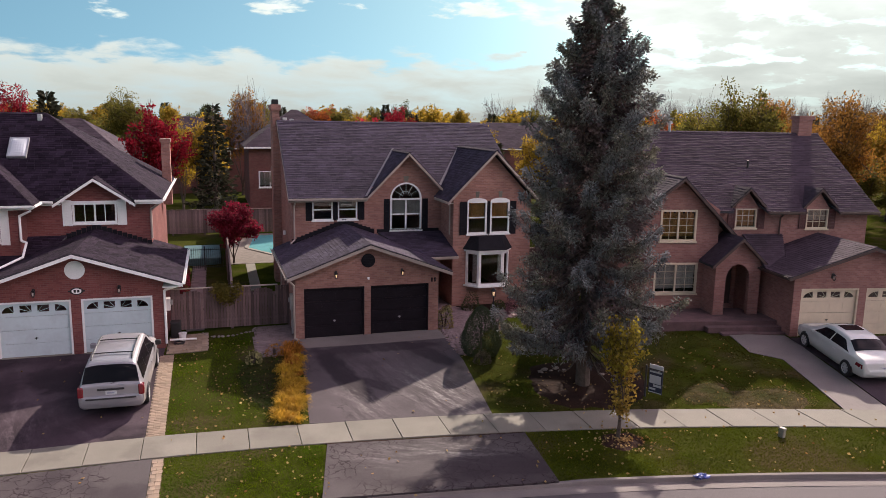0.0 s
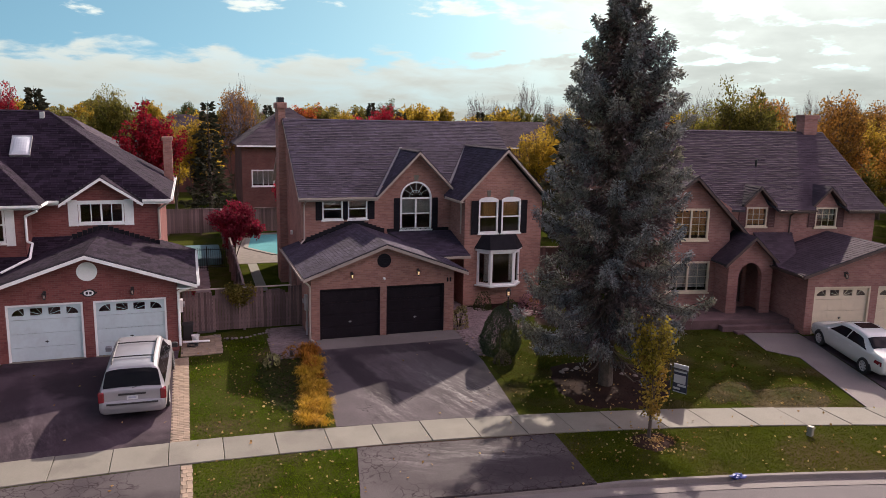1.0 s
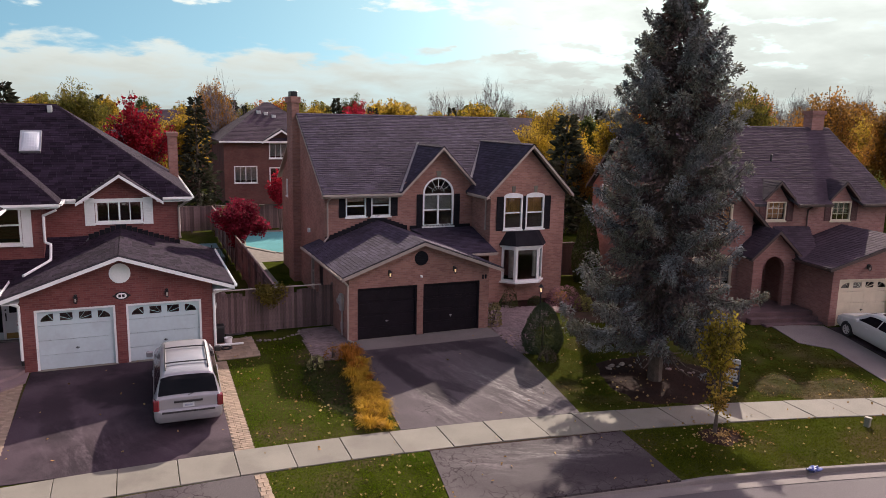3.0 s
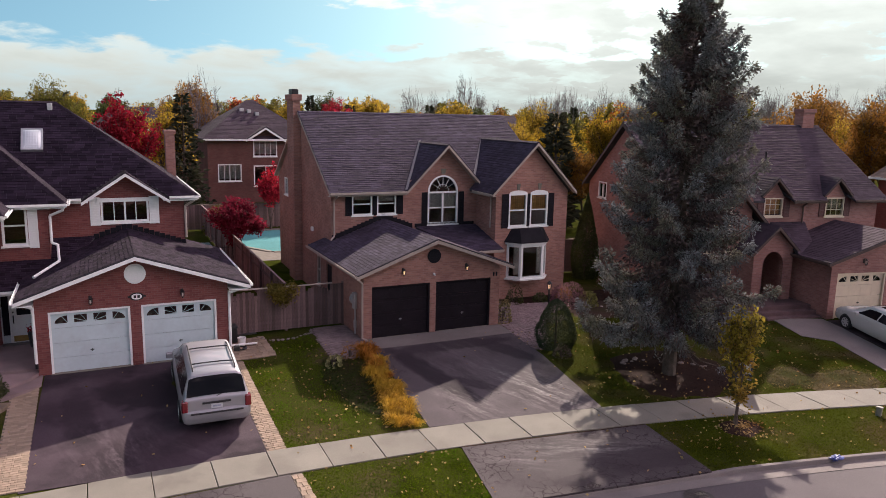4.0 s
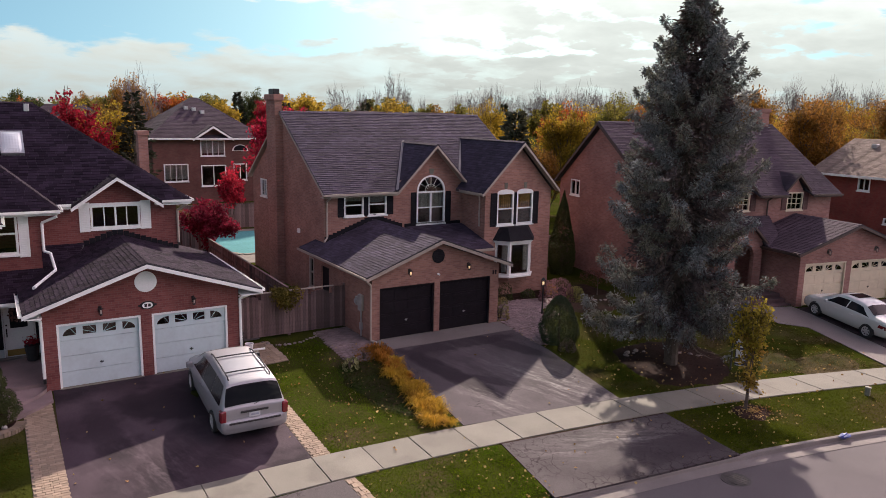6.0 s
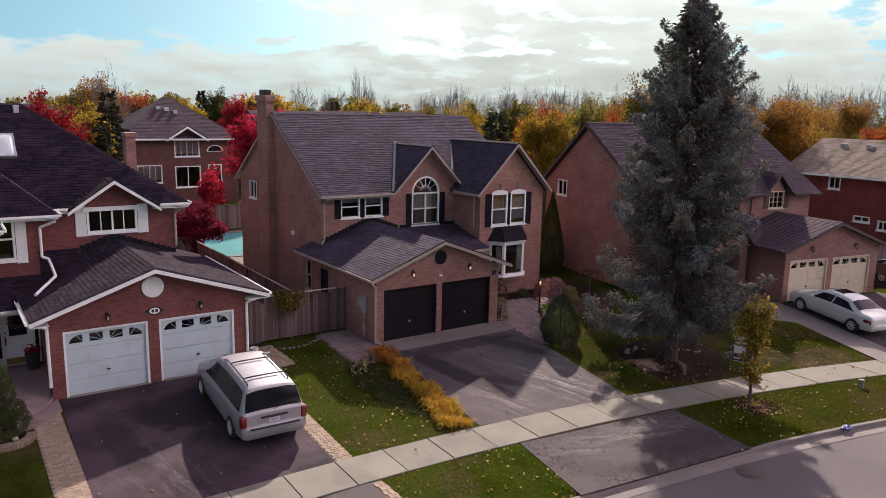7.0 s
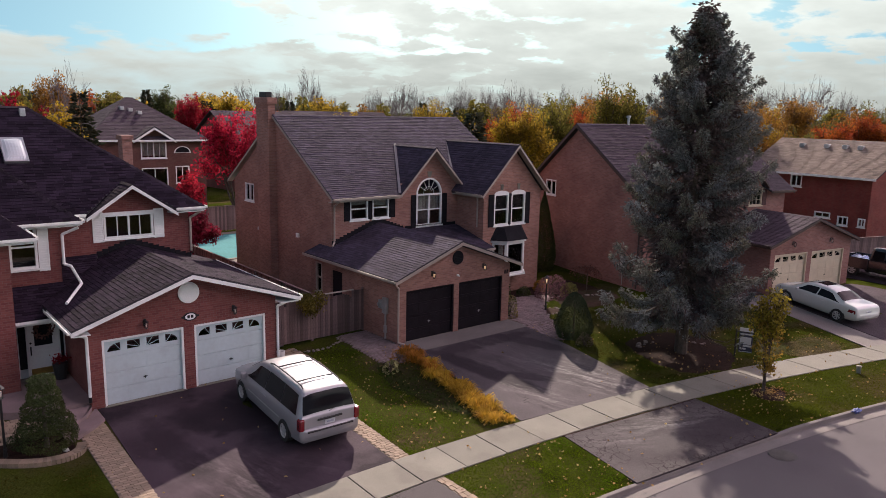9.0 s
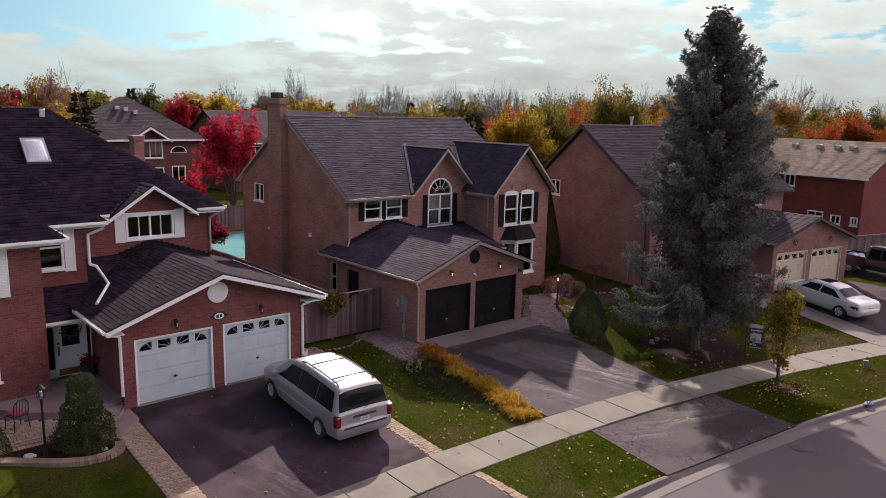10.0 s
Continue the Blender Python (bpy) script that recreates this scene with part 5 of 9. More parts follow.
window(house_w, "x", 31.5, 1, -11.45, -9.95, 0.75, 2.2, "slider", fw=0.09)
dr = new("front_door")
dr.parent = house_w
part("door_leaf", Geo().box(-8.14, 32.54, 0.16, -7.22, 32.60, 2.10, 0.01), WHITE, dr, "white front door with a glazed panel")
part("door_pane", Geo().box(-7.95, 32.525, 1.20, -7.41, 32.539, 1.98), SHUTTER, dr)
part("pane_bead", Geo().box(-7.99, 32.52, 1.16, -7.95, 32.54, 2.02).box(-7.41, 32.52, 1.16, -7.37, 32.54, 2.02).box(-7.95, 32.52, 1.16, -7.41, 32.54, 1.20).box(-7.95, 32.52, 1.98, -7.41, 32.54, 2.02), WHITE, dr)
part("kick_plate", Geo().box(-8.09, 32.525, 0.20, -7.27, 32.538, 0.42), material("brass_plate", (0.35, 0.24, 0.08), 0.4, 0.8), dr)
part("door_handle", Geo().box(-8.085, 32.50, 0.90, -8.045, 32.538, 1.20, 0.008).cyl((-8.065, 32.50, 1.32), (-8.065, 32.538, 1.32), 0.03, n=10), METAL_DARK, dr)
for a, b in ((-8.46, -8.42), (-8.19, -8.145), (-7.215, -7.175), (-7.06, -7.025)):
    part("door_frame", Geo().box(a, 32.51, 0.12, b, 32.64, 2.2, 0.006), WHITE, dr)
part("door_head", Geo().box(-8.418, 32.51, 2.12, -7.062, 32.64, 2.2, 0.006), WHITE, dr)
part("door_step", Geo().box(-8.46, 32.28, 0.10, -7.03, 32.5, 0.17, 0.01), CONCRETE_G, dr)
for a, b in ((-8.418, -8.192), (-7.173, -7.062)):
    part("sidelight", Geo().box(a, 32.56, 0.45, b, 32.58, 2.118), SHUTTER, dr)
    part("sidelight_panel", Geo().box(a, 32.54, 0.12, b, 32.60, 0.448), WHITE_DOOR, dr)
wr = Geo()
lr = random.Random(5)
for k in range(150):
    a = lr.uniform(0, 2 * math.pi)
    c = Vector((-7.68 + 0.24 * math.cos(a), 32.47, 1.74 + 0.24 * math.sin(a))) + Vector((lr.gauss(0, 0.045), lr.gauss(0, 0.02), lr.gauss(0, 0.045)))
    wr.blob(c, (0.032, 0.02, 0.032), lr, 0.2, 5, 3)
wreath = part("wreath", wr, material("dried_wreath", (0.12, 0.05, 0.04), 0.9, vary=0.4, island=0.5), None, "")
tagged(wreath, "round dried-flower wreath on the white front door", "wreath")
sk = new("skylight")
sk.parent = house_w
# skylight lies in the front slope
o, ux, uy = Vector((-7.71, 36.66, 6.94)), Vector((1, 0, 0)), Vector((0, 4.40, 3.77)).normalized()
nz = ux.cross(uy)
sg = Geo()
for a0, a1, b0, b1 in ((0, 0.8, 0, 0.07), (0, 0.8, 1.2, 1.27), (0, 0.07, 0.07, 1.2), (0.73, 0.8, 0.07, 1.2)):
    beam(sg, o + ux * a0 + uy * b0, o + ux * a1 + uy * b0, uy * (b1 - b0), nz * 0.14)
part("skylight_frame", sg, METAL_GREY, sk)
dm = Geo()
N = 7
grid = [(o + ux * (0.06 + 0.68 * i / N) + uy * (0.06 + 1.15 * j / N) + nz * (0.13 + 0.10 * math.sin(math.pi * i / N) ** 0.6 * math.sin(math.pi * j / N) ** 0.6)) for j in range(N + 1) for i in range(N + 1)]
dm.add(grid, [(j * (N + 1) + i, j * (N + 1) + i + 1, (j + 1) * (N + 1) + i + 1, (j + 1) * (N + 1) + i) for j in range(N) for i in range(N)])
part("skylight_dome", dm, material("acrylic_dome", (0.50, 0.53, 0.56), 0.12, vary=0.05, spec=0.8), sk)
part("chimney", Geo().box(-1.62, 43.5, 4.0, -1.16, 44.2, 7.5).box(-1.68, 43.44, 7.5, -1.1, 44.26, 7.7, 0.02), BRICK_TAN, house_w)
part("roof_vent", Geo().box(-6.75, 38.6, 8.6, -6.55, 38.8, 8.93, 0.02), METAL_GREY, house_w)
st = Geo()
for k in range(24):       # stepped lead where the garage roof meets the wall
    x = -6.7 + 0.21 * k
    if x > -1.85:
        break
    zr = 3.90 - (abs(x + 0.105 + 4.0)) * 1.30 / 3.65
    st.box(x, 34.965, zr - 0.1, x + 0.2, 34.996, zr + 0.22)
part("step_flashing", st, SHUTTER, house_w, kind="stuff")
# front porch with two curved steps at its corner
def arc_step(cx, cy, r, a0, a1, n=14):
    return [(cx + r * math.sin(a0 + (a1 - a0) * k / n), cy - r * math.cos(a0 + (a1 - a0) * k / n)) for k in range(n + 1)]


part("porch_floor", Geo().prism([(-7.03, 32.5), (-8.58, 32.5), (-8.58, 31.48), (-12.0, 31.48), (-12.0, 31.0), (-10.6, 30.7), (-9.69, 30.12), (-8.94, 29.62), (-8.4, 29.38), (-7.85, 29.27), (-7.03, 29.31)], "z", -0.5, 0.12), PAVER_G, house_w, "dull rose brick-paved porch floor")
part("porch_step", Geo().prism(arc_step(-9.2, 29.9, 2.22, 0.45, 1.33) + [(-7.0, 29.3), (-7.86, 29.26), (-8.4, 29.36)], "z", -0.5, 0.02), PAVER_G, house_w, "curved brick-paved step")
part("porch_step", Geo().prism(arc_step(-9.2, 29.9, 2.80, 0.34, 0.90) + [(-7.0, 29.2), (-7.4, 28.5), (-8.22, 27.9)], "z", -0.5, -0.075), PAVER_G, house_w, "curved brick-paved step")


# ---- the house beyond the spruce: rose brick, cream garage doors ----
rng = random.Random(27)
house_e = thing("house", (24.7, 23.95, 0.0, 0, 0, -11.0), "two-storey rose brick house with dormers, arched porch and cream garage doors", "house", "houses along the street")
E = 5.1
g = Geo()
wall(g, "x", -1.9, 5.9, -0.4, E, 3.87, 4.12, [(-0.83, 0.22, 4.18, 5.1), (2.75, 3.86, 4.15, 5.1), (-1.7, -0.75, 0.5, 2.6)])
wall(g, "y", 3.55, 12.95, -0.4, E, -5.75, -5.5, [(10.95, 11.95, 4.3, 5.22)])
wall(g, "x", -5.75, -1.9, -0.4, E, 3.3, 3.55, [(-4.75, -3.0, 3.63, 5.1), (-4.9, -2.8, 1.15, 2.62)])
wall(g, "y", 3.55, 3.87, -0.4, E, -1.9, -2.15)
wall(g, "y", 4.12, 12.95, -0.4, E, 5.9, 5.65)
wall(g, "x", -5.75, 5.9, -0.4, E, 13.2, 12.95)
g.prism([(3.87, E), (8.95, 8.4), (13.2, E)], "x", -5.75, -5.5)
g.prism([(3.87, E), (8.95, 8.4), (13.2, E)], "x", 5.65, 5.9)
g.prism([(-5.75, E), (-3.85, 6.4), (-1.9, E)], "y", 3.3, 3.55)
for c in (-0.3, 3.3):
    g.prism([(c - 0.62, E), (c, 5.95), (c + 0.62, E)], "y", 3.87, 4.12)
part("wall", g, BRICK_ROSE, house_e)
g = Geo()
wall(g, "x", 0.0, 6.75, -0.4, 2.66, 0.0, 0.25, [(0.36, 3.03, -0.4, 2.1), (3.38, 6.2, -0.4, 2.1)])
g.prism([(0.0, 2.66), (3.5, 3.86), (6.75, 2.66)], "y", 0.0, 0.25)
wall(g, "y", 0.25, 3.87, -0.4, 2.66, 0.0, 0.25)
wall(g, "y", 0.25, 6.0, -0.4, 2.66, 6.75, 6.5)
part("garage_wall", g, BRICK_ROSE, house_e)
for a, b in ((0.36, 3.03), (3.38, 6.2)):
    garage_door(house_e, a, b, -0.02, 2.1, 0.03, CREAM, CREAM, label="cream panelled overhead garage door with fan lights")
coach_lamp(house_e, 1.7, 0.0, 2.65), coach_lamp(house_e, 4.85, 0.0, 2.65)
# porch with its arch
g = Geo()
ax0, ax1, top = -2.0, -0.85, 2.05
arc2 = [(-1.425 + 0.575 * math.cos(math.pi * k / 12), top + 0.72 * math.sin(math.pi * k / 12)) for k in range(13)]
g.prism([(-2.5, 0.4), (-2.5, 3.0), (-1.42, 3.85), (-0.35, 3.0), (-0.35, 0.4), (ax1, 0.4)] + arc2 + [(ax0, 0.4)], "y", 2.1, 2.35)
wall(g, "y", 2.35, 3.87, 0.0, 3.0, -2.5, -2.28)
wall(g, "y", 2.35, 3.87, 0.0, 3.0, -0.35, -0.57)
part("porch_wall", g, BRICK_ROSE, house_e)
part("front_door", Geo().box(-1.7, 3.95, 0.5, -0.75, 4.0, 2.6, 0.01), BROWN_TRIM, house_e)
pg = Geo().box(-5.4, 1.0, -0.4, 0.0, 3.3, 0.42, 0.02).box(-3.4, 0.62, -0.4, 0.0, 1.0, 0.24, 0.02).box(-2.9, 0.26, -0.4, 0.0, 0.62, 0.07, 0.02)
part("porch_steps", pg, material("dark_porch_brick", (0.105, 0.060, 0.062), 0.9, vary=0.25, scale=2.0, fine=40), house_e, "brick-paved porch with two broad steps")
roof(house_e, [((-6.05, 3.45, 5.02), (-1.15, 3.45, 5.02), (-0.3, 5.12, 6.12), (-6.05, 5.12, 6.12)),
               ((0.55, 3.45, 5.02), (2.45, 3.45, 5.02), (3.3, 5.12, 6.12), (-0.3, 5.12, 6.12)),
               ((4.15, 3.45, 5.02), (6.2, 3.45, 5.02), (6.2, 5.12, 6.12), (3.3, 5.12, 6.12)),
               ((-6.05, 5.12, 6.12), (6.2, 5.12, 6.12), (6.2, 8.95, 8.64), (-6.05, 8.95, 8.64)),
               ((6.2, 13.55, 5.02), (-6.05, 13.55, 5.02), (-6.05, 8.95, 8.64), (6.2, 8.95, 8.64)),
               ((-6.1, 3.5, 4.9), (-6.1, 2.95, 4.9), (-3.85, 2.95, 6.62), (-3.85, 6.5, 6.62)),
               ((-0.95, 2.95, 3.75), (-0.95, 6.5, 3.75), (-3.85, 6.5, 6.62), (-3.85, 2.95, 6.62)),
               ((-2.75, 3.9, 2.75), (-2.75, 1.85, 2.75), (-1.42, 1.85, 4.02), (-1.42, 3.9, 4.02)),
               ((-0.1, 1.85, 2.75), (-0.1, 3.9, 2.75), (-1.42, 3.9, 4.02), (-1.42, 1.85, 4.02))]
     + [pl for c in (-0.3, 3.3) for pl in (((c - 0.85, 5.6, 5.25), (c - 0.85, 3.62, 5.25), (c, 3.62, 6.12), (c, 5.6, 6.12)), ((c + 0.85, 3.62, 5.25), (c + 0.85, 5.6, 5.25), (c, 5.6, 6.12), (c, 3.62, 6.12)))], rng, SHINGLE_B)
roof(house_e, [((-0.4, 4.0, 2.66), (-0.4, -0.3, 2.66), (3.4, -0.3, 3.96), (3.4, 4.0, 3.96)),
               ((7.2, -0.3, 2.62), (7.2, 6.3, 2.62), (3.4, 6.3, 3.96), (3.4, -0.3, 3.96)),
               ((-0.4, 1.6, 2.66), (0.6, 1.6, 2.66), (1.6, 3.87, 3.9), (-0.4, 3.87, 3.9))], rng, SHINGLE_B)
cap = Geo()
ridge_cap(cap, (-6.05, 8.95, 8.64), (6.2, 8.95, 8.64)), ridge_cap(cap, (3.4, -0.3, 3.96), (3.4, 3.9, 3.96)), ridge_cap(cap, (-3.85, 2.95, 6.62), (-3.85, 5.8, 6.62))
part("ridge_cap", cap, SHINGLE_B, house_e, kind="stuff")
for c in (-0.3, 3.3):
    rake(house_e, [(c - 0.87, 3.60, 5.25), (c, 3.60, 6.12), (c + 0.87, 3.60, 5.25)], BROWN_TRIM, 0.22, drop=0.11)
rake(house_e, [(-6.1, 2.93, 4.9), (-3.85, 2.93, 6.62), (-0.93, 2.93, 3.73)], BROWN_TRIM, 0.35)
rake(house_e, [(-2.77, 1.83, 2.75), (-1.42, 1.83, 4.02), (-0.08, 1.83, 2.75)], BROWN_TRIM, 0.25)
rake(house_e, [(-0.42, -0.32, 2.66), (3.4, -0.32, 3.96), (7.22, -0.32, 2.62)], BROWN_TRIM, 0.3, drop=0.12)
for x in (-6.07, 6.19):
    for a, b in (((3.43, 5.02), (8.95, 8.64)), ((13.57, 5.02), (8.95, 8.64))):
        part("fascia", beam(Geo(), (x, a[0], a[1] - 0.05), (x, b[0], b[1] - 0.05), (0.03, 0, 0), (0, 0, -0.17)), BROWN_TRIM, house_e)
gutter(house_e, (0.55, 3.45, 5.02), (2.45, 3.45, 5.02), (0, -1, 0), BROWN_TRIM), gutter(house_e, (4.15, 3.45, 5.02), (6.2, 3.45, 5.02), (0, -1, 0), BROWN_TRIM), gutter(house_e, (-0.4, -0.3, 2.66), (-0.4, 3.6, 2.66), (-1, 0, 0), BROWN_TRIM)
downpipe(house_e, [(1.4, 3.5, 4.9), (1.4, 3.8, 4.7), (1.4, 3.8, 3.4)], BROWN_TRIM), downpipe(house_e, [(-5.85, 3.4, 4.9), (-5.82, 3.6, 4.6), (-5.82, 3.6, 0.1)], BROWN_TRIM)
window(house_e, "x", 3.87, 1, -0.83, 0.22, 4.18, 5.1, "grid", mat=CREAM, curtain=BLIND_WARM, drop=0.95)
window(house_e, "x", 3.87, 1, 2.75, 3.86, 4.15, 5.1, "grid", mat=CREAM, curtain=CURTAIN, drop=0.6)
for c in (-0.3, 3.3):
    for s in (-1, 1):
        shutter(house_e, "x", 3.87, 1, c + s * 0.75 - 0.17, c + s * 0.75 + 0.17, 4.15, 5.1, SHUTTER_RED)
window(house_e, "x", 3.3, 1, -4.75, -3.0, 3.63, 5.1, "twin_grid", mat=CREAM, fw=0.09, curtain=BLIND_WARM, drop=0.9)
window(house_e, "x", 3.3, 1, -4.9, -2.8, 1.15, 2.62, "twin_grid", mat=CREAM, fw=0.09, curtain=CURTAIN, drop=0.9)
window(house_e, "y", -5.75, 1, 10.95, 11.95, 4.3, 5.22, "slider", curtain=CURTAIN, drop=0.8)
part("chimney", Geo().box(4.95, 8.7, 7.5, 5.7, 9.4, 9.35).box(4.88, 8.63, 9.35, 5.77, 9.47, 9.55, 0.02), BRICK_ROSE, house_e)
part("roof_vent", Geo().cyl((-2.2, 8.9, 8.4), (-2.2, 8.9, 9.0), 0.07).cyl((-2.2, 8.9, 9.0), (-2.2, 8.9, 9.15), 0.13), METAL_GREY, house_e)
part("vent_pipe", Geo().cyl((0.9, 6.3, 6.7), (0.9, 6.3, 7.25), 0.05), METAL_DARK, house_e)
mt = Geo().box(-5.86, 4.55, 1.1, -5.755, 4.85, 1.7, 0.01).tube([(-5.8, 4.7, 1.1), (-5.8, 4.7, 0.1)], 0.025)
part("electric_meter", mt, METAL_GREY, house_e, "grey metal electric meter box with conduit")


# ---- houses further off ----
def plain_house(m, w, d, eave, ridge, hip, wallmat, roofmat, label, windows=(), gables=(), chimney=None, vents=(), tab=0.5, row=0.22, frame=None):
    """A detached house with a gabled or hipped roof; windows as (x0, x1, z0, z1, style) in its front wall."""
    h = thing("house", m, label, "house", "houses behind the gardens")
    rg = random.Random(int(w * 100 + d))
    g = Geo()
    wall(g, "x", 0, w, -0.5, eave, 0, 0.25, [q[:4] for q in windows])
    wall(g, "y", 0.25, d, -0.5, eave, 0, 0.25), wall(g, "y", 0.25, d, -0.5, eave, w, w - 0.25), wall(g, "x", 0.25, w - 0.25, -0.5, eave, d, d - 0.25)
    if not hip:
        for x in (0, w - 0.25):
            g.prism([(0, eave), (d / 2, ridge - 0.2), (d, eave)], "x", x, x + 0.25)
    for c, hw, zt in gables:
        g.prism([(c - hw, eave), (c, zt), (c + hw, eave)], "y", 0.0, 0.25)
    part("wall", g, wallmat, h)
    o, e = 0.45, eave - 0.05
    pl = [((-o, -o, e), (w + o, -o, e), (w - hip + (o if not hip else 0), d / 2, ridge), (hip - (o if not hip else 0), d / 2, ridge)),
          ((w + o, d + o, e), (-o, d + o, e), (hip - (o if not hip else 0), d / 2, ridge), (w - hip + (o if not hip else 0), d / 2, ridge))]
    if hip:
        pl += [((w + o, -o, e), (w + o, d + o, e), (w - hip, d / 2, ridge), (w - hip, d / 2, ridge)), ((-o, d + o, e), (-o, -o, e), (hip, d / 2, ridge), (hip, d / 2, ridge))]
    for c, hw, zt in gables:
        k = hw + 0.35
        zt2 = zt + 0.25
        pl += [((c - k, d * 0.4, e), (c - k, -o - 0.05, e), (c, -o - 0.05, zt2), (c, d * 0.4, zt2)), ((c + k, -o - 0.05, e), (c + k, d * 0.4, e), (c, d * 0.4, zt2), (c, -o - 0.05, zt2))]
        for s in (-1, 1):
            part("fascia", beam(Geo(), (c + s * k, -o - 0.08, e - 0.1), (c, -o - 0.08, zt2 - 0.1), (0, 0.03, 0), (0, 0, -0.2)), frame or WHITE, h)
    roof(h, pl, rg, roofmat, tab=tab, row=row)
    part("gutter", beam(Geo(), (-o, -o - 0.1, e - 0.16), (w + o, -o - 0.1, e - 0.16), (0, 0.1, 0), (0, 0, 0.15)), frame or WHITE, h)
    for q in windows:
        window(h, "x", 0, 1, q[0], q[1], q[2], q[3], q[4], mat=frame or WHITE, fw=0.1, curtain=CURTAIN if len(q) > 5 else None, drop=0.9)
    if chimney:
        x, y, zt = chimney
        part("chimney", Geo().box(x, y, 0, x + 1.0, y + 0.7, zt).box(x - 0.06, y - 0.06, zt, x + 1.06, y + 0.76, zt + 0.2, 0.02), wallmat, h)
    for x, y in vents:
        z = e + (ridge - e) * (y + o) / (d / 2 + o)
        part("roof_vent", Geo().box(x - 0.2, y - 0.2, z - 0.1, x + 0.2, y + 0.2, z + 0.22, 0.03), METAL_GREY, h)
    return h


far_house = plain_house((4.6, 74.4, 0), 10.2, 11.0, 6.2, 9.9, 4.8, BRICK_BROWN, SHINGLE_B, "dark red brick house with a hipped roof beyond the garden fence",
            [(4.25, 6.55, 4.45, 6.0, "slider2", 1), (0.9, 3.1, 2.1, 3.75, "slider2", 1), (4.25, 6.6, 1.6, 3.6, "slider"), (7.3, 8.6, 2.1, 3.7, "slider")], [(5.4, 1.55, 7.1)], None,
            [(4.6, 3.6), (5.3, 3.2), (3.9, 3.8)])
half = Geo().prism([(0.78 * math.cos(math.pi * k / 14), 0.62 * math.sin(math.pi * k / 14)) for k in range(15)], "y", -0.03, 0.02)
glass = Geo().prism([(0.66 * math.cos(math.pi * k / 14), 0.05 + 0.5 * math.sin(math.pi * k / 14)) for k in range(15)], "y", -0.05, -0.032)
for ob in (part("half_round_frame", half, WHITE, far_house), part("half_round_pane", glass, SHUTTER, far_house)):
    ob.location = (8.0, -0.01, 4.9)
plain_house((45.6, 36.3, 0, 0, 0, -95.9), 9.6, 9.0, 5.15, 7.6, 0, BRICK_DARK, SHINGLE_T, "dark red brick house with a tan shingle roof and roof vents",
            [(3.4, 4.35, 4.0, 4.95, "slider"), (5.6, 6.85, 1.85, 2.3, "slider"), (7.4, 8.2, 1.45, 2.15, "slider"), (8.9, 9.45, 1.5, 2.15, "slider")], (), None, [(2.1, 3.4), (4.15, 3.4), (5.6, 3.4), (6.8, 3.4), (8.9, 3.4)], tab=0.31, row=0.16)
plain_house((21.5, 82.0, 0, 0, 0, 4), 13, 11, 5.4, 8.8, 0, BRICK_BROWN, SHINGLE_B, "brick house behind the back gardens", [(2, 3.6, 3.6, 5.0, "slider"), (6, 7.6, 3.6, 5.0, "slider")], [(6.8, 1.8, 7.0)])
plain_house((-22, 76, 0, 0, 0, -4), 15, 11, 5.2, 8.6, 4.5, BRICK_BROWN, SHINGLE_B, "brick house with a brown hipped roof behind the trees", [(2, 3.6, 3.4, 4.9, "slider"), (9, 10.6, 3.4, 4.9, "slider")], ())
plain_house((-6, 92, 0, 0, 0, 3), 12, 10, 5.4, 9.0, 4.0, BRICK_BROWN, SHINGLE_B, "brick house with a grey hipped roof among the trees", [(2, 3.4, 3.6, 5.0, "slider"), (8, 9.4, 3.6, 5.0, "slider")], [(6, 1.6, 7.0)])
plain_house((36, 95, 0, 0, 0, -8), 15, 11, 5.4, 8.9, 0, BRICK_BROWN, SHINGLE_B, "brick house beyond the gardens", [(2, 3.6, 3.6, 5.0, "slider"), (9, 10.6, 3.6, 5.0, "slider")])
# across the street, behind the eye: unseen houses added for the windows to reflect
for x, w in ((-30, 15), (-9, 14), (11, 15), (32, 14)):
    plain_house((x + w, -11.0, -0.4, 0, 0, 180), w, 11, 5.4, 8.8, 4.0, BRICK_ROSE if x < 0 else BRICK_TAN, SHINGLE, "added two-storey brick house across the street, unseen, for windows to reflect",
                [(2, 4, 3.6, 5.0, "slider2", 1), (w - 4.5, w - 2.5, 3.6, 5.0, "slider2", 1), (2, 4.2, 0.8, 2.3, "slider2", 1), (w - 5, w - 2.4, 0.0, 2.1, "slider")], [(w / 2, 1.8, 7.2)])


# ---- vehicles ----
TINT = material("tinted_vehicle_glass", (0.008, 0.007, 0.009), rough=0.12, vary=0.2, fine=0, spec=0.12)
TYRE = material("tyre_rubber", (0.018, 0.018, 0.019), rough=0.85, vary=0.2)
RIM = material("alloy_rim", (0.50, 0.50, 0.50), rough=0.35, metal=0.35, vary=0.05)
TRIM = material("black_plastic_trim", (0.02, 0.02, 0.022), rough=0.55, vary=0.15)
TAIL = material("red_tail_lamp", (0.17, 0.009, 0.016), rough=0.2, vary=0.15, spec=0.8)
LAMP_CLEAR = material("clear_lamp", (0.6, 0.6, 0.6), rough=0.1, vary=0.1, spec=0.8)
PLATE = material("plate_white", (0.50, 0.51, 0.54), rough=0.4, vary=0.05)
PLATE_BAR = material("plate_blue_bar", (0.30, 0.32, 0.40), rough=0.5)
SILVER = material("silver_paint", (0.29, 0.285, 0.305), rough=0.42, metal=0.35, vary=0.03, fine=0, coat=0.6)
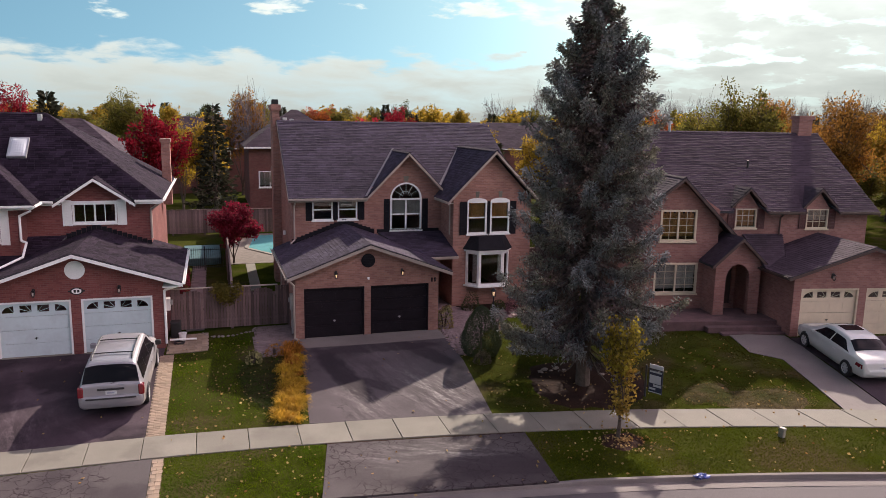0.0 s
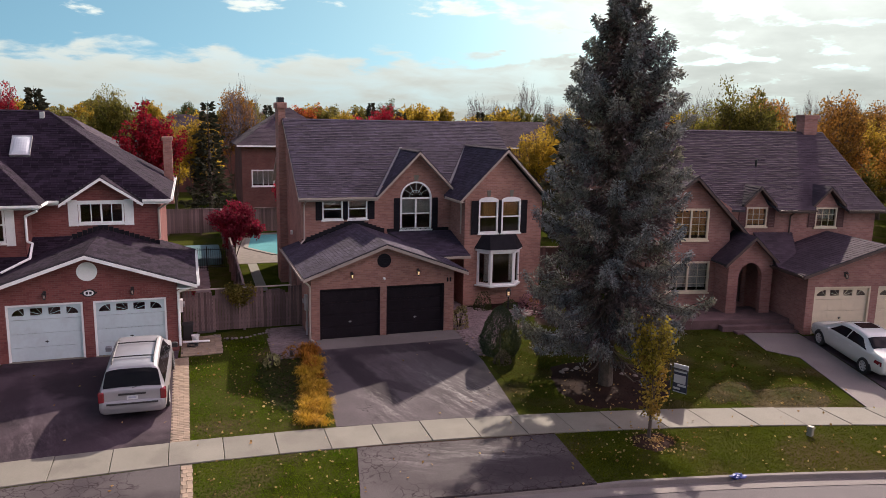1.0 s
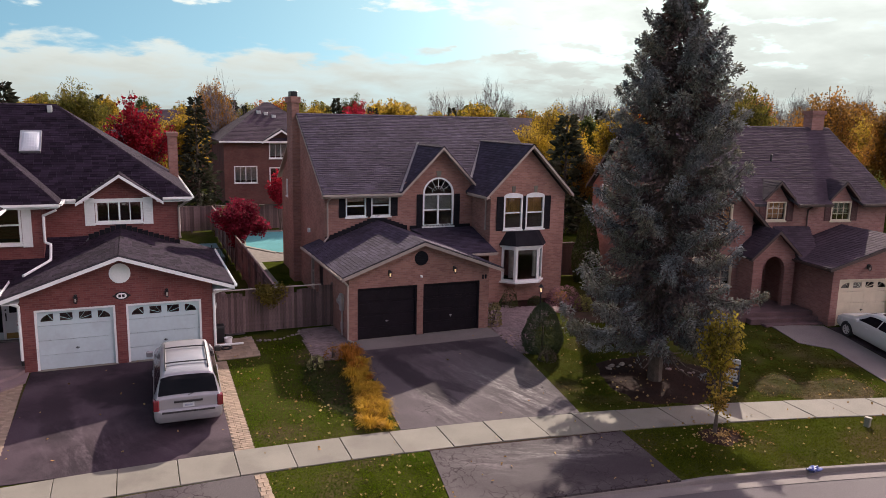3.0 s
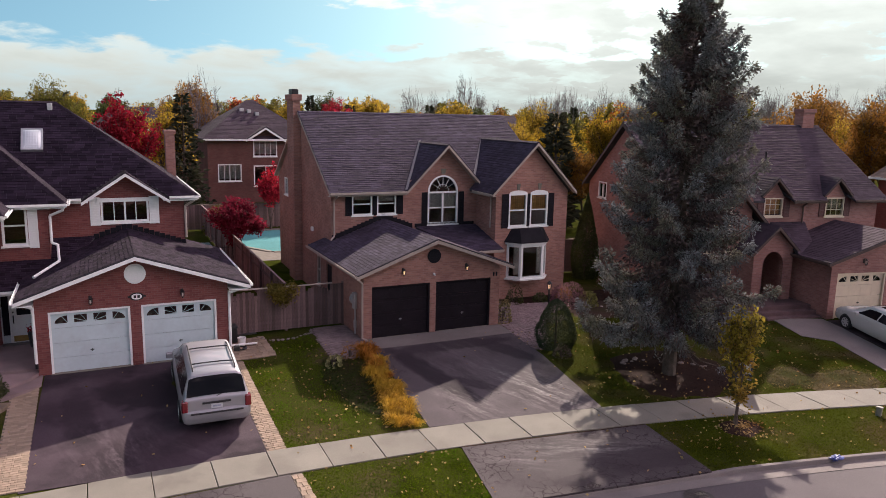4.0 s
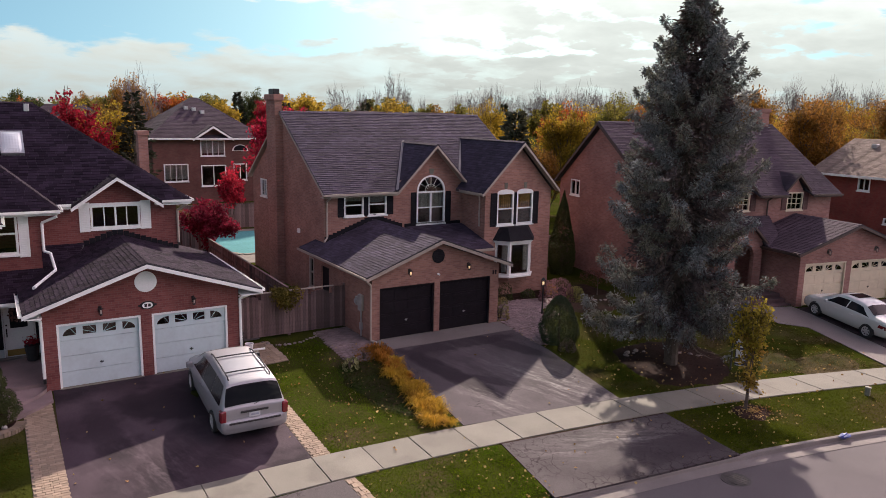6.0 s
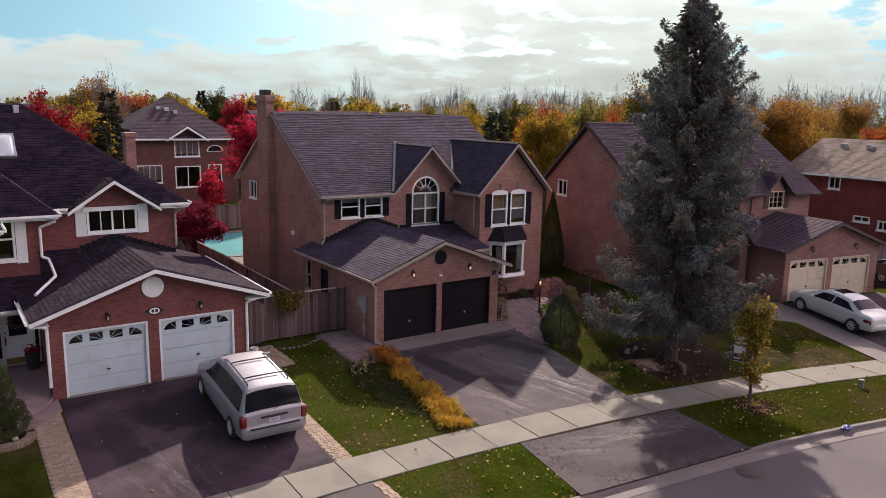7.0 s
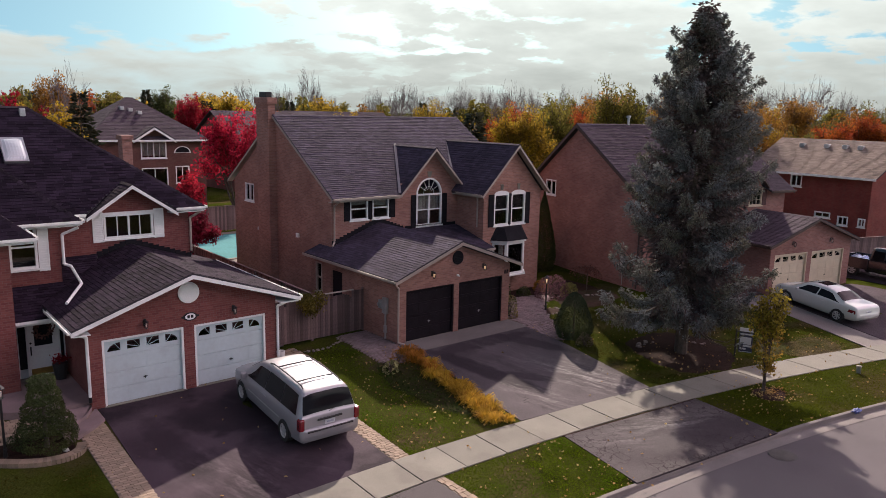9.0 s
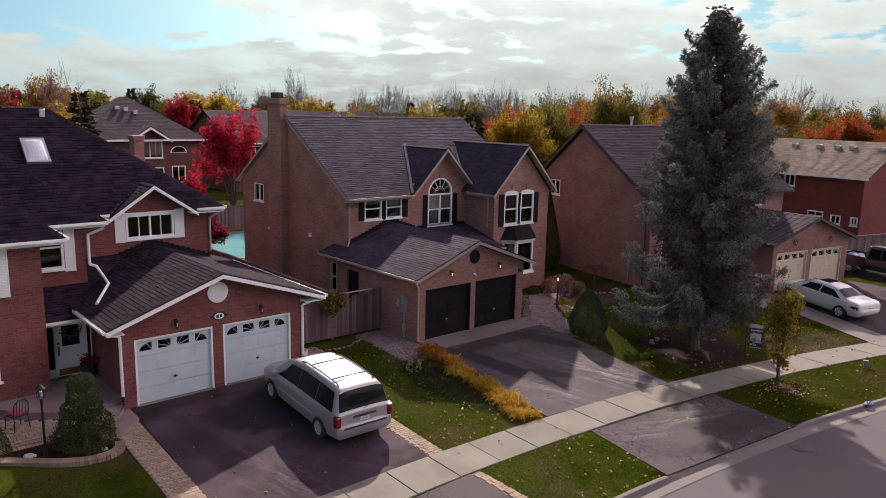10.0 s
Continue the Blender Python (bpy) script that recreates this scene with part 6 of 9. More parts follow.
WHITE_CAR = material("white_car_paint", (0.50, 0.52, 0.50), rough=0.25, vary=0.02, fine=0, coat=0.6)
BLACK_CAR = material("black_car_paint", (0.012, 0.012, 0.016), rough=0.2, vary=0.1, fine=0, coat=0.6)


class Hull:
    """A car body lofted over stations (x, underside, belt, top, half width, half width of the roof)."""

    def __init__(self, stations):
        self.s = stations

    def slope(self, i, c):
        """A tangent that never overshoots."""
        s = self.s
        if i == 0 or i == len(s) - 1:
            return 0.0
        a = (s[i][c] - s[i - 1][c]) / (s[i][0] - s[i - 1][0])
        b = (s[i + 1][c] - s[i][c]) / (s[i + 1][0] - s[i][0])
        return 0.0 if a * b <= 0 else 2 * a * b / (a + b)

    def at(self, x):
        s = self.s
        for i in range(len(s) - 1):
            if s[i][0] <= x <= s[i + 1][0]:
                h = s[i + 1][0] - s[i][0]
                t = (x - s[i][0]) / h
                out = [x]
                for c in range(1, 6):
                    p, q, m, n = s[i][c], s[i + 1][c], self.slope(i, c) * h, self.slope(i + 1, c) * h
                    out.append(p + m * t + (3 * (q - p) - 2 * m - n) * t * t + (2 * (p - q) + m + n) * t ** 3)
                return out
        return list(s[0] if x < s[0][0] else s[-1])

    def ring(self, x):
        _, zb, belt, top, w, wr = self.at(x)
        mid = zb + (belt - zb) * 0.45
        r = min(0.09, (top - belt) * 0.45)
        return [(0, zb), (w * 0.86, zb), (w * 0.97, zb + 0.07), (w, mid), (w * 0.985, belt - 0.06), (w * 0.955, belt),
                (wr + r * 0.35, top - r), (wr - r * 0.15, top - r * 0.35), (wr - r * 1.1, top - 0.01), (wr * 0.5, top + 0.012), (0, top + 0.016)]

    def side(self, x, t, out=0.0):
        """A point on the flank between belt (0) and roof edge (1)."""
        r = self.ring(x)
        a, b = r[5], r[6]
        return (x, a[0] + (b[0] - a[0]) * t + out, a[1] + (b[1] - a[1]) * t + out * 0.3)

    def low(self, z, x, out=0.0):
        """A point on the flank below the belt, at height z."""
        r = self.ring(x)
        for a, b in zip(r[1:6], r[2:7]):
            if a[1] <= z <= b[1]:
                t = (z - a[1]) / (b[1] - a[1])
                return (x, a[0] + (b[0] - a[0]) * t + out, z)
        return (x, r[3][0] + out, z)

    def roof(self, x, y):
        """Height of the upper surface."""
        r = self.ring(x)
        for p, q in zip(r[6:10], r[7:11]):
            if q[0] <= abs(y) <= p[0]:
                return p[1] + (q[1] - p[1]) * (p[0] - abs(y)) / max(1e-6, p[0] - q[0])
        return r[10][1]

    def body(self):
        g = Geo()
        stops = [a[0] + (b[0] - a[0]) * k / 4 for a, b in zip(self.s, self.s[1:]) for k in range(4)] + [self.s[-1][0]]
        rings = [[(x, y, z) for y, z in self.ring(x)] for x in stops]
        full = [[*r, *[(p[0], -p[1], p[2]) for p in reversed(r[1:-1])]] for r in rings]
        n = len(full[0])
        v = [p for r in full for p in r]
        f = [(i * n + j, (i + 1) * n + j, (i + 1) * n + (j + 1) % n, i * n + (j + 1) % n) for i in range(len(full) - 1) for j in range(n)]
        f += [tuple(range(n)), tuple(reversed(range((len(full) - 1) * n, len(full) * n)))]
        return g.add(v, f)


def side_window(h, x0a, x0b, x1a, x1b, t0, t1, sgn, out=0.008, n=6):
    """A flank window: its bottom edge runs x0a..x1a at t0, its top edge x0b..x1b at t1."""
    g = Geo()
    v = []
    for i in range(n + 1):
        for j in range(4):
            t = t0 + (t1 - t0) * j / 3
            k = (t - t0) / (t1 - t0)
            xa, xb = x0a + (x0b - x0a) * k, x1a + (x1b - x1a) * k
            x = xa + (xb - xa) * i / n
            p = h.side(x, t, out)
            v.append((p[0], sgn * p[1], p[2]))
    f = [(i * 4 + j, (i + 1) * 4 + j, (i + 1) * 4 + j + 1, i * 4 + j + 1) for i in range(n) for j in range(3)]
    return g.add(v, f)


def top_panel(h, xa, xb, inset, out=0.014, n=8, m=6):
    """A screen across the car between two stations, over its upper surface."""
    g = Geo()
    v = []
    for i in range(m + 1):
        x = xa + (xb - xa) * i / m
        r = h.ring(x)
        e = max(0.05, r[6][0] - inset)
        for j in range(n + 1):
            y = -e + 2 * e * j / n
            ay = abs(y)
            z = r[10][1]
            for p, q in zip(r[6:10], r[7:11]):
                if q[0] <= ay <= p[0]:
                    tt = (p[0] - ay) / max(1e-6, p[0] - q[0])
                    z = p[1] + (q[1] - p[1]) * tt
            v.append((x + (-out if xb > xa and xa < 1.5 else out), y, z + out))
    f = [(i * (n + 1) + j, (i + 1) * (n + 1) + j, (i + 1) * (n + 1) + j + 1, i * (n + 1) + j + 1) for i in range(m) for j in range(n)]
    return g.add(v, f)


def wheel(parent, x, y, r, sgn, spokes=7):
    w = new("wheel")
    w.parent = parent
    g = Geo()
    prof = [(-0.11, r * 0.62), (-0.11, r * 0.93), (-0.08, r), (0.08, r), (0.105, r * 0.94), (0.105, r * 0.66), (0.06, r * 0.62)]
    n = 28
    v = [(x + c * math.cos(2 * math.pi * k / n), y + sgn * d, r + c * math.sin(2 * math.pi * k / n)) for d, c in prof for k in range(n)]
    f = [(i * n + k, i * n + (k + 1) % n, (i + 1) * n + (k + 1) % n, (i + 1) * n + k) for i in range(len(prof) - 1) for k in range(n)]
    smooth(part("tyre", g.add(v, f), TYRE, w))
    g = Geo()
    g.cyl((x, y - sgn * 0.02, r), (x, y + sgn * 0.06, r), r * 0.6, n=24)
    dark = part("brake_disc", g, TRIM, w)
    g = Geo()
    for k in range(24):
        a, b = 2 * math.pi * k / 24, 2 * math.pi * (k + 1) / 24
        pa = [(x + c * math.cos(a), y + sgn * d, r + c * math.sin(a)) for d, c in ((0.09, r * 0.67), (0.1, r * 0.62), (0.05, r * 0.56))]
        pb = [(x + c * math.cos(b), y + sgn * d, r + c * math.sin(b)) for d, c in ((0.09, r * 0.67), (0.1, r * 0.62), (0.05, r * 0.56))]
        g.add(pa + pb, [(0, 3, 4, 1), (1, 4, 5, 2)])
    for k in range(spokes):
        a = 2 * math.pi * k / spokes
        d = Vector((math.cos(a), 0, math.sin(a)))
        s = Vector((-math.sin(a), 0, math.cos(a)))
        c = Vector((x, y + sgn * 0.062, r))
        beam(g, c + d * r * 0.1 - s * 0.035, c + d * r * 0.6 - s * 0.022, s * 0.055, Vector((0, sgn * 0.03, 0)))
    g.cyl((x, y + sgn * 0.03, r), (x, y + sgn * 0.098, r), r * 0.15, n=12)
    part("rim", g, RIM, w)
    return w


def arch(parent, x, y, r, sgn):
    # flat dark plate on the closed flank: the wheel well's shade as colour
    g = Geo()
    n = 20
    pts = [(x + r * math.cos(math.pi * k / n), r * 0.86 + r * math.sin(math.pi * k / n) * 0.96) for k in range(n + 1)] + [(x - r, 0.24), (x + r, 0.24)]
    pts = pts[:n + 1] + [(x - r * 0.99, 0.26), (x + r * 0.99, 0.26)]
    g.prism(pts, "y", y - sgn * 0.05, y + sgn * 0.006)
    return part("wheel_arch", g, TRIM, parent)


def finish_car(root, h, paint, label_glass, windows, screens, wheels, wr):
    b = part("body", h.body(), paint, root)
    smooth(b, 50)
    for q in windows:
        for s in (1, -1):
            part("side_window", side_window(h, *q, s), TINT, root)
    for q in screens:
        smooth(part("windscreen" if q[0] > 2 else "rear_window", top_panel(h, *q), TINT, root))
    for x in wheels:
        for s in (1, -1):
            yy = h.low(wr + 0.15, x)[1]
            arch(root, x, s * (yy - 0.01), wr + 0.06, s)
            wheel(root, x, s * (yy - 0.06), wr, s)
    return b


def minivan(m):
    van = thing("minivan", m, "silver minivan with roof rack and tinted rear windows", "car")
    h = Hull([(0.0, 0.42, 0.60, 0.66, 0.80, 0.74), (0.03, 0.34, 0.64, 0.70, 0.90, 0.84), (0.08, 0.30, 0.66, 0.72, 0.95, 0.88), (0.10, 0.29, 0.96, 1.02, 0.955, 0.88), (0.15, 0.28, 1.02, 1.09, 0.955, 0.85),
              (0.36, 0.26, 1.03, 1.60, 0.965, 0.74), (0.42, 0.25, 1.03, 1.675, 0.97, 0.71), (0.66, 0.24, 1.03, 1.725, 0.975, 0.695), (1.6, 0.22, 1.03, 1.75, 0.98, 0.69), (2.6, 0.22, 1.02, 1.735, 0.98, 0.685), (3.05, 0.22, 1.01, 1.69, 0.975, 0.68),
              (3.3, 0.22, 1.01, 1.60, 0.975, 0.68), (4.05, 0.23, 1.02, 1.14, 0.97, 0.78), (4.2, 0.24, 0.98, 1.06, 0.96, 0.78), (4.6, 0.25, 0.90, 0.98, 0.93, 0.74), (4.9, 0.27, 0.80, 0.88, 0.86, 0.66), (5.05, 0.3, 0.66, 0.72, 0.74, 0.56), (5.1, 0.36, 0.5, 0.55, 0.64, 0.5)])
    wd = [(0.40, 0.56, 1.375, 1.375, 0.05, 0.92), (1.39, 1.39, 2.45, 2.43, 0.05, 0.92), (2.47, 2.45, 3.76, 3.14, 0.05, 0.90)]
    finish_car(van, h, SILVER, "", wd, [(0.16, 0.37, 0.03), (3.36, 4.02, 0.05)], (1.02, 4.1), 0.335)
    for s in (1, -1):
        g = Geo().box(0.05, 0.80 if s > 0 else -0.972, 0.70, 0.255, 0.972 if s > 0 else -0.80, 1.03, 0.03)
        part("tail_lamp", g, TAIL, van, "red tail lamp")
        mg = Geo()
        mg.box(3.62, s * 0.98 - 0.02 * (s < 0) - (0.18 if s < 0 else 0), 1.0, 3.76, s * 0.98 + (0.18 if s > 0 else 0) + 0.02 * (s > 0), 1.17, 0.03)
        part("mirror", mg, TRIM if s < 0 else SILVER, van)
        rail = Geo()
        rail.tube([(0.60, s * 0.60, h.roof(0.6, 0.60)), (0.70, s * 0.60, h.roof(0.7, 0.60) + 0.055), (1.6, s * 0.60, h.roof(1.6, 0.60) + 0.07), (2.5, s * 0.595, h.roof(2.5, 0.6) + 0.06), (2.75, s * 0.59, h.roof(2.75, 0.59))], 0.022, 6)
        part("roof_rail", rail, TRIM, van)
        ln = Geo()
        for i in range(14):
            x0, x1 = 1.35 + 0.16 * i, 1.35 + 0.16 * (i + 1)
            a, b = h.low(0.62, x0, 0.008), h.low(0.62, x1, 0.008)
            ln.add([(a[0], s * a[1], 0.60), (b[0], s * b[1], 0.60), (b[0], s * b[1], 0.645), (a[0], s * a[1], 0.645)], [(0, 1, 2, 3)])
        part("side_moulding", ln, LAMP_CLEAR, van)
        for x in (2.36, 2.62):
            p = h.low(0.88, x, 0.01)
            part("door_handle", Geo().box(x - 0.09, s * p[1] - 0.015, 0.87, x + 0.09, s * p[1] + 0.015, 0.905, 0.008), SILVER, van)
        hl = [h.low(z, x, 0.01) for x, z in ((4.55, 0.70), (4.95, 0.62), (4.92, 0.74), (4.55, 0.84))]
        part("head_lamp", Geo().add([(p[0], s * p[1], p[2]) for p in hl] + [(p[0], s * (p[1] - 0.08), p[2]) for p in hl], [(0, 1, 2, 3), (4, 5, 6, 7), (0, 4, 5, 1), (2, 6, 7, 3)]), LAMP_CLEAR, van)
    for x in (0.98, 2.2):
        part("cross_bar", Geo().tube([(x, -0.6, h.roof(x, 0.6) + 0.065), (x, -0.3, h.roof(x, 0.3) + 0.055), (x, 0.3, h.roof(x, 0.3) + 0.055), (x, 0.6, h.roof(x, 0.6) + 0.065)], 0.022, 6), TRIM, van)
    part("bumper_step", Geo().box(-0.02, -0.74, 0.625, 0.12, 0.74, 0.672, 0.012), TRIM, van)
    part("plate_trim", Geo().box(0.055, -0.40, 0.90, 0.09, 0.40, 0.955, 0.012), TRIM, van)
    pl = part("number_plate", Geo().box(0.062, -0.16, 0.745, 0.08, 0.16, 0.875), PLATE, van)
    part("plate_bars", Geo().box(0.055, -0.11, 0.79, 0.0605, 0.11, 0.84), PLATE_BAR, pl)
    part("wiper", Geo().tube([(0.13, 0.0, 1.09), (0.2, -0.35, 1.2)], 0.01, 5), TRIM, van)
    return van


minivan(pose(-2.22, 23.22, ground_z(-2.1, 23.22) + 0.02, 0, -math.degrees(math.atan(0.48 / 7.3)), 88.2))


def sedan(m):
    car = thing("sedan", m, "white four-door sedan with sunroof parked before cream garage doors", "car")
    h = Hull([(0.0, 0.42, 0.58, 0.63, 0.72, 0.62), (0.04, 0.36, 0.66, 0.72, 0.82, 0.72), (0.10, 0.32, 0.86, 0.91, 0.86, 0.76), (0.22, 0.28, 0.93, 1.0, 0.885, 0.78), (0.7, 0.24, 0.95, 1.055, 0.91, 0.76), (0.85, 0.23, 0.95, 1.08, 0.915, 0.72),
              (1.45, 0.21, 0.95, 1.36, 0.925, 0.60), (1.8, 0.2, 0.95, 1.44, 0.93, 0.59), (2.4, 0.2, 0.95, 1.47, 0.93, 0.59), (2.85, 0.2, 0.95, 1.43, 0.925, 0.59), (3.05, 0.2, 0.95, 1.37, 0.925, 0.60), (3.68, 0.21, 0.94, 1.03, 0.92, 0.74), (3.8, 0.21, 0.91, 0.98, 0.915, 0.74),
              (4.3, 0.22, 0.82, 0.90, 0.88, 0.70), (4.65, 0.25, 0.72, 0.79, 0.80, 0.62), (4.8, 0.28, 0.6, 0.66, 0.70, 0.54), (4.86, 0.34, 0.5, 0.54, 0.6, 0.46)])
    finish_car(car, h, WHITE_CAR, "", [(1.0, 1.55, 2.22, 2.2, 0.12, 0.88), (2.28, 2.26, 3.42, 2.95, 0.12, 0.88)], [(0.9, 1.43, 0.03), (3.1, 3.66, 0.04)], (0.98, 3.86), 0.33)
    part("sunroof", Geo().box(2.1, -0.38, 1.475, 2.65, 0.38, 1.492, 0.01), TINT, car)
    for s in (1, -1):
        pts = [h.low(z, x, 0.01) for x, z in ((0.11, 0.66), (0.50, 0.70), (0.44, 0.83), (0.13, 0.83))]
        g = Geo().add([(p[0], s * p[1], p[2]) for p in pts] + [(p[0], s * (p[1] - 0.10), p[2]) for p in pts] + [(0.045, s * 0.50, 0.67), (0.075, s * 0.50, 0.82)],
                      [(0, 1, 2, 3), (4, 5, 6, 7), (0, 4, 5, 1), (1, 5, 6, 2), (2, 6, 7, 3), (0, 3, 9, 8)])
        part("tail_lamp", g, TAIL, car, "red tail lamp")
        part("mirror", Geo().box(3.22, s * 0.98 - 0.09, 0.93, 3.34, s * 0.98 + 0.09, 1.06, 0.03), WHITE_CAR, car)
        for x in (1.85, 2.75):
            p = h.low(0.80, x, 0.01)
            part("door_handle", Geo().box(x - 0.1, s * p[1] - 0.012, 0.79, x + 0.1, s * p[1] + 0.012, 0.82, 0.006), RIM, car)
        hl = [h.low(z, x, 0.01) for x, z in ((4.2, 0.64), (4.62, 0.54), (4.6, 0.66), (4.2, 0.76))]
        part("head_lamp", Geo().add([(p[0], s * p[1], p[2]) for p in hl] + [(p[0], s * (p[1] - 0.08), p[2]) for p in hl], [(0, 1, 2, 3), (4, 5, 6, 7), (0, 4, 5, 1), (2, 6, 7, 3)]), LAMP_CLEAR, car)
    pl = part("number_plate", Geo().box(0.03, -0.16, 0.66, 0.062, 0.16, 0.78), PLATE, car)
    part("plate_bars", Geo().box(0.024, -0.11, 0.70, 0.0285, 0.11, 0.75), PLATE_BAR, pl)
    return car


sedan(pose(24.36, 18.85, ground_z(24.36, 18.85) + 0.02, 0, -4.6, 76.0) @ Matrix.Diagonal((1, 1, 0.95, 1)))


def pickup(m):
    car = thing("pickup_truck", m, "black pickup truck with goods in its open bed", "car")
    h = Hull([(1.95, 0.45, 1.05, 1.15, 0.95, 0.86), (2.0, 0.4, 1.1, 1.75, 0.97, 0.72), (2.2, 0.38, 1.1, 1.86, 0.97, 0.71), (3.3, 0.38, 1.1, 1.86, 0.97, 0.71), (3.6, 0.38, 1.1, 1.76, 0.97, 0.71), (4.2, 0.38, 1.08, 1.2, 0.96, 0.80), (5.2, 0.4, 0.98, 1.1, 0.93, 0.78), (5.5, 0.45, 0.8, 0.9, 0.86, 0.7)])
    finish_car(car, h, BLACK_CAR, "", [(2.1, 2.15, 2.8, 2.8, 0.1, 0.85), (2.88, 2.88, 3.9, 3.5, 0.1, 0.85)], [(3.62, 4.15, 0.04)], (1.0, 4.6), 0.38)
    g = Geo()
    g.box(0.0, -0.97, 0.5, 1.94, -0.87, 1.12, 0.02).box(0.0, 0.87, 0.5, 1.94, 0.97, 1.12, 0.02).box(0.0, -0.87, 0.5, 0.08, 0.87, 1.12, 0.02).box(0.08, -0.87, 0.5, 1.94, 0.87, 0.66)
    part("cargo_bed", g, BLACK_CAR, car)
    part("bumper", Geo().box(-0.12, -0.9, 0.48, -0.01, 0.9, 0.66, 0.02), METAL_GREY, car)
    part("side_step", Geo().box(2.1, 0.95, 0.36, 3.9, 1.05, 0.41, 0.01), METAL_GREY, car)
    part("side_step", Geo().box(2.1, -1.05, 0.36, 3.9, -0.95, 0.41, 0.01), METAL_GREY, car)
    lr = random.Random(3)
    goods = Geo()
    for k in range(7):
        goods.blob((lr.uniform(0.4, 1.6), lr.uniform(-0.6, 0.6), 0.9), (0.25, 0.22, 0.2), lr, 0.2)
    load = part("sacks", goods, material("pale_blue_sack", (0.30, 0.36, 0.55), 0.7, vary=0.4, island=0.6), car)
    return car


# ---- plants ----
def leaf_material(name, col, hue, island=0.5, trans=0.45, objrand=0.15):
    return material(name, col, rough=0.75, vary=0.3, scale=1.3, fine=0, hue=hue, island=island, spec=0.1, trans=trans, objrand=objrand)


L_RED = leaf_material("crimson_leaves", (0.33, 0.018, 0.03), (0.22, 0.012, 0.025))
L_ORANGE = leaf_material("orange_leaves", (0.36, 0.11, 0.02), (0.28, 0.05, 0.02))
L_YELLOW = leaf_material("yellow_leaves", (0.40, 0.27, 0.025), (0.30, 0.20, 0.03))
L_OLIVE = leaf_material("olive_leaves", (0.13, 0.125, 0.025), (0.18, 0.15, 0.03))
L_GREEN = leaf_material("green_leaves", (0.055, 0.075, 0.022), (0.09, 0.10, 0.03))
L_PURPLE = leaf_material("wine_red_leaves", (0.21, 0.018, 0.038), (0.15, 0.015, 0.03))
L_RUST = leaf_material("rust_leaves", (0.28, 0.13, 0.024), (0.20, 0.11, 0.026))
L_GOLD = leaf_material("golden_strap_leaves", (0.52, 0.33, 0.035), (0.42, 0.23, 0.035), island=0.45)
L_PINK = leaf_material("dusky_pink_leaves", (0.20, 0.098, 0.115), (0.15, 0.075, 0.085))
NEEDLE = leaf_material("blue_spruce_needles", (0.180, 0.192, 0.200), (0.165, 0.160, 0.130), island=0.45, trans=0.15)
# browner and darker: shade inside the crown is put into this colour
NEEDLE_IN = leaf_material("shaded_inner_needles", (0.115, 0.086, 0.090), (0.13, 0.092, 0.078), island=0.4, trans=0.08)
NEEDLE_GREEN = leaf_material("dark_conifer_needles", (0.045, 0.052, 0.034), (0.065, 0.062, 0.035), island=0.5, trans=0.1)
CEDAR = leaf_material("clipped_cedar_sprays", (0.052, 0.070, 0.026), (0.070, 0.078, 0.026), island=0.5, trans=0.15)
TWIG = material("grey_twigs", (0.16, 0.13, 0.125), rough=0.95, vary=0.25)


def leaf(geo, c, size, rg, aspect=0.7, flat=0.0):
    """One folded leaf: two triangles either side of its midrib, turned at random."""
    d = Vector((rg.gauss(0, 1), rg.gauss(0, 1), rg.gauss(0, 1) * (1 - flat)))
    if d.length < 1e-3:
        d = Vector((1, 0, 0))
    d.normalize()
    s = d.cross(Vector((rg.gauss(0, 1), rg.gauss(0, 1), rg.gauss(0, 1))))
    if s.length < 1e-3:
        s = d.orthogonal()
    s.normalize()
    n = d.cross(s)
    c = Vector(c)
    k = len(geo.v)
    geo.v += [tuple(c - d * size * 0.5), tuple(c + s * size * aspect * 0.5 + n * size * 0.12), tuple(c + d * size * 0.5), tuple(c - s * size * aspect * 0.5 + n * size * 0.12)]
    geo.f += [(k, k + 1, k + 2), (k, k + 2, k + 3)]


def grow(geo, tips, p, d, length, r, level, rg, spread, up, kids):
    """A limb and its branches; the ends are gathered in tips."""
    n = 3
    for i in range(n):
        d = (d + Vector((rg.gauss(0, 0.14), rg.gauss(0, 0.14), rg.gauss(0, 0.08) + up))).normalized()
        q = p + d * (length / n)
        geo.cyl(p, q, r * (1 - 0.25 * i / n), r * (1 - 0.25 * (i + 1) / n), 6 if level > 1 else (4 if level == 1 else 3), caps=False)
        p = q
        if level > 0 and i >= 1:
            for _ in range(kids if i == n - 1 else max(1, kids - 1)):
                a = rg.uniform(0, 2 * math.pi)
                s = d.orthogonal().normalized()
                w = d.cross(s)
                nd = (d + (s * math.cos(a) + w * math.sin(a)) * spread * rg.uniform(0.7, 1.3)).normalized()
                grow(geo, tips, p, nd, length * rg.uniform(0.55, 0.78), r * 0.52, level - 1, rg, spread, up, kids)
        if level <= 1:
            tips.append((p.copy(), length))


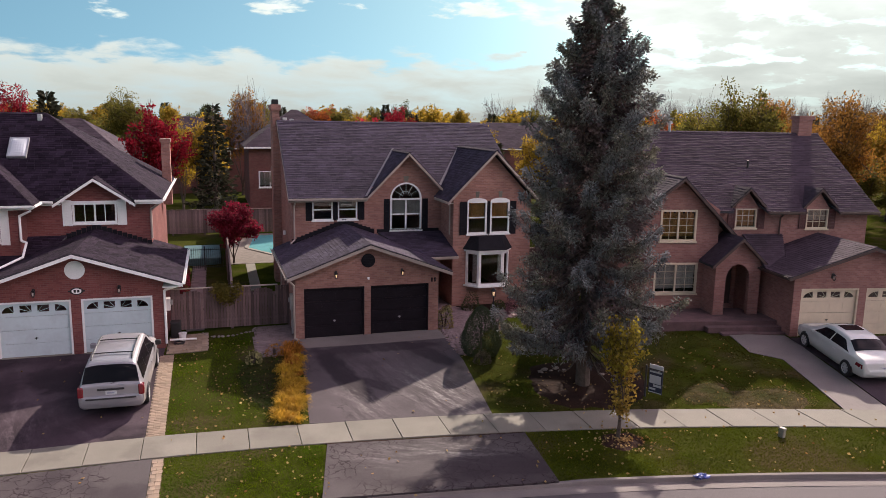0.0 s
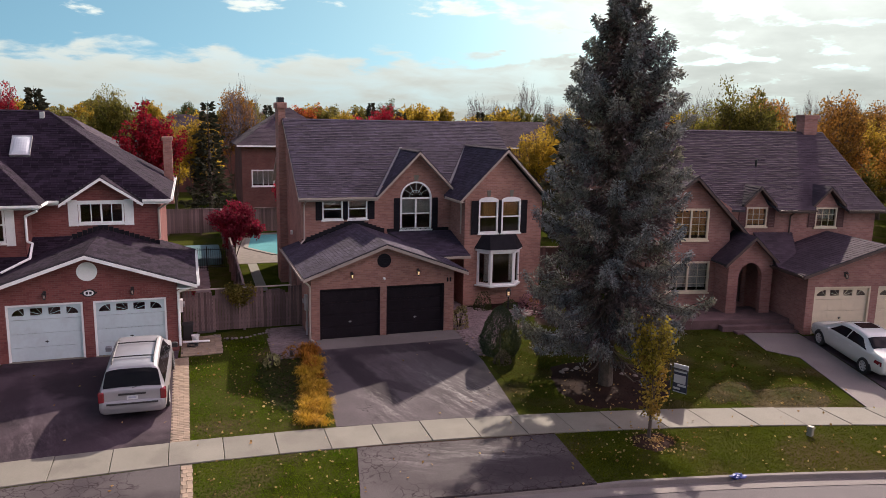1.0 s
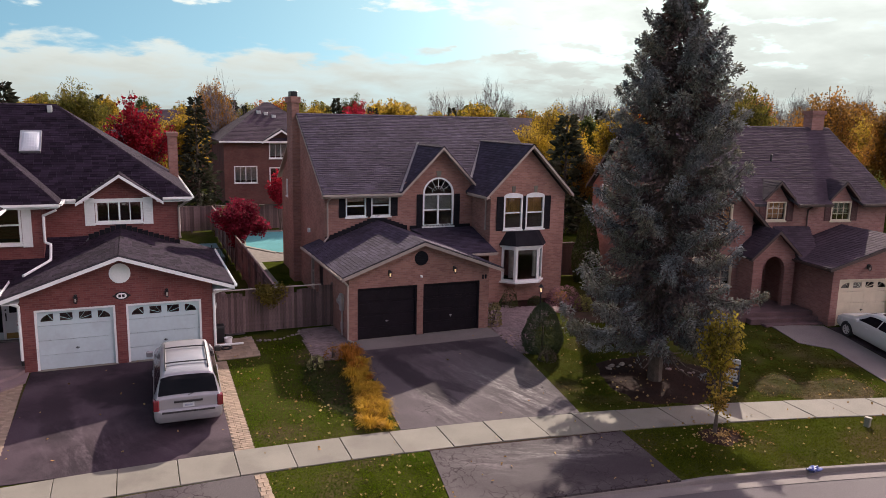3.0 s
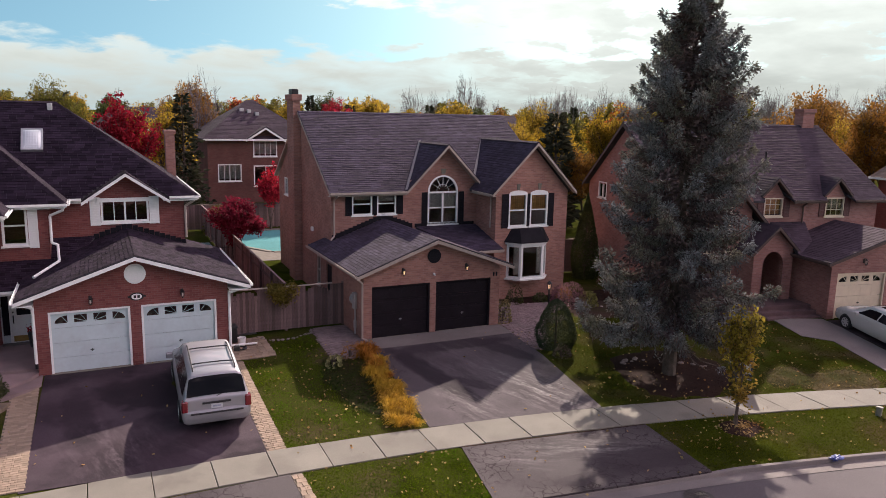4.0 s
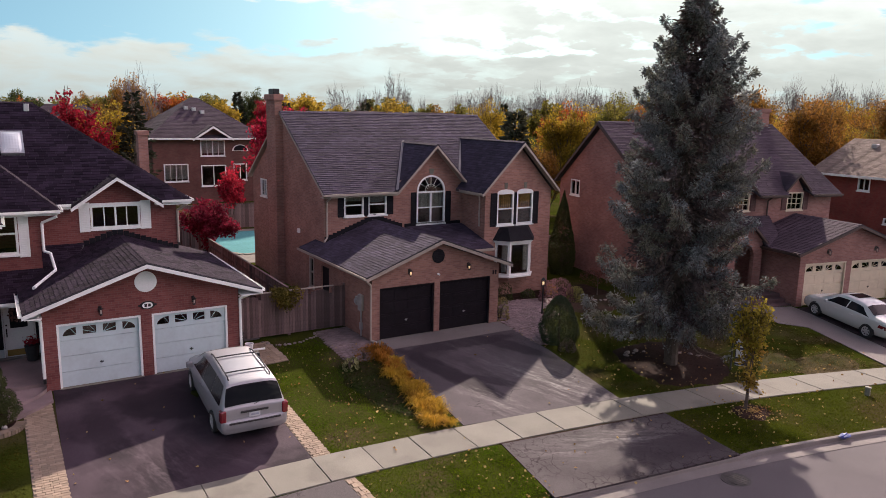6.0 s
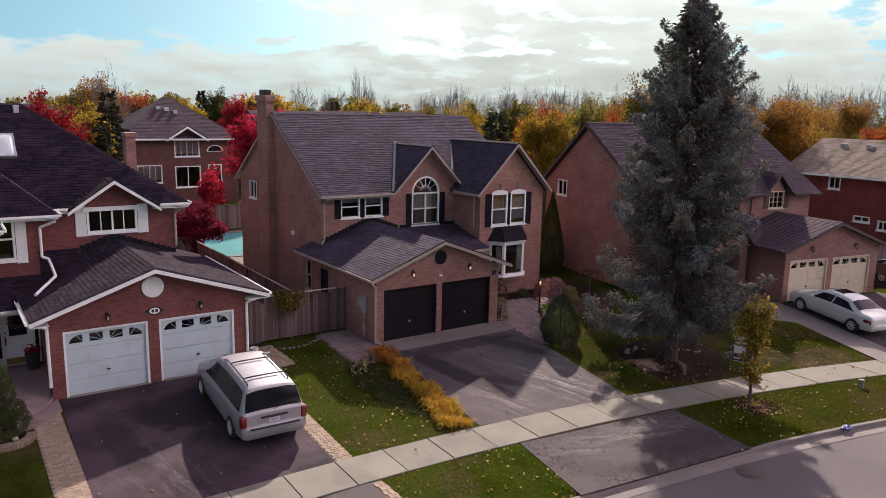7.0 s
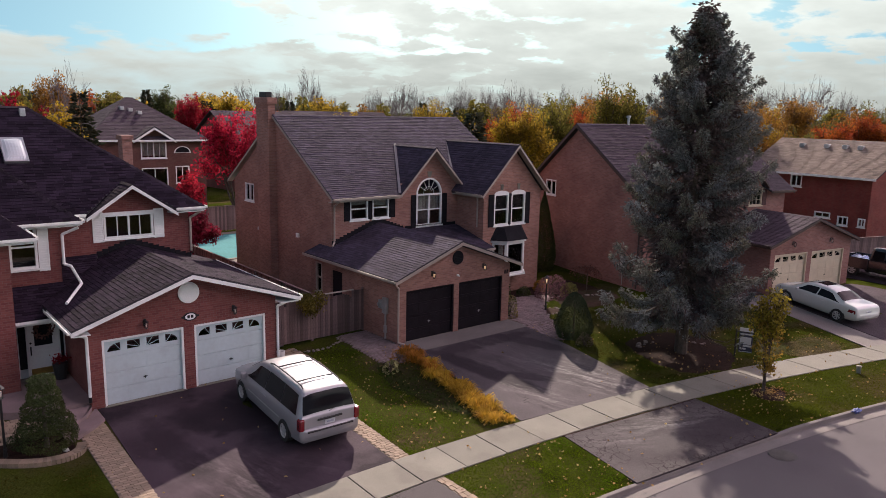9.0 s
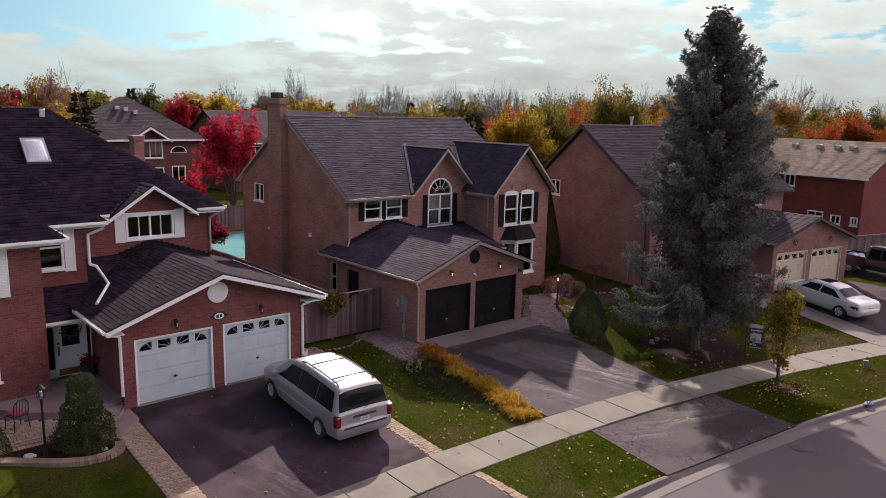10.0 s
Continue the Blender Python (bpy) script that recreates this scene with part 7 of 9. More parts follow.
def tree_meshes(height, crown, trunk_h, leaf_size, count, seed, levels=3, spread=0.8, kids=3, bark=None, up=0.05, thin=1.0):
    rg = random.Random(seed)
    w, tips = Geo(), []
    base_r = 0.018 * height + 0.05
    w.cyl((0, 0, -0.2), (0.03, 0, trunk_h), base_r * 1.25 * thin, base_r * 0.9 * thin, 9)
    p = Vector((0.03, 0, trunk_h))
    reach = (height - trunk_h)
    for k in range(4):
        a = 2 * math.pi * k / 4 + rg.uniform(-0.4, 0.4)
        d = Vector((math.cos(a) * crown / reach * 1.1, math.sin(a) * crown / reach * 1.1, 1)).normalized()
        grow(w, tips, p, d, reach * rg.uniform(0.42, 0.52), base_r * 0.55 * thin, levels - 1, rg, spread, up, kids)
    grow(w, tips, p, Vector((0, 0, 1)), reach * 0.5, base_r * 0.65 * thin, levels - 1, rg, spread, up, kids)
    top = max(t[0].z for t in tips)
    out = max(math.hypot(t[0].x, t[0].y) for t in tips)
    fz, fr = (height - trunk_h) / max(0.1, top - trunk_h), crown / max(0.1, out)
    w.v = [(x * (fr if z > trunk_h else 1), y * (fr if z > trunk_h else 1), trunk_h + (z - trunk_h) * fz if z > trunk_h else z) for x, y, z in w.v]
    lv = Geo()
    if count:
        per = max(1, count // len(tips))
        for t, ln in tips:
            c = Vector((t.x * fr * 0.93, t.y * fr * 0.93, trunk_h + (t.z - trunk_h) * fz * 0.94))
            rad = crown * rg.uniform(0.10, 0.19)
            for _ in range(per):        # a rounded tuft at each twig's end, fuller on top
                o = Vector((rg.gauss(0, 1), rg.gauss(0, 1), rg.gauss(0.25, 0.8))).normalized() * rad * rg.random() ** 0.4
                leaf(lv, c + Vector((o.x, o.y, o.z * 0.8)), leaf_size * rg.uniform(0.6, 1.3), rg)
    return w, lv


def tree(name, at, label, category, meshes, mat, bark=None, group=""):
    w, lv = meshes
    t = thing(name, at, label, category, group)
    part("trunk", w, bark or BARK, t, normals=False)
    if lv.v:
        part("crown", lv, mat, t, kind="stuff", normals=False)
    return t


def conifer_meshes(height, radius, seed, whorls=34, per=10, sprigs=26, size=0.26, bare=0.9, ragged=0.18, flop=0.28, inner=True, profile=None):
    """A conifer: a tapered trunk, whorls of drooping boughs, each hung with needle sprays."""
    rg = random.Random(seed)
    w, lv, inner_dark = Geo(), Geo(), Geo()
    w.cyl((0, 0, -0.3), (0, 0, height * 0.5), 0.016 * height + 0.05, 0.009 * height + 0.02, 10)
    w.cyl((0, 0, height * 0.5), (0, 0, height * 0.99), 0.009 * height + 0.02, 0.012, 8)
    for j in range(whorls):
        t = (j + rg.uniform(-0.3, 0.3)) / whorls
        z = bare + (height - bare - 0.25) * max(0, t)
        prof = profile(t) if profile else (1 - t) ** 0.78 * (0.55 + 0.45 * min(1, t / 0.10))
        n = max(4, int(per * (0.55 + 0.45 * (1 - t))))
        for k in range(n):
            a = 2 * math.pi * (k + rg.uniform(-0.35, 0.35)) / n + j * 1.7
            L = radius * prof * rg.uniform(1 - ragged * 1.6, 1 + ragged)
            if rg.random() < 0.06:
                L *= 1.18
            L = max(0.25, L)
            d = Vector((math.cos(a), math.sin(a), 0))
            side = Vector((-d.y, d.x, 0))
            droop = flop * L * (1 - t * 1.5) * rg.uniform(0.5, 1.3)
            rise = 0.35 * L * max(0.0, t - 0.35)
            pts = []
            for i in range(6):
                s = i / 5
                pts.append(Vector((0, 0, z)) + d * (L * s) + Vector((0, 0, rise * s * 1.6 - droop * math.sin(s * 2.2) + 0.16 * L * s * s * s)))
            w.tube(pts, 0.014 + 0.012 * L, 4, 0.006)
            m = max(6, int(sprigs * (0.35 + 0.65 * L / radius)))
            for q in range(m):
                s = rg.uniform(0.12, 1.0) ** 0.75
                i = min(4, int(s * 5))
                f = s * 5 - i
                c = pts[i].lerp(pts[i + 1], f)
                wd = 0.32 * L * (1 - s * 0.75) + 0.10
                off = rg.uniform(-1, 1)
                c = c + side * off * wd + Vector((0, 0, -abs(off) * wd * 0.25 + rg.uniform(-0.10, 0.06)))
                tip = (d * rg.uniform(0.5, 1.1) + side * off * 0.9 + Vector((0, 0, rg.uniform(-0.35, 0.45)))).normalized()
                ln = size * rg.uniform(0.7, 1.35)
                hang = Vector((0, 0, -1)) + Vector((rg.gauss(0, 0.3), rg.gauss(0, 0.3), 0))
                geo = inner_dark if (s < 0.45 and inner) else lv
                x = tip.cross(hang).normalized() * ln * 0.24
                y = tip.cross(x).normalized() * ln * 0.24
                b = len(geo.v)
                e = c + tip * ln
                mpt = c + tip * ln * 0.45
                # a bottle-brush spray: two crossed kites
                geo.v += [tuple(c), tuple(mpt + x), tuple(e), tuple(mpt - x), tuple(mpt + y), tuple(mpt - y)]
                geo.f += [(b, b + 1, b + 2, b + 3), (b, b + 4, b + 2, b + 5)]
    return w, lv, inner_dark


def conifer(name, at, label, meshes, mat=None, matin=None):
    w, lv, inner_dark = meshes
    t = thing(name, at, label, "tree")
    part("trunk", w, BARK, t, normals=False)
    part("crown", lv, mat or NEEDLE, t, kind="stuff", normals=False)
    if inner_dark.v:
        part("inner_crown", inner_dark, matin or NEEDLE_IN, t, kind="stuff", normals=False)
    return t


SPR = (13.65, 21.95)


def spruce_outline(t):
    """An aged spruce: nearly columnar, closing late to its top."""
    pts = ((0, 1.0), (0.12, 1.02), (0.27, 1.0), (0.45, 0.95), (0.58, 0.86), (0.70, 0.70), (0.80, 0.55), (0.87, 0.39), (0.92, 0.25), (0.96, 0.13), (1.0, 0.03))
    for (a, p), (b, q) in zip(pts, pts[1:]):
        if a <= t <= b:
            return p + (q - p) * (t - a) / (b - a)
    return pts[0][1] if t < 0 else 0.03


def old_spruce(height, radius, seed, bare=1.3):
    """A heavy spruce: drooping boughs with upturned ends, each a fan of side twigs hung with needle brushes."""
    rg = random.Random(seed)
    w, lv, inner_dark, tips = Geo(), Geo(), Geo(), Geo()
    w.cyl((0, 0, -0.3), (0, 0, height * 0.5), 0.27, 0.15, 10)
    w.cyl((0, 0, height * 0.5), (0, 0, height), 0.15, 0.012, 8)
    UP = Vector((0, 0, 1))

    def brush(c, d, ln, geo, k=0.17):
        s = d.cross(Vector((rg.gauss(0, 1), rg.gauss(0, 1), rg.gauss(0, 1)))).normalized()
        u = d.cross(s)
        k *= ln
        b = len(geo.v)
        m, e = c + d * ln * 0.5, c + d * ln
        geo.v += [tuple(c), tuple(m + s * k), tuple(e), tuple(m - s * k), tuple(m + u * k), tuple(m - u * k)]
        geo.f += [(b, b + 1, b + 2, b + 3), (b, b + 4, b + 2, b + 5)]

    def bough(z0, a, L, t):
        d = Vector((math.cos(a), math.sin(a), 0))
        side = Vector((-d.y, d.x, 0))
        lift = 0.75 * (t - 0.38) + rg.uniform(-0.08, 0.08)
        droop = 0.36 * (1 - t) * min(1.0, 0.5 + 3 * t) * rg.uniform(0.7, 1.3)
        hook = rg.uniform(0.16, 0.34)

        def axis(s):
            return UP * (z0 + L * (lift * s - droop * math.sin(2.3 * s) + hook * s ** 4)) + d * (L * s)
        w.tube([axis(i / 4) for i in range(5)], 0.02 + 0.012 * L, 4, 0.006)
        m = max(10, int(L / 0.050))
        for q in range(m):
            s = 0.20 + 0.80 * (q + rg.random()) / m
            c = axis(s)
            sg = 1 if q % 2 else -1
            reach = 0.40 * L ** 0.5 * min(1.0, 0.35 + 1.1 * s) * max(0.48, (1.06 - s) ** 0.5) * rg.uniform(0.6, 1.15)
            td = (d * rg.uniform(0.5, 1.0) + side * sg * rg.uniform(0.6, 1.1) + UP * rg.uniform(-0.10, 0.22)).normalized()
            nb = max(3, int(reach / 0.042))
            for e in range(nb):
                f = (e + 0.6) / nb
                p = c + td * reach * f - UP * (0.45 * reach * f * f)
                if p.z < 1.25 + 0.25 * math.sin(5 * a):
                    continue
                geo = inner_dark if s < 0.36 else (tips if rg.random() < 0.20 + 0.5 * f * s else lv)
                brush(p, (td * 0.9 + Vector((rg.gauss(0, 0.35), rg.gauss(0, 0.35), rg.uniform(-0.2, 0.6)))).normalized(), rg.uniform(0.085, 0.14), geo)
                if rg.random() < 0.55:          # hanging twiglets under the fan
                    h, drop = p, rg.uniform(0.08, 0.30) * min(1.0, 0.4 + 0.4 * L) * (1.15 - t)
                    for _ in range(max(1, int(drop / 0.09))):
                        brush(h, Vector((rg.gauss(0, 0.30), rg.gauss(0, 0.30), -1)).normalized(), rg.uniform(0.085, 0.14), inner_dark if rg.random() < 0.35 else lv)
                        h = h - UP * 0.08
        for s in (0.50, 0.66, 0.80, 0.95):      # rounded bunches of shoots along the bough's outer half
            size = rg.uniform(0.20, 0.31) * min(1.0, 0.34 + 0.30 * L)
            core = axis(s) + side * rg.uniform(-1, 1) * 0.32 * min(1.0, 0.5 * L) * (1.1 - s)
            for q in range(int(22 + 240 * size)):
                o = Vector((rg.gauss(0, 1), rg.gauss(0, 1), rg.gauss(0.05, 0.8))).normalized()
                p = core + Vector((o.x, o.y, 0.8 * o.z)) * size * rg.uniform(0.35, 0.9)
                if p.z > 1.2:
                    # upward sides get the pale shoot colour too, painting in light from above
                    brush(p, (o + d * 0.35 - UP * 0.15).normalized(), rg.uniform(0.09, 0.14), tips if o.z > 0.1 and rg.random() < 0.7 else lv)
        for q in range(5):                      # the bough's own tip
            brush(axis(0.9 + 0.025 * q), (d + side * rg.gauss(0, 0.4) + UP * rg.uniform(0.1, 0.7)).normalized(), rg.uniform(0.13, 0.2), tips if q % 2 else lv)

    z, turn = bare, 0.0
    while z < height - 0.10:
        t = (z - bare) / (height - bare)
        R = radius * spruce_outline(t)
        n = 9 if t < 0.18 else 7 if t < 0.75 else 6
        turn += 1.1
        for k in range(n):
            if t < 0.85 and rg.random() < 0.07:
                continue
            a = 2 * math.pi * (k + rg.uniform(-0.3, 0.3)) / n + turn
            bough(z + rg.uniform(-0.2, 0.2), a, max(0.14, R * (rg.uniform(0.66, 0.96) if rg.random() < 0.74 else rg.uniform(0.96, 1.12))), t)
        for k in range(7):        # short growth in darker needles closes the tree's heart, its shade painted in
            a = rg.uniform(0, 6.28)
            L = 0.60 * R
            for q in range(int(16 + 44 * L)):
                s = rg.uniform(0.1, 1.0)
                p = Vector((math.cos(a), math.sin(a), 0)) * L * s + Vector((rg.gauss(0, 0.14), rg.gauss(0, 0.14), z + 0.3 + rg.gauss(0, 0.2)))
                brush(p, Vector((math.cos(a) + rg.gauss(0, 0.5), math.sin(a) + rg.gauss(0, 0.5), rg.gauss(-0.4, 0.4))).normalized(), 0.22, inner_dark)
        z += 0.60 - 0.24 * t
    for k in range(26):
        a = rg.uniform(0, 6.28)
        brush(UP * (height - 0.02 * k), (Vector((math.cos(a), math.sin(a), 0)) * (0.25 + 0.03 * k) + UP).normalized(), 0.13, lv)
    return w, lv, inner_dark, tips


sw, slv, sdark, stips = old_spruce(13.55, 3.0, 11, 1.65)
spruce = conifer("spruce_tree", (*SPR, ground_z(*SPR)), "tall blue-grey spruce with dense drooping boughs on the front lawn", (sw, slv, sdark))
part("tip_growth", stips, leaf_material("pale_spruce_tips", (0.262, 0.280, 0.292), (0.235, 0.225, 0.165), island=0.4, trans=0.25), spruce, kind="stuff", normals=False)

YT = (12.75, 17.95)
yt = tree("young_tree", (*YT, ground_z(*YT)), "slender young street tree with thinning yellow-green leaves", "tree",
          tree_meshes(4.05, 1.0, 0.6, 0.12, 1900, 7, levels=3, spread=0.55, kids=3, up=0.08, thin=0.5), leaf_material("yellow_green_leaves", (0.32, 0.25, 0.03), (0.23, 0.18, 0.03)))


sp = Geo()
yr = random.Random(14)
clumps = [(yr.uniform(0, 6.28), yr.uniform(0.08, 0.46), z0 + yr.uniform(0, dz)) for z0, dz, n in ((0.75, 0.5, 9), (1.3, 0.7, 6), (2.0, 0.9, 15)) for _ in range(n)]
for k in range(820):
    ca, cr, cz = clumps[k % 30]
    rr, aa, zz = cr + yr.gauss(0, 0.11), ca + yr.gauss(0, 0.45), max(0.05, cz + yr.gauss(0, 0.14))
    leaf(sp, (rr * math.cos(aa), rr * math.sin(aa), zz), yr.uniform(0.08, 0.15), yr)
part("base_growth", sp, leaf_material("rusty_sprout_leaves", (0.24, 0.15, 0.03), (0.24, 0.19, 0.03)), yt, kind="stuff", normals=False)


def shrub(name, at, r, h, count, size, mat, label, seed, category="shrub", dome=0.9, stems=True, zmin=0.0):
    """A bush: stems from the ground and sprays over an uneven dome."""
    rg = random.Random(seed)
    t = thing(name, at, label, category)
    st, lv = Geo(), Geo()
    if stems:
        for k in range(9):
            a = rg.uniform(0, 6.28)
            q = Vector((math.cos(a) * r * 0.55, math.sin(a) * r * 0.55, h * 0.7))
            st.tube([Vector((0, 0, -0.05)) + Vector((math.cos(a), math.sin(a), 0)) * r * 0.08, q * 0.5 + Vector((0, 0, h * 0.12)), q], 0.02, 5, 0.006)
        part("stem", st, BARK, t)
    lumps = [(rg.uniform(0, 6.28), rg.uniform(0, 1.2), rg.uniform(-0.16, 0.16)) for _ in range(26)]
    for _ in range(count):
        a, u = rg.uniform(0, 2 * math.pi), rg.random()
        th = math.acos(1 - u * 1.12) if u < 0.89 else math.pi / 2
        k = 1.0
        for la, lt, lh in lumps:
            dd = (math.cos(a - la) * math.sin(th) * math.sin(lt) + math.cos(th) * math.cos(lt))
            k += lh * max(0, dd - 0.75) * 3
        rr = k * rg.uniform(0.72, 1.02) ** 0.6
        c = (r * rr * math.sin(th) ** dome * math.cos(a), r * rr * math.sin(th) ** dome * math.sin(a), max(0.03, h * rr * math.cos(th) * 0.97 + 0.04))
        if c[2] < zmin * h:
            continue
        leaf(lv, c, size * rg.uniform(0.6, 1.3), rg, 0.6)
    part("foliage", lv, mat, t, kind="stuff", normals=False)
    return t


def gz(x, y):
    return (x, y, ground_z(x, y))


def cone_shrub(at, r, h, count, size, mat, label, seed, name="cone_shrub", full=0.6):
    """A clipped cone with a full, rounded shoulder and a soft uneven skin."""
    rg = random.Random(seed)
    t = thing(name, at, label, "shrub")
    part("stem", Geo().cyl((0, 0, -0.1), (0, 0, h * 0.8), 0.06, 0.02, 8), BARK, t)
    g = Geo()
    for _ in range(count):
        u, a = rg.random() ** 1.35, rg.uniform(0, 6.283)
        prof = min(1.0, 0.76 + 1.2 * u) * (1 - u ** 2.0) ** full
        k = 1 + 0.16 * noise.noise((2.4 * math.cos(a), 2.4 * math.sin(a), 4.2 * u))
        q = r * prof * k * rg.uniform(0.78, 1.0) ** 0.7
        leaf(g, (q * math.cos(a), q * math.sin(a), 0.04 + h * u * (0.97 + 0.05 * k)), size * rg.uniform(0.6, 1.3), rg, 0.45)
    part("foliage", g, mat, t, kind="stuff", normals=False)
    return t


def vine(at, x0, x1, z0, z1, mat, label, seed):
    """Loose runners that climb one side of a fence, lie over its top and hang down the other."""
    rg = random.Random(seed)
    t = thing("fence_vine", at, label, "vine")
    st, lv = Geo(), Geo()
    for k in range(16):
        x, top, over = rg.uniform(x0, x1), rg.uniform(z1 - 0.22, z1), rg.uniform(0.15, 0.32)
        drop = rg.uniform(z0, z0 + 0.65 * (z1 - z0))
        run = [Vector((x + rg.gauss(0, 0.08), 0.22, z0 * 0.3)), Vector((x + rg.gauss(0, 0.1), 0.2, z1 * 0.7)), Vector((x, 0.06, top)), Vector((x + rg.gauss(0, 0.12), -over * 0.8, top - 0.12)), Vector((x + rg.gauss(0, 0.16), -over, drop))]
        st.tube(run, 0.009, 4, 0.004)
        for p, q in zip(run[1:], run[2:]):
            for _ in range(int(150 * (q - p).length) + 30):
                c = p.lerp(q, rg.random()) + Vector((rg.gauss(0, 0.08), rg.gauss(0, 0.06), rg.gauss(0, 0.07)))
                leaf(lv, c, rg.uniform(0.05, 0.11), rg, 0.75)
    part("stem", st, BARK, t)
    part("foliage", lv, mat, t, kind="stuff", normals=False)
    return t


cone_shrub(gz(11.0, 25.45), 0.84, 1.9, 15000, 0.06, leaf_material("blue_green_sprays", (0.052, 0.072, 0.040), (0.060, 0.074, 0.032), island=0.4, trans=0.05), "clipped green cone-shaped cedar bush beside the paved path", 1)

shrub("pink_shrub", gz(14.9, 30.2), 0.85, 0.95, 2200, 0.07, L_PINK, "low dusky pink shrub in the front bed", 3)
weeper = thing("weeping_tree", gz(17.5, 30.1), "small weeping tree with a thin reddish umbrella crown", "tree")
wr, wb, wl = random.Random(4), Geo(), Geo()
wb.cyl((0, 0, -0.1), (0, 0, 1.05), 0.035, 0.022, 7)
for k in range(18):
    a, r = 6.283 * k / 18 + wr.uniform(-0.15, 0.15), wr.uniform(0.55, 0.95)
    d = Vector((math.cos(a), math.sin(a), 0))
    run = [Vector((0, 0, 1.02)), d * r * 0.45 + Vector((0, 0, 1.26)), d * r * 0.85 + Vector((0, 0, 1.12)), d * r + Vector((0, 0, wr.uniform(0.55, 0.85)))]
    wb.tube(run, 0.010, 4, 0.003)
    for p, q in zip(run, run[1:]):
        for _ in range(26):
            leaf(wl, p.lerp(q, wr.random()) + Vector((wr.gauss(0, 0.05), wr.gauss(0, 0.05), wr.gauss(0, 0.05))), wr.uniform(0.04, 0.08), wr, 0.5)
part("trunk", wb, BARK, weeper), part("crown", wl, leaf_material("brown_red_leaves", (0.20, 0.07, 0.06), (0.15, 0.06, 0.045)), weeper, kind="stuff", normals=False)
shrub("yellow_shrub", gz(15.8, 29.8), 0.48, 0.75, 1100, 0.075, leaf_material("pale_yellow_green_leaves", (0.26, 0.25, 0.08), (0.20, 0.19, 0.06)), "small pale yellow-green shrub in the front bed", 5)
shrub("low_shrub", gz(12.7, 31.5), 0.45, 0.55, 800, 0.07, CEDAR, "low green shrub under the bay window", 6)
shrub("low_shrub", gz(15.6, 31.6), 0.45, 0.5, 800, 0.07, L_RUST, "low rusty shrub under the bay window", 7)
shrub("low_shrub", gz(14.1, 31.4), 0.4, 0.35, 600, 0.07, CEDAR, "low green shrub under the bay window", 8)
shrub("pale_shrub", gz(10.55, 28.9), 0.45, 1.1, 700, 0.10, leaf_material("pale_green_leaves", (0.22, 0.22, 0.10), (0.3, 0.22, 0.1)), "leafy pale shrub at the garage corner", 9)
shrub("low_shrub", gz(10.75, 24.62), 0.36, 0.5, 600, 0.06, leaf_material("dry_grey_leaves", (0.13, 0.11, 0.08), (0.1, 0.08, 0.06)), "dry grey-brown low shrub beside the clipped bush", 10)
shrub("small_plant", gz(2.3, 26.6), 0.3, 0.5, 130, 0.14, leaf_material("pale_spent_leaves", (0.30, 0.29, 0.14), (0.2, 0.2, 0.08)), "straggly pale green plant in the lawn bed", 12)
shrub("small_plant", gz(3.1, 27.2), 0.35, 0.45, 200, 0.07, L_RUST, "straggly reddish plant in the lawn bed", 13)
cone_shrub(gz(19.3, 35.0), 0.82, 4.6, 15000, 0.10, CEDAR, "tall narrow dark green cedar between two houses", 2, "column_cedar", 1.15)
vine(gz(1.6, 30.97), -0.62, 0.58, 1.1, 2.0, leaf_material("yellowing_vine_leaves", (0.13, 0.11, 0.025), (0.22, 0.15, 0.03)), "yellowing vine hanging over the wooden fence", 14)


def tiered_shrub(at, tiers, mat, label, seed):
    """A conifer clipped into soft tiers, each (height of its middle, radius, half height)."""
    rg = random.Random(seed)
    t = thing("clipped_shrub", at, label, "shrub")
    part("stem", Geo().cyl((0, 0, -0.1), (0, 0, tiers[-1][0]), 0.07, 0.03, 8), BARK, t)
    for z, r, h in tiers:
        g = Geo()
        ph = rg.uniform(0, 6.28)
        for _ in range(int(5200 * r)):
            a, u = rg.uniform(0, 6.283), rg.uniform(-1, 1)
            k = (1 + 0.07 * math.sin(3 * a + ph) + 0.05 * math.sin(7 * a + 2 * ph)) * rg.uniform(0.80, 1.0)
            c = (1 - abs(u) ** 2.6) ** 0.5
            leaf(g, (r * k * c * math.cos(a), r * k * c * math.sin(a), max(0.02, z + h * u * k)), rg.uniform(0.035, 0.075), rg, 0.5)
        part("foliage_tier", g, mat, t, kind="stuff", normals=False)
    return t


tiered_shrub(gz(-8.72, 27.42), [(0.30, 0.86, 0.34), (0.72, 0.74, 0.30), (1.12, 0.56, 0.30), (1.50, 0.44, 0.28), (1.86, 0.36, 0.26)], CEDAR, "tall tiered clipped conifer shrub in the front bed", 15)
shrub("round_shrub", gz(-11.15, 28.25), 0.85, 0.95, 5200, 0.055, CEDAR, "round green shrub in the front bed", 17)
for k in range(5):
    shrub("red_shrub", (-0.52 - 0.03 * k, 36.9 + 1.5 * k, 0), 0.32, 0.5, 500, 0.07, L_PURPLE, "small red barberry shrub along the side path", 20 + k)
shrub("round_shrub", (2.9, 56.8, 0), 1.2, 1.8, 1600, 0.12, L_OLIVE, "olive shrub against the back fence", 31)

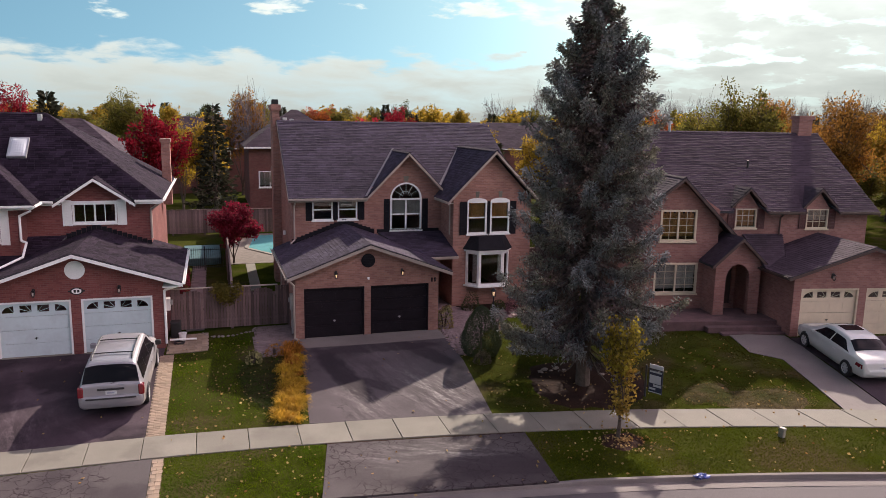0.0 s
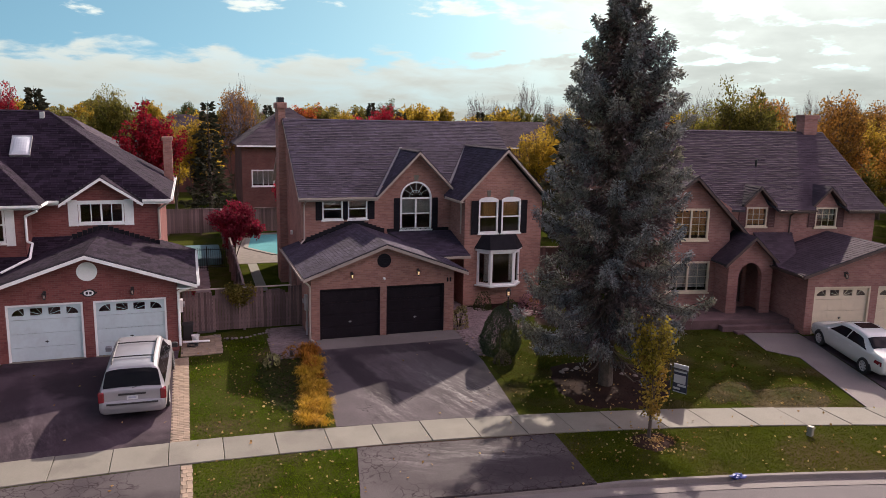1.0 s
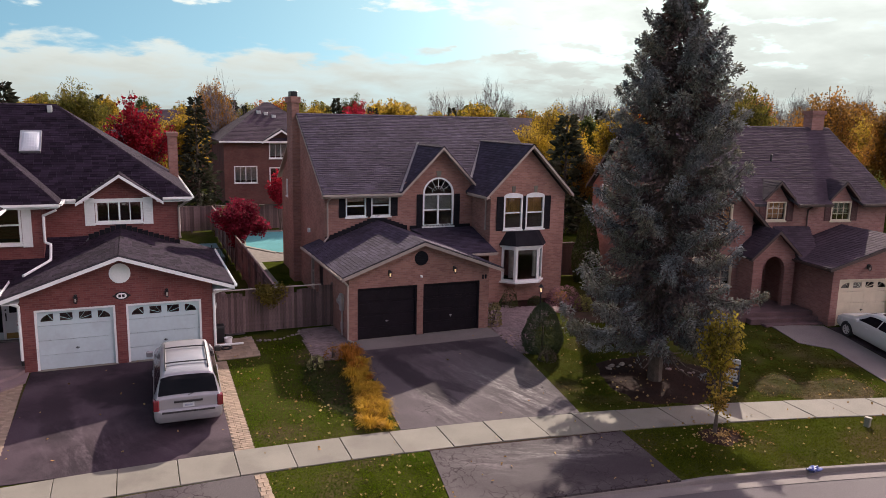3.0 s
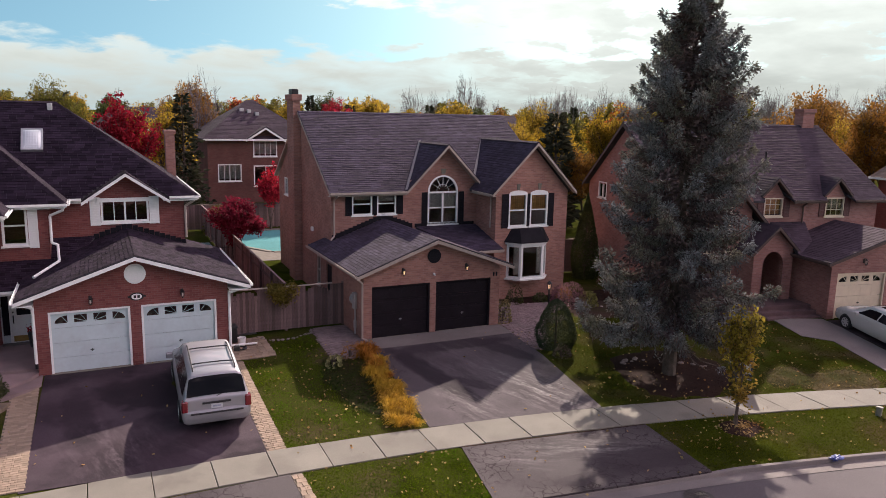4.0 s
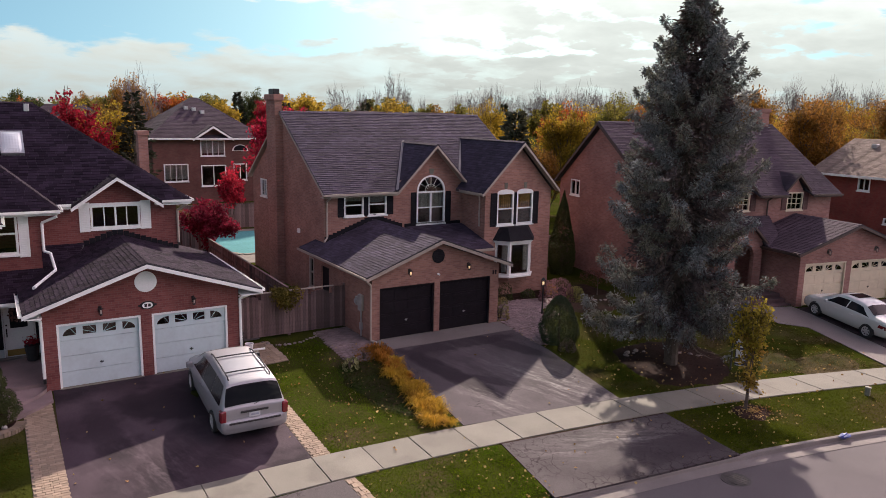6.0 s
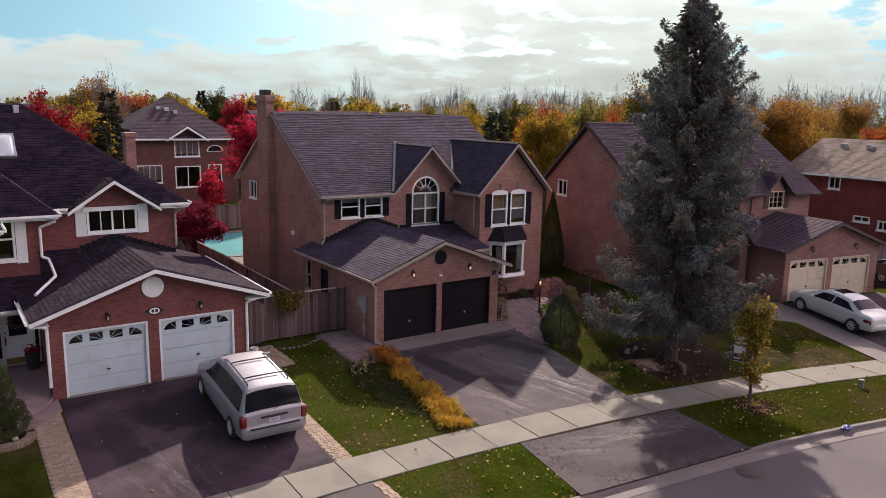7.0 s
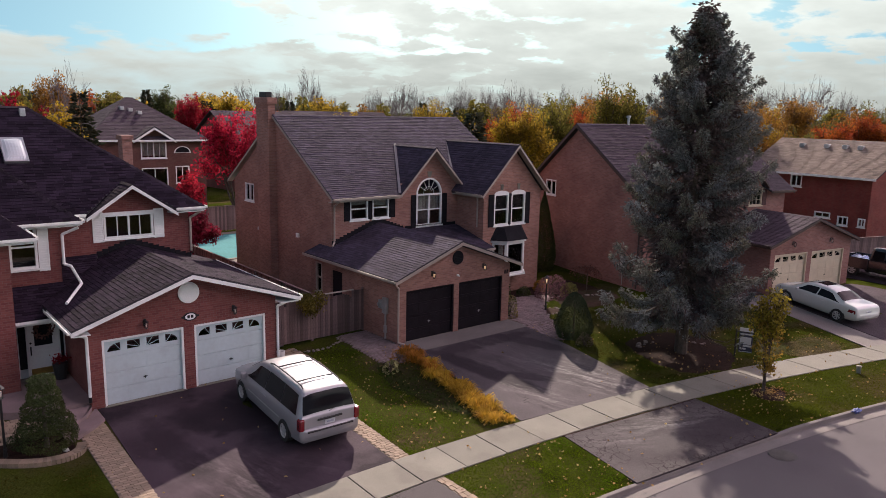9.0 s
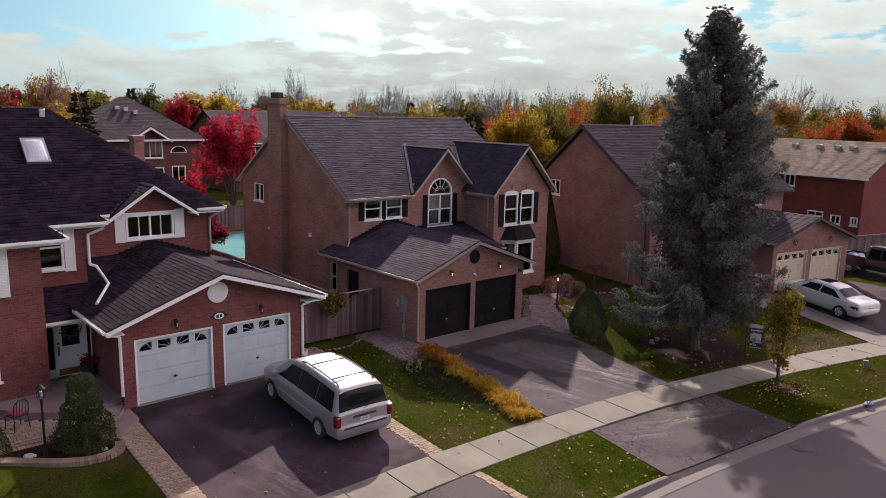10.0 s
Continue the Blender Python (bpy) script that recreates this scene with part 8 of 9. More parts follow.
# golden strap-leaved clumps along the driveway
def strap_clump(seed):
    rg = random.Random(seed)
    g = Geo()
    for k in range(150):
        a = rg.uniform(0, 2 * math.pi)
        d = Vector((math.cos(a), math.sin(a), 0))
        s = Vector((-d.y, d.x, 0)) * rg.uniform(0.010, 0.020)
        L, h = rg.uniform(0.18, 0.52), rg.uniform(0.14, 0.42)
        o = d * rg.uniform(0, 0.16)
        pts = [o, o + d * L * 0.3 + Vector((0, 0, h * 0.75)), o + d * L * 0.68 + Vector((0, 0, h)), o + d * L + Vector((rg.gauss(0, 0.05), rg.gauss(0, 0.05), h * rg.uniform(0.15, 0.75)))]
        b = len(g.v)
        for p, w in zip(pts, (0.7, 1.0, 0.85, 0.15)):
            g.v += [tuple(p + s * w), tuple(p - s * w)]
        g.f += [(b + 2 * i, b + 2 * i + 1, b + 2 * i + 3, b + 2 * i + 2) for i in range(3)]
    return g


clumps = []
L_AMBER = leaf_material("amber_strap_leaves", (0.42, 0.18, 0.025), (0.30, 0.11, 0.03), island=0.45)
for k in range(4):
    c = thing("golden_clump", (0, 0, -50), "golden-yellow strap-leaved perennial clump beside the driveway", "plant", "golden plants along the driveway")
    part("leaves", strap_clump(60 + k), L_AMBER if k < 2 else L_GOLD, c, kind="stuff", normals=False)
    clumps.append(c)
cr = random.Random(8)
placed = set()
for k in range(38):
    t = (k + 0.5) / 38
    across = ((k * 0.618) % 1.0 - 0.5) * (0.34 + 0.46 * t)
    x, y = 3.92 - 0.80 * t + across + cr.uniform(-0.05, 0.05), 27.7 - 6.1 * t + cr.uniform(-0.1, 0.1)
    kind = (0 if cr.random() < 0.5 else 1) if t < 0.18 + 0.3 * cr.random() else (2 if cr.random() < 0.5 else 3)
    sc = cr.uniform(0.62, 1.05)
    m = pose(x, y, ground_z(x, y), 0, 0, cr.uniform(0, 360)) @ Matrix.Diagonal((sc, sc, sc * cr.uniform(0.85, 1.15), 1))
    if kind in placed:
        copy_thing(clumps[kind], m)
    else:
        placed.add(kind)
        clumps[kind].matrix_world = m

# trees behind the houses
tree("red_maple", (-3.4, 61.5, 0), "broad crimson maple behind the red brick house", "tree", tree_meshes(10.2, 3.4, 0.9, 0.22, 9500, 101), L_RED)
tree("yellow_tree", (0.1, 66.0, 0), "yellow autumn tree behind the garden fence", "tree", tree_meshes(9.6, 2.8, 0.8, 0.22, 7500, 102), L_YELLOW)
conifer("spruce_tree", (1.3, 63.0, 0), "narrow dark spruce with sparse boughs", conifer_meshes(10.2, 1.9, 21, whorls=30, per=8, sprigs=16, size=0.4, bare=1.0, ragged=0.35, inner=False), NEEDLE_GREEN)
tree("wine_red_tree", (2.15, 45.8, 0), "small wine-red ornamental tree beside the pool fence", "tree", tree_meshes(3.9, 2.1, 0.25, 0.15, 9500, 103, thin=0.6), L_PURPLE)
tree("red_maple", (12.8, 63.5, 0), "bright crimson maple behind the back fence", "tree", tree_meshes(9.4, 3.2, 0.8, 0.21, 9000, 104), leaf_material("bright_red_leaves", (0.50, 0.03, 0.06), (0.36, 0.02, 0.05)))
tree("red_maple", (6.7, 57.3, 0), "small bright red maple at the back fence", "tree", tree_meshes(5.2, 1.4, 0.4, 0.18, 3600, 105, thin=0.7), leaf_material("scarlet_leaves", (0.48, 0.03, 0.05), (0.34, 0.02, 0.04)))


# ---- paving in small pieces ----
def piece(name, me, parent, m):
    ob = new(name, me)
    ob.parent = parent
    ob.matrix_basis = m
    return ob


def paver_mesh(w, d, mat):
    return Geo().box(-w / 2, -d / 2, -0.05, w / 2, d / 2, 0.0, 0.008).mesh("paver", mat)


def paver_field(name, label, x0, x1, y0, y1, w, d, mat, lean=0.0, shift=0.5, keep=None):
    """A bed of laid pavers, each a piece of its own."""
    t = thing(name, (0, 0, 0), label, "paving", kind="structure")
    rg = random.Random(int(abs(x0) * 100) + 1)
    me = paver_mesh(w - 0.008, d - 0.008, mat)
    fix_normals(me)
    part("bedding", drape([(x0, y1), (x0 + lean * 0, y0)], [(x1, y1), (x1, y0)], 0.012, 4, 10), JOINT, t)
    ny, nx = int((y1 - y0) / d), int(round((x1 - x0) / w))
    for j in range(ny):
        for i in range(nx):
            x, y = min(x1 - 0.4 * w, x0 + w * (i + 0.5 + (0.3 if j % 2 else 0.0))), y0 + d * (j + 0.5)
            if keep and not keep(x, y):
                continue
            sl = math.degrees(math.atan((ground_z(x, y + 0.2) - ground_z(x, y - 0.2)) / 0.4))
            piece("paver", me, t, pose(x, y, ground_z(x, y) + 0.034 + rg.uniform(-0.004, 0.004), sl + rg.gauss(0, 0.5), rg.gauss(0, 0.5), rg.gauss(0, 1.2)))
    return t


paver_field("paver_strip_1", "tan paver strip edging the dark driveway", -1.14, -0.60, 21.52, 28.3, 0.18, 0.115, PAVER)
paver_field("paver_patio_1", "tan paver patch beside the garage corner", -0.88, 0.66, 28.4, 30.85, 0.257, 0.24, PAVER)
paver_field("paver_strip_2", "tan paver strip between dark driveway and front lawn", -7.85, -7.07, 21.75, 29.0, 0.195, 0.115, PAVER)
paver_field("paver_strip_3", "tan paver edging beside the apron", -0.84, -0.54, kerb_line(-0.7) - 4.4, kerb_line(-0.7) - 1.46, 0.15, 0.22, PAVER)
paver_field("paver_walk_1", "paved walk along the side of the red brick house", -0.25, 0.51, 31.3, 46.0, 0.38, 0.38, PAVER_G)


def loose_field(name, label, keep, box, w, d, mat, angle=0.0, ring=None):
    """Pavers too small to count, in one mesh: straight courses, or rings round a centre."""
    t = thing(name, (0, 0, 0), label, "paving", kind="structure")
    rg = random.Random(4)
    g = Geo()
    def lay(x, y, a):
        if not keep(x, y):
            return
        c, s = math.cos(a), math.sin(a)
        z = ground_z(x, y) + 0.034 + rg.uniform(-0.004, 0.004)
        hw, hd = w / 2 - 0.006, d / 2 - 0.006
        pts = [(x + c * p - s * q, y + s * p + c * q) for p, q in ((-hw, -hd), (hw, -hd), (hw, hd), (-hw, hd))]
        ins = [(x + (px - x) * 0.93, y + (py - y) * 0.93) for px, py in pts]
        g.add([(*p, z) for p in ins] + [(*p, z - 0.007) for p in pts] + [(*p, z - 0.04) for p in pts],
              [(0, 1, 2, 3)] + [(4 + i, 4 + (i + 1) % 4, (i + 1) % 4, i) for i in range(4)] + [(8 + i, 8 + (i + 1) % 4, 4 + (i + 1) % 4, 4 + i) for i in range(4)])
    if ring:
        cx, cy, r0, r1 = ring
        r = r0
        while r < r1:
            n = int(2 * math.pi * r / w)
            o = rg.random()
            for k in range(n):
                a = 2 * math.pi * (k + o) / n
                lay(cx + r * math.cos(a), cy + r * math.sin(a), a + math.pi / 2)
            r += d
    else:
        x0, x1, y0, y1 = box
        j, y = 0, y0
        while y < y1:
            x = x0 + (w / 2 if j % 2 else 0)
            while x < x1:
                lay(x, y, angle)
                x += w
            y += d
            j += 1
    part("pavers", g, mat, t, kind="stuff", normals=False)
    return t


def inside(poly):
    def f(x, y):
        c = False
        for (ax, ay), (bx, by) in zip(poly, poly[1:] + poly[:1]):
            if (ay > y) != (by > y) and x < (bx - ax) * (y - ay) / (by - ay) + ax:
                c = not c
        return c
    return f


PATH_POLY = [(10.2, 31.6), (10.2, 27.5), (10.12, 25.6), (10.5, 25.45), (11.1, 26.2), (12.3, 28.2), (13.4, 29.3), (15.2, 30.4), (14.6, 31.0), (13.0, 31.2), (12.0, 32.3), (12.0, 34.4), (10.2, 34.4)]
loose_field("paver_walk_2", "grey-rose pavers laid in rings on the entrance walk", inside(PATH_POLY), None, 0.20, 0.10, PAVER_G, ring=(10.1, 28.6, 0.3, 6.0))
part("paver_bed_1", drape([(10.17, 32.0), (10.17, 28.0), (10.13, 25.55)], [(12.2, 31.9), (12.6, 28.9), (10.6, 25.5)], 0.008, 6, 14), JOINT, label="sand bed under the entrance pavers", kind="structure")
loose_field("paver_patio_2", "grey-rose pavers beside the garage wall", inside([(2.62, 30.8), (2.4, 28.2), (2.55, 27.1), (3.95, 27.0), (4.08, 28.4), (4.08, 30.85)]), (2.3, 4.1, 26.9, 30.9), 0.20, 0.10, PAVER_G)
part("paver_bed_2", drape([(2.66, 30.8), (2.45, 28.2), (2.6, 27.15)], [(4.05, 30.8), (4.05, 28.5), (3.9, 27.05)], 0.008, 6, 8), JOINT, label="sand bed under the side pavers", kind="structure")

loose_field("paver_patio_3", "tan pavers before the porch of the red brick house", inside([(-12, 30.95), (-10.6, 30.66), (-9.69, 30.06), (-8.94, 29.56), (-8.45, 29.3), (-8.75, 28.5), (-9.6, 28.05), (-10.4, 28.1), (-12, 28.9)]), (-12.0, -8.4, 28.0, 31.0), 0.22, 0.2, PAVER)

# the far driveway with its concrete walk
part("driveway_3", drape([(24.55, 23.75), (23.9, 20.6), (22.95, 17.0)], [(31.4, 22.4), (32.0, 19.0), (31.6, 14.9)], 0.02, 14, 14), ASPHALT_DARK, label="dark asphalt driveway under the white sedan", kind="structure")
part("concrete_walk_1", drape([(22.25, 24.85), (21.75, 22.85), (22.55, 21.9), (21.4, 17.62)], [(24.5, 24.0), (24.35, 22.9), (23.85, 20.9), (22.92, 17.1)], 0.03, 6, 12), CONCRETE_G, label="pale concrete walk beside the driveway", kind="structure")

# planting beds
def bed_edge(c, rx, ry, turn, seed):
    """The ragged outline of a bed: its reach in each direction."""
    def reach(a):
        b = a - turn
        r = 1 / math.sqrt((math.cos(b) / rx) ** 2 + (math.sin(b) / ry) ** 2)
        return r * (1 + 0.22 * noise.noise((math.cos(a) * 1.6, math.sin(a) * 1.6, seed)) + 0.10 * noise.noise((math.cos(a) * 7, math.sin(a) * 7, seed)))
    def holds(x, y, grow=1.0):
        return math.hypot(x - c[0], y - c[1]) < grow * reach(math.atan2(y - c[1], x - c[0]))
    return reach, holds


def ragged_bed(name, c, rx, ry, turn, seed, mat, label):
    reach, holds = bed_edge(c, rx, ry, turn, seed)
    g = Geo()
    n, m = 72, 7
    def top(x, y, k):
        return (x, y, lawn_height(x, y - kerb_line(x)) + 0.022 - 0.05 * max(0, k - 0.85) / 0.15)
    v = [top(c[0], c[1], 0)]
    for i in range(1, m + 1):
        for j in range(n):
            a = 2 * math.pi * j / n
            r = reach(a) * i / m
            v.append(top(c[0] + r * math.cos(a), c[1] + r * math.sin(a), i / m))
    f = [(0, 1 + j, 1 + (j + 1) % n) for j in range(n)]
    f += [(1 + (i - 1) * n + j, 1 + i * n + j, 1 + i * n + (j + 1) % n, 1 + (i - 1) * n + (j + 1) % n) for i in range(1, m) for j in range(n)]
    smooth(part(name, g.add(v, f), mat, label=label, kind="structure"), 80)
    return holds


WEEDY = material("bare_weedy_soil", (0.034, 0.026, 0.014), 0.97, vary=0.4, scale=2.5, fine=26, hue=(0.026, 0.034, 0.009), bump=0.5, bump_scale=18, spec=0.02)
bed_1 = ragged_bed("garden_bed_1", (2.62, 24.9), 0.95, 2.5, 0.12, 3.0, WEEDY, "weedy dark soil bed beside the golden plants")
# darker than SOIL: the spruce's shade is painted into this needle-strewn ground
SHADED_NEEDLE_SOIL = material("shaded_needle_soil", (0.021, 0.012, 0.010), 0.97, vary=0.3, scale=2.4, fine=34, hue=(0.028, 0.015, 0.011), bump=0.5, bump_scale=20, spec=0.1)
bed_2 = ragged_bed("garden_bed_2", (13.8, 21.95), 2.5, 2.15, 0.0, 5.0, SHADED_NEEDLE_SOIL, "bare needle-covered soil under the spruce, darkened for its shade")
bed_5 = ragged_bed("garden_bed_5", (12.75, 17.7), 0.85, 0.6, 0.2, 8.0, SOIL, "bare leaf-strewn soil round the young tree")
DRY = material("dry_lawn_patch", (0.070, 0.054, 0.028), 0.97, vary=0.5, scale=1.6, fine=22, hue=(0.034, 0.038, 0.010), bump=0.5, bump_scale=20, spec=0.02)
ragged_bed("garden_bed_6", (12.65, 28.45), 0.74, 0.54, 0.0, 25.0, SOIL, "dark soil of the small round lamp bed")
ragged_bed("garden_bed_7", (16.3, 29.0), 2.5, 1.35, 0.15, 23.0, material("leafy_brown_soil", (0.050, 0.029, 0.022), 0.97, vary=0.35, scale=2.2, fine=28, hue=(0.036, 0.030, 0.014), bump=0.7, bump_scale=18, spec=0.1), "brown leaf-strewn soil before the flower bed")
bed_6 = ragged_bed("dry_patch_1", (19.2, 19.15), 1.9, 1.0, -0.2, 11.0, DRY, "dry straw-brown patch worn in the lawn")
bed_7 = ragged_bed("dry_patch_2", (17.7, 20.2), 1.2, 0.7, 0.4, 14.0, DRY, "dry brown patch worn in the lawn")
nl = Geo()
gr = random.Random(45)
while len(nl.f) < 5200:
    x, y = gr.uniform(10.6, 16.9), gr.uniform(19.2, 24.6)
    if bed_2(x, y, gr.uniform(0.8, 1.12)):
        leaf(nl, (x, y, lawn_height(x, y - kerb_line(x)) + 0.028), gr.uniform(0.025, 0.06), gr, 0.35, 0.92)
tagged(part("needle_litter", nl, leaf_material("dead_needle_litter", (0.028, 0.015, 0.011), (0.020, 0.012, 0.009)), normals=False), "brown needle litter under the spruce", "litter", kind="stuff")
dl = Geo()
while len(dl.f) < 4200:
    x, y = gr.uniform(16.0, 21.6), gr.uniform(17.4, 21.4)
    if y > kerb_line(x) + 0.15 and (bed_6(x, y, 1.1) or bed_7(x, y, 1.1)):
        leaf(dl, (x, y, lawn_height(x, y - kerb_line(x)) + 0.03), gr.uniform(0.05, 0.12), gr, 0.22, 0.5)
tagged(part("straw_tufts", dl, leaf_material("straw_grass", (0.15, 0.115, 0.048), (0.085, 0.078, 0.024)), normals=False), "dry straw tufts in the worn lawn", "grass", kind="stuff")
gc = Geo()
gr = random.Random(44)
while len(gc.f) < 9000:
    x, y = gr.uniform(1.2, 4.0), gr.uniform(22.0, 27.6)
    if bed_1(x, y, 1.03):
        leaf(gc, (x, y, lawn_height(x, y - kerb_line(x)) + 0.03 + abs(gr.gauss(0, 0.02))), gr.uniform(0.03, 0.08), gr, 0.45, 0.75)
tagged(part("ground_weeds", gc, leaf_material("dull_weed_leaves", (0.026, 0.050, 0.008), (0.045, 0.042, 0.012)), normals=False), "low dull weeds over the garden bed", "weeds", kind="stuff")
part("garden_bed_3", drape([(12.1, 32.3), (12.2, 31.3), (14.0, 30.3)], [(18.6, 32.3), (18.6, 30.6), (17.6, 28.6)], 0.012, 10, 10), SOIL, label="dark soil flower bed before the house", kind="structure")
part("garden_bed_4", drape([(-13.5, 29.0), (-12.0, 28.4), (-10.6, 27.6), (-9.4, 26.75)], [(-9.0, 28.35), (-8.3, 27.9), (-8.05, 27.3), (-8.2, 26.6)], 0.02, 10, 12), SOIL, label="dark soil bed before the red brick house", kind="structure")


def stones(name, label, pts, size, mat, seed):
    """Each stone of an edging is a part."""
    t = thing(name, (0, 0, 0), label, "edging")
    rg = random.Random(seed)
    meshes = []
    for k in range(4):
        me = Geo().blob((0, 0, 0), (size, size * 0.7, size * 0.55), rg, 0.14, 8, 5).mesh("stone", mat)
        me.polygons.foreach_set("use_smooth", [True] * len(me.polygons))
        meshes.append(me)
    for i, (x, y) in enumerate(pts):
        sc = rg.uniform(0.6, 1.25)
        x, y = x + rg.gauss(0, size * 0.35), y + rg.gauss(0, size * 0.35)
        piece("stone", meshes[i % 4], t, pose(x, y, ground_z(x, y) + size * 0.25, rg.uniform(-10, 10), rg.uniform(-10, 10), rg.uniform(0, 360)) @ Matrix.Diagonal((sc, sc, sc * 0.9, 1)))
    return t


stones("stone_edging", "ring of small pale edging stones before the fence", [(1.55 + 1.05 * math.cos(a), 30.75 - 0.85 * math.sin(a)) for a in [math.pi * k / 17 for k in range(18)]], 0.08, STONE, 1)
stones("stone_edging", "ring of edging stones round the lamp post bed", [(12.65 + 0.80 * math.cos(a), 28.45 + 0.58 * math.sin(a)) for a in [2 * math.pi * k / 17 for k in range(17)]], 0.10, STONE, 2)
stones("rock_border", "rough rocks at the edge of the spruce's bed", [(12.55 + 0.16 * k, 23.3 + 0.10 * (k % 3)) for k in range(7)] + [(14.7 + 0.14 * k, 22.5 - 0.14 * k + 0.1 * (k % 2)) for k in range(6)], 0.12, STONE, 3)
stones("stone_edging", "low stones along the flower bed", [(15.2 + 0.28 * k, 30.0 - 0.13 * k) for k in range(9)], 0.12, STONE, 4)
bw = Geo()
EDGE = [Vector(p) for p in ((-12.6, 28.45), (-11.6, 28.1), (-10.7, 27.62), (-9.95, 27.08), (-9.38, 26.72), (-8.9, 26.53), (-8.4, 26.5), (-8.05, 26.7), (-7.9, 27.08))]
rim = []
for a, b, c, d in zip([EDGE[0]] + EDGE, EDGE, EDGE[1:], EDGE[2:] + [EDGE[-1]]):
    for k in range(5):
        u = k / 5
        rim.append(0.5 * (2 * b + (c - a) * u + (2 * a - 5 * b + 4 * c - d) * u * u + (3 * b - a - 3 * c + d) * u ** 3))
for p, q in zip(rim, rim[1:]):
    n = Vector((q.y - p.y, p.x - q.x)).normalized() * 0.13
    q = p.lerp(q, 0.95)
    v = [p - n, p + n, q + n, q - n]
    bw.add([(w.x, w.y, ground_z(w.x, w.y) + z) for z in (-0.05, 0.11) for w in v], [(0, 3, 2, 1), (4, 5, 6, 7), (0, 1, 5, 4), (1, 2, 6, 5), (2, 3, 7, 6), (3, 0, 4, 7)])
part("bed_border_1", bw, PAVER, label="curved paver border of the front bed", kind="structure")


# ---- fences ----
def board_fence(name, label, p, q, height, posts=2.4, slope=None, w=0.145, arches=()):
    """A board fence from p to q: boards, rails and posts, each its own part."""
    t = thing(name, (p[0], p[1], 0, 0, 0, math.degrees(math.atan2(q[1] - p[1], q[0] - p[0]))), label, "fence")
    L = math.hypot(q[0] - p[0], q[1] - p[1])
    rg = random.Random(int(L * 10))
    me = Geo().box(0.004, -0.011, 0.0, w - 0.006, 0.011, 1.0).mesh("board", FENCE_WOOD)
    n = int(L / w)
    for k in range(n):
        x = k * w
        h = height(x / L)
        for c, hw, rise in arches:
            if abs(x + w / 2 - c) < hw:
                h += rise * (math.sqrt(max(0, 1 - ((x + w / 2 - c) / hw) ** 2)) - 1.0) - 0.08
        piece("board", me, t, pose(x, 0, 0.05) @ Matrix.Diagonal((1, 1, h + rg.uniform(-0.02, 0.02), 1)))
    for z in (0.35, 1.5):
        rl = Geo()
        beam(rl, (0, 0.012, z * height(0) / 1.85), (L, 0.012, z * height(1) / 1.85), (0, 0.04, 0), (0, 0, 0.09))
        part("rail", rl, FENCE_WOOD, t)
    m = max(1, int(round(L / posts)))
    for k in range(m + 1):
        x = L * k / m
        part("post", Geo().box(x - 0.05, 0.013, -0.1, x + 0.05, 0.113, height(k / m) + 0.12, 0.012), FENCE_WOOD, t)
    cp = Geo()
    beam(cp, (0, -0.03, height(0) + 0.07), (L, -0.03, height(1) + 0.07), (0, 0.09, 0), (0, 0, 0.035))
    if not arches:
        part("cap_rail", cp, FENCE_WOOD, t)
    return t


board_fence("board_fence", "weathered grey-brown board fence with arched gate between the garages", (-0.75, 31.05), (4.08, 31.05), lambda t: 1.74, w=0.115, arches=((0.78, 0.47, 0.26), (3.72, 0.49, 0.26)))
part("fence_beam", Geo().box(-0.75, 31.01, 1.80, 3.6, 31.08, 1.845, 0.01), FASCIA_TAN, None, "")
tagged(bpy.data.objects["fence_beam"], "pale wooden beam over the gate fence", "beam")
board_fence("board_fence", "weathered board fence dividing the two side yards", (1.72, 31.3), (1.9, 58.2), lambda t: 1.8)
board_fence("board_fence", "tall grey board fence along the back gardens", (-9.0, 58.6), (14.5, 58.3), lambda t: 1.8)
board_fence("board_fence", "brown board fence and gate between two houses", (16.15, 37.0), (20.9, 36.3), lambda t: 1.85)
board_fence("board_fence", "brown board fence beside the far driveway", (32.6, 25.6), (44.0, 22.0), lambda t: 1.8)


def iron_fence(p, q, h=1.3):
    t = thing("iron_fence", (p[0], p[1], 0, 0, 0, math.degrees(math.atan2(q[1] - p[1], q[0] - p[0]))), "black iron fence and gate before the pool yard", "fence")
    L = math.hypot(q[0] - p[0], q[1] - p[1])
    me = Geo().cyl((0, 0, 0.05), (0, 0, h), 0.011, n=6).mesh("bar", METAL_DARK)
    for k in range(int(L / 0.12)):
        piece("bar", me, t, pose(0.06 + 0.12 * k, 0, 0))
    for z in (0.15, h - 0.12):
        part("rail", Geo().box(0, -0.015, z, L, 0.015, z + 0.035), METAL_DARK, t)
    for x in (0, L / 2, L):
        part("post", Geo().box(x - 0.03, -0.03, -0.05, x + 0.03, 0.03, h + 0.1, 0.008), METAL_DARK, t)


iron_fence((-0.8, 44.2), (1.75, 44.2))

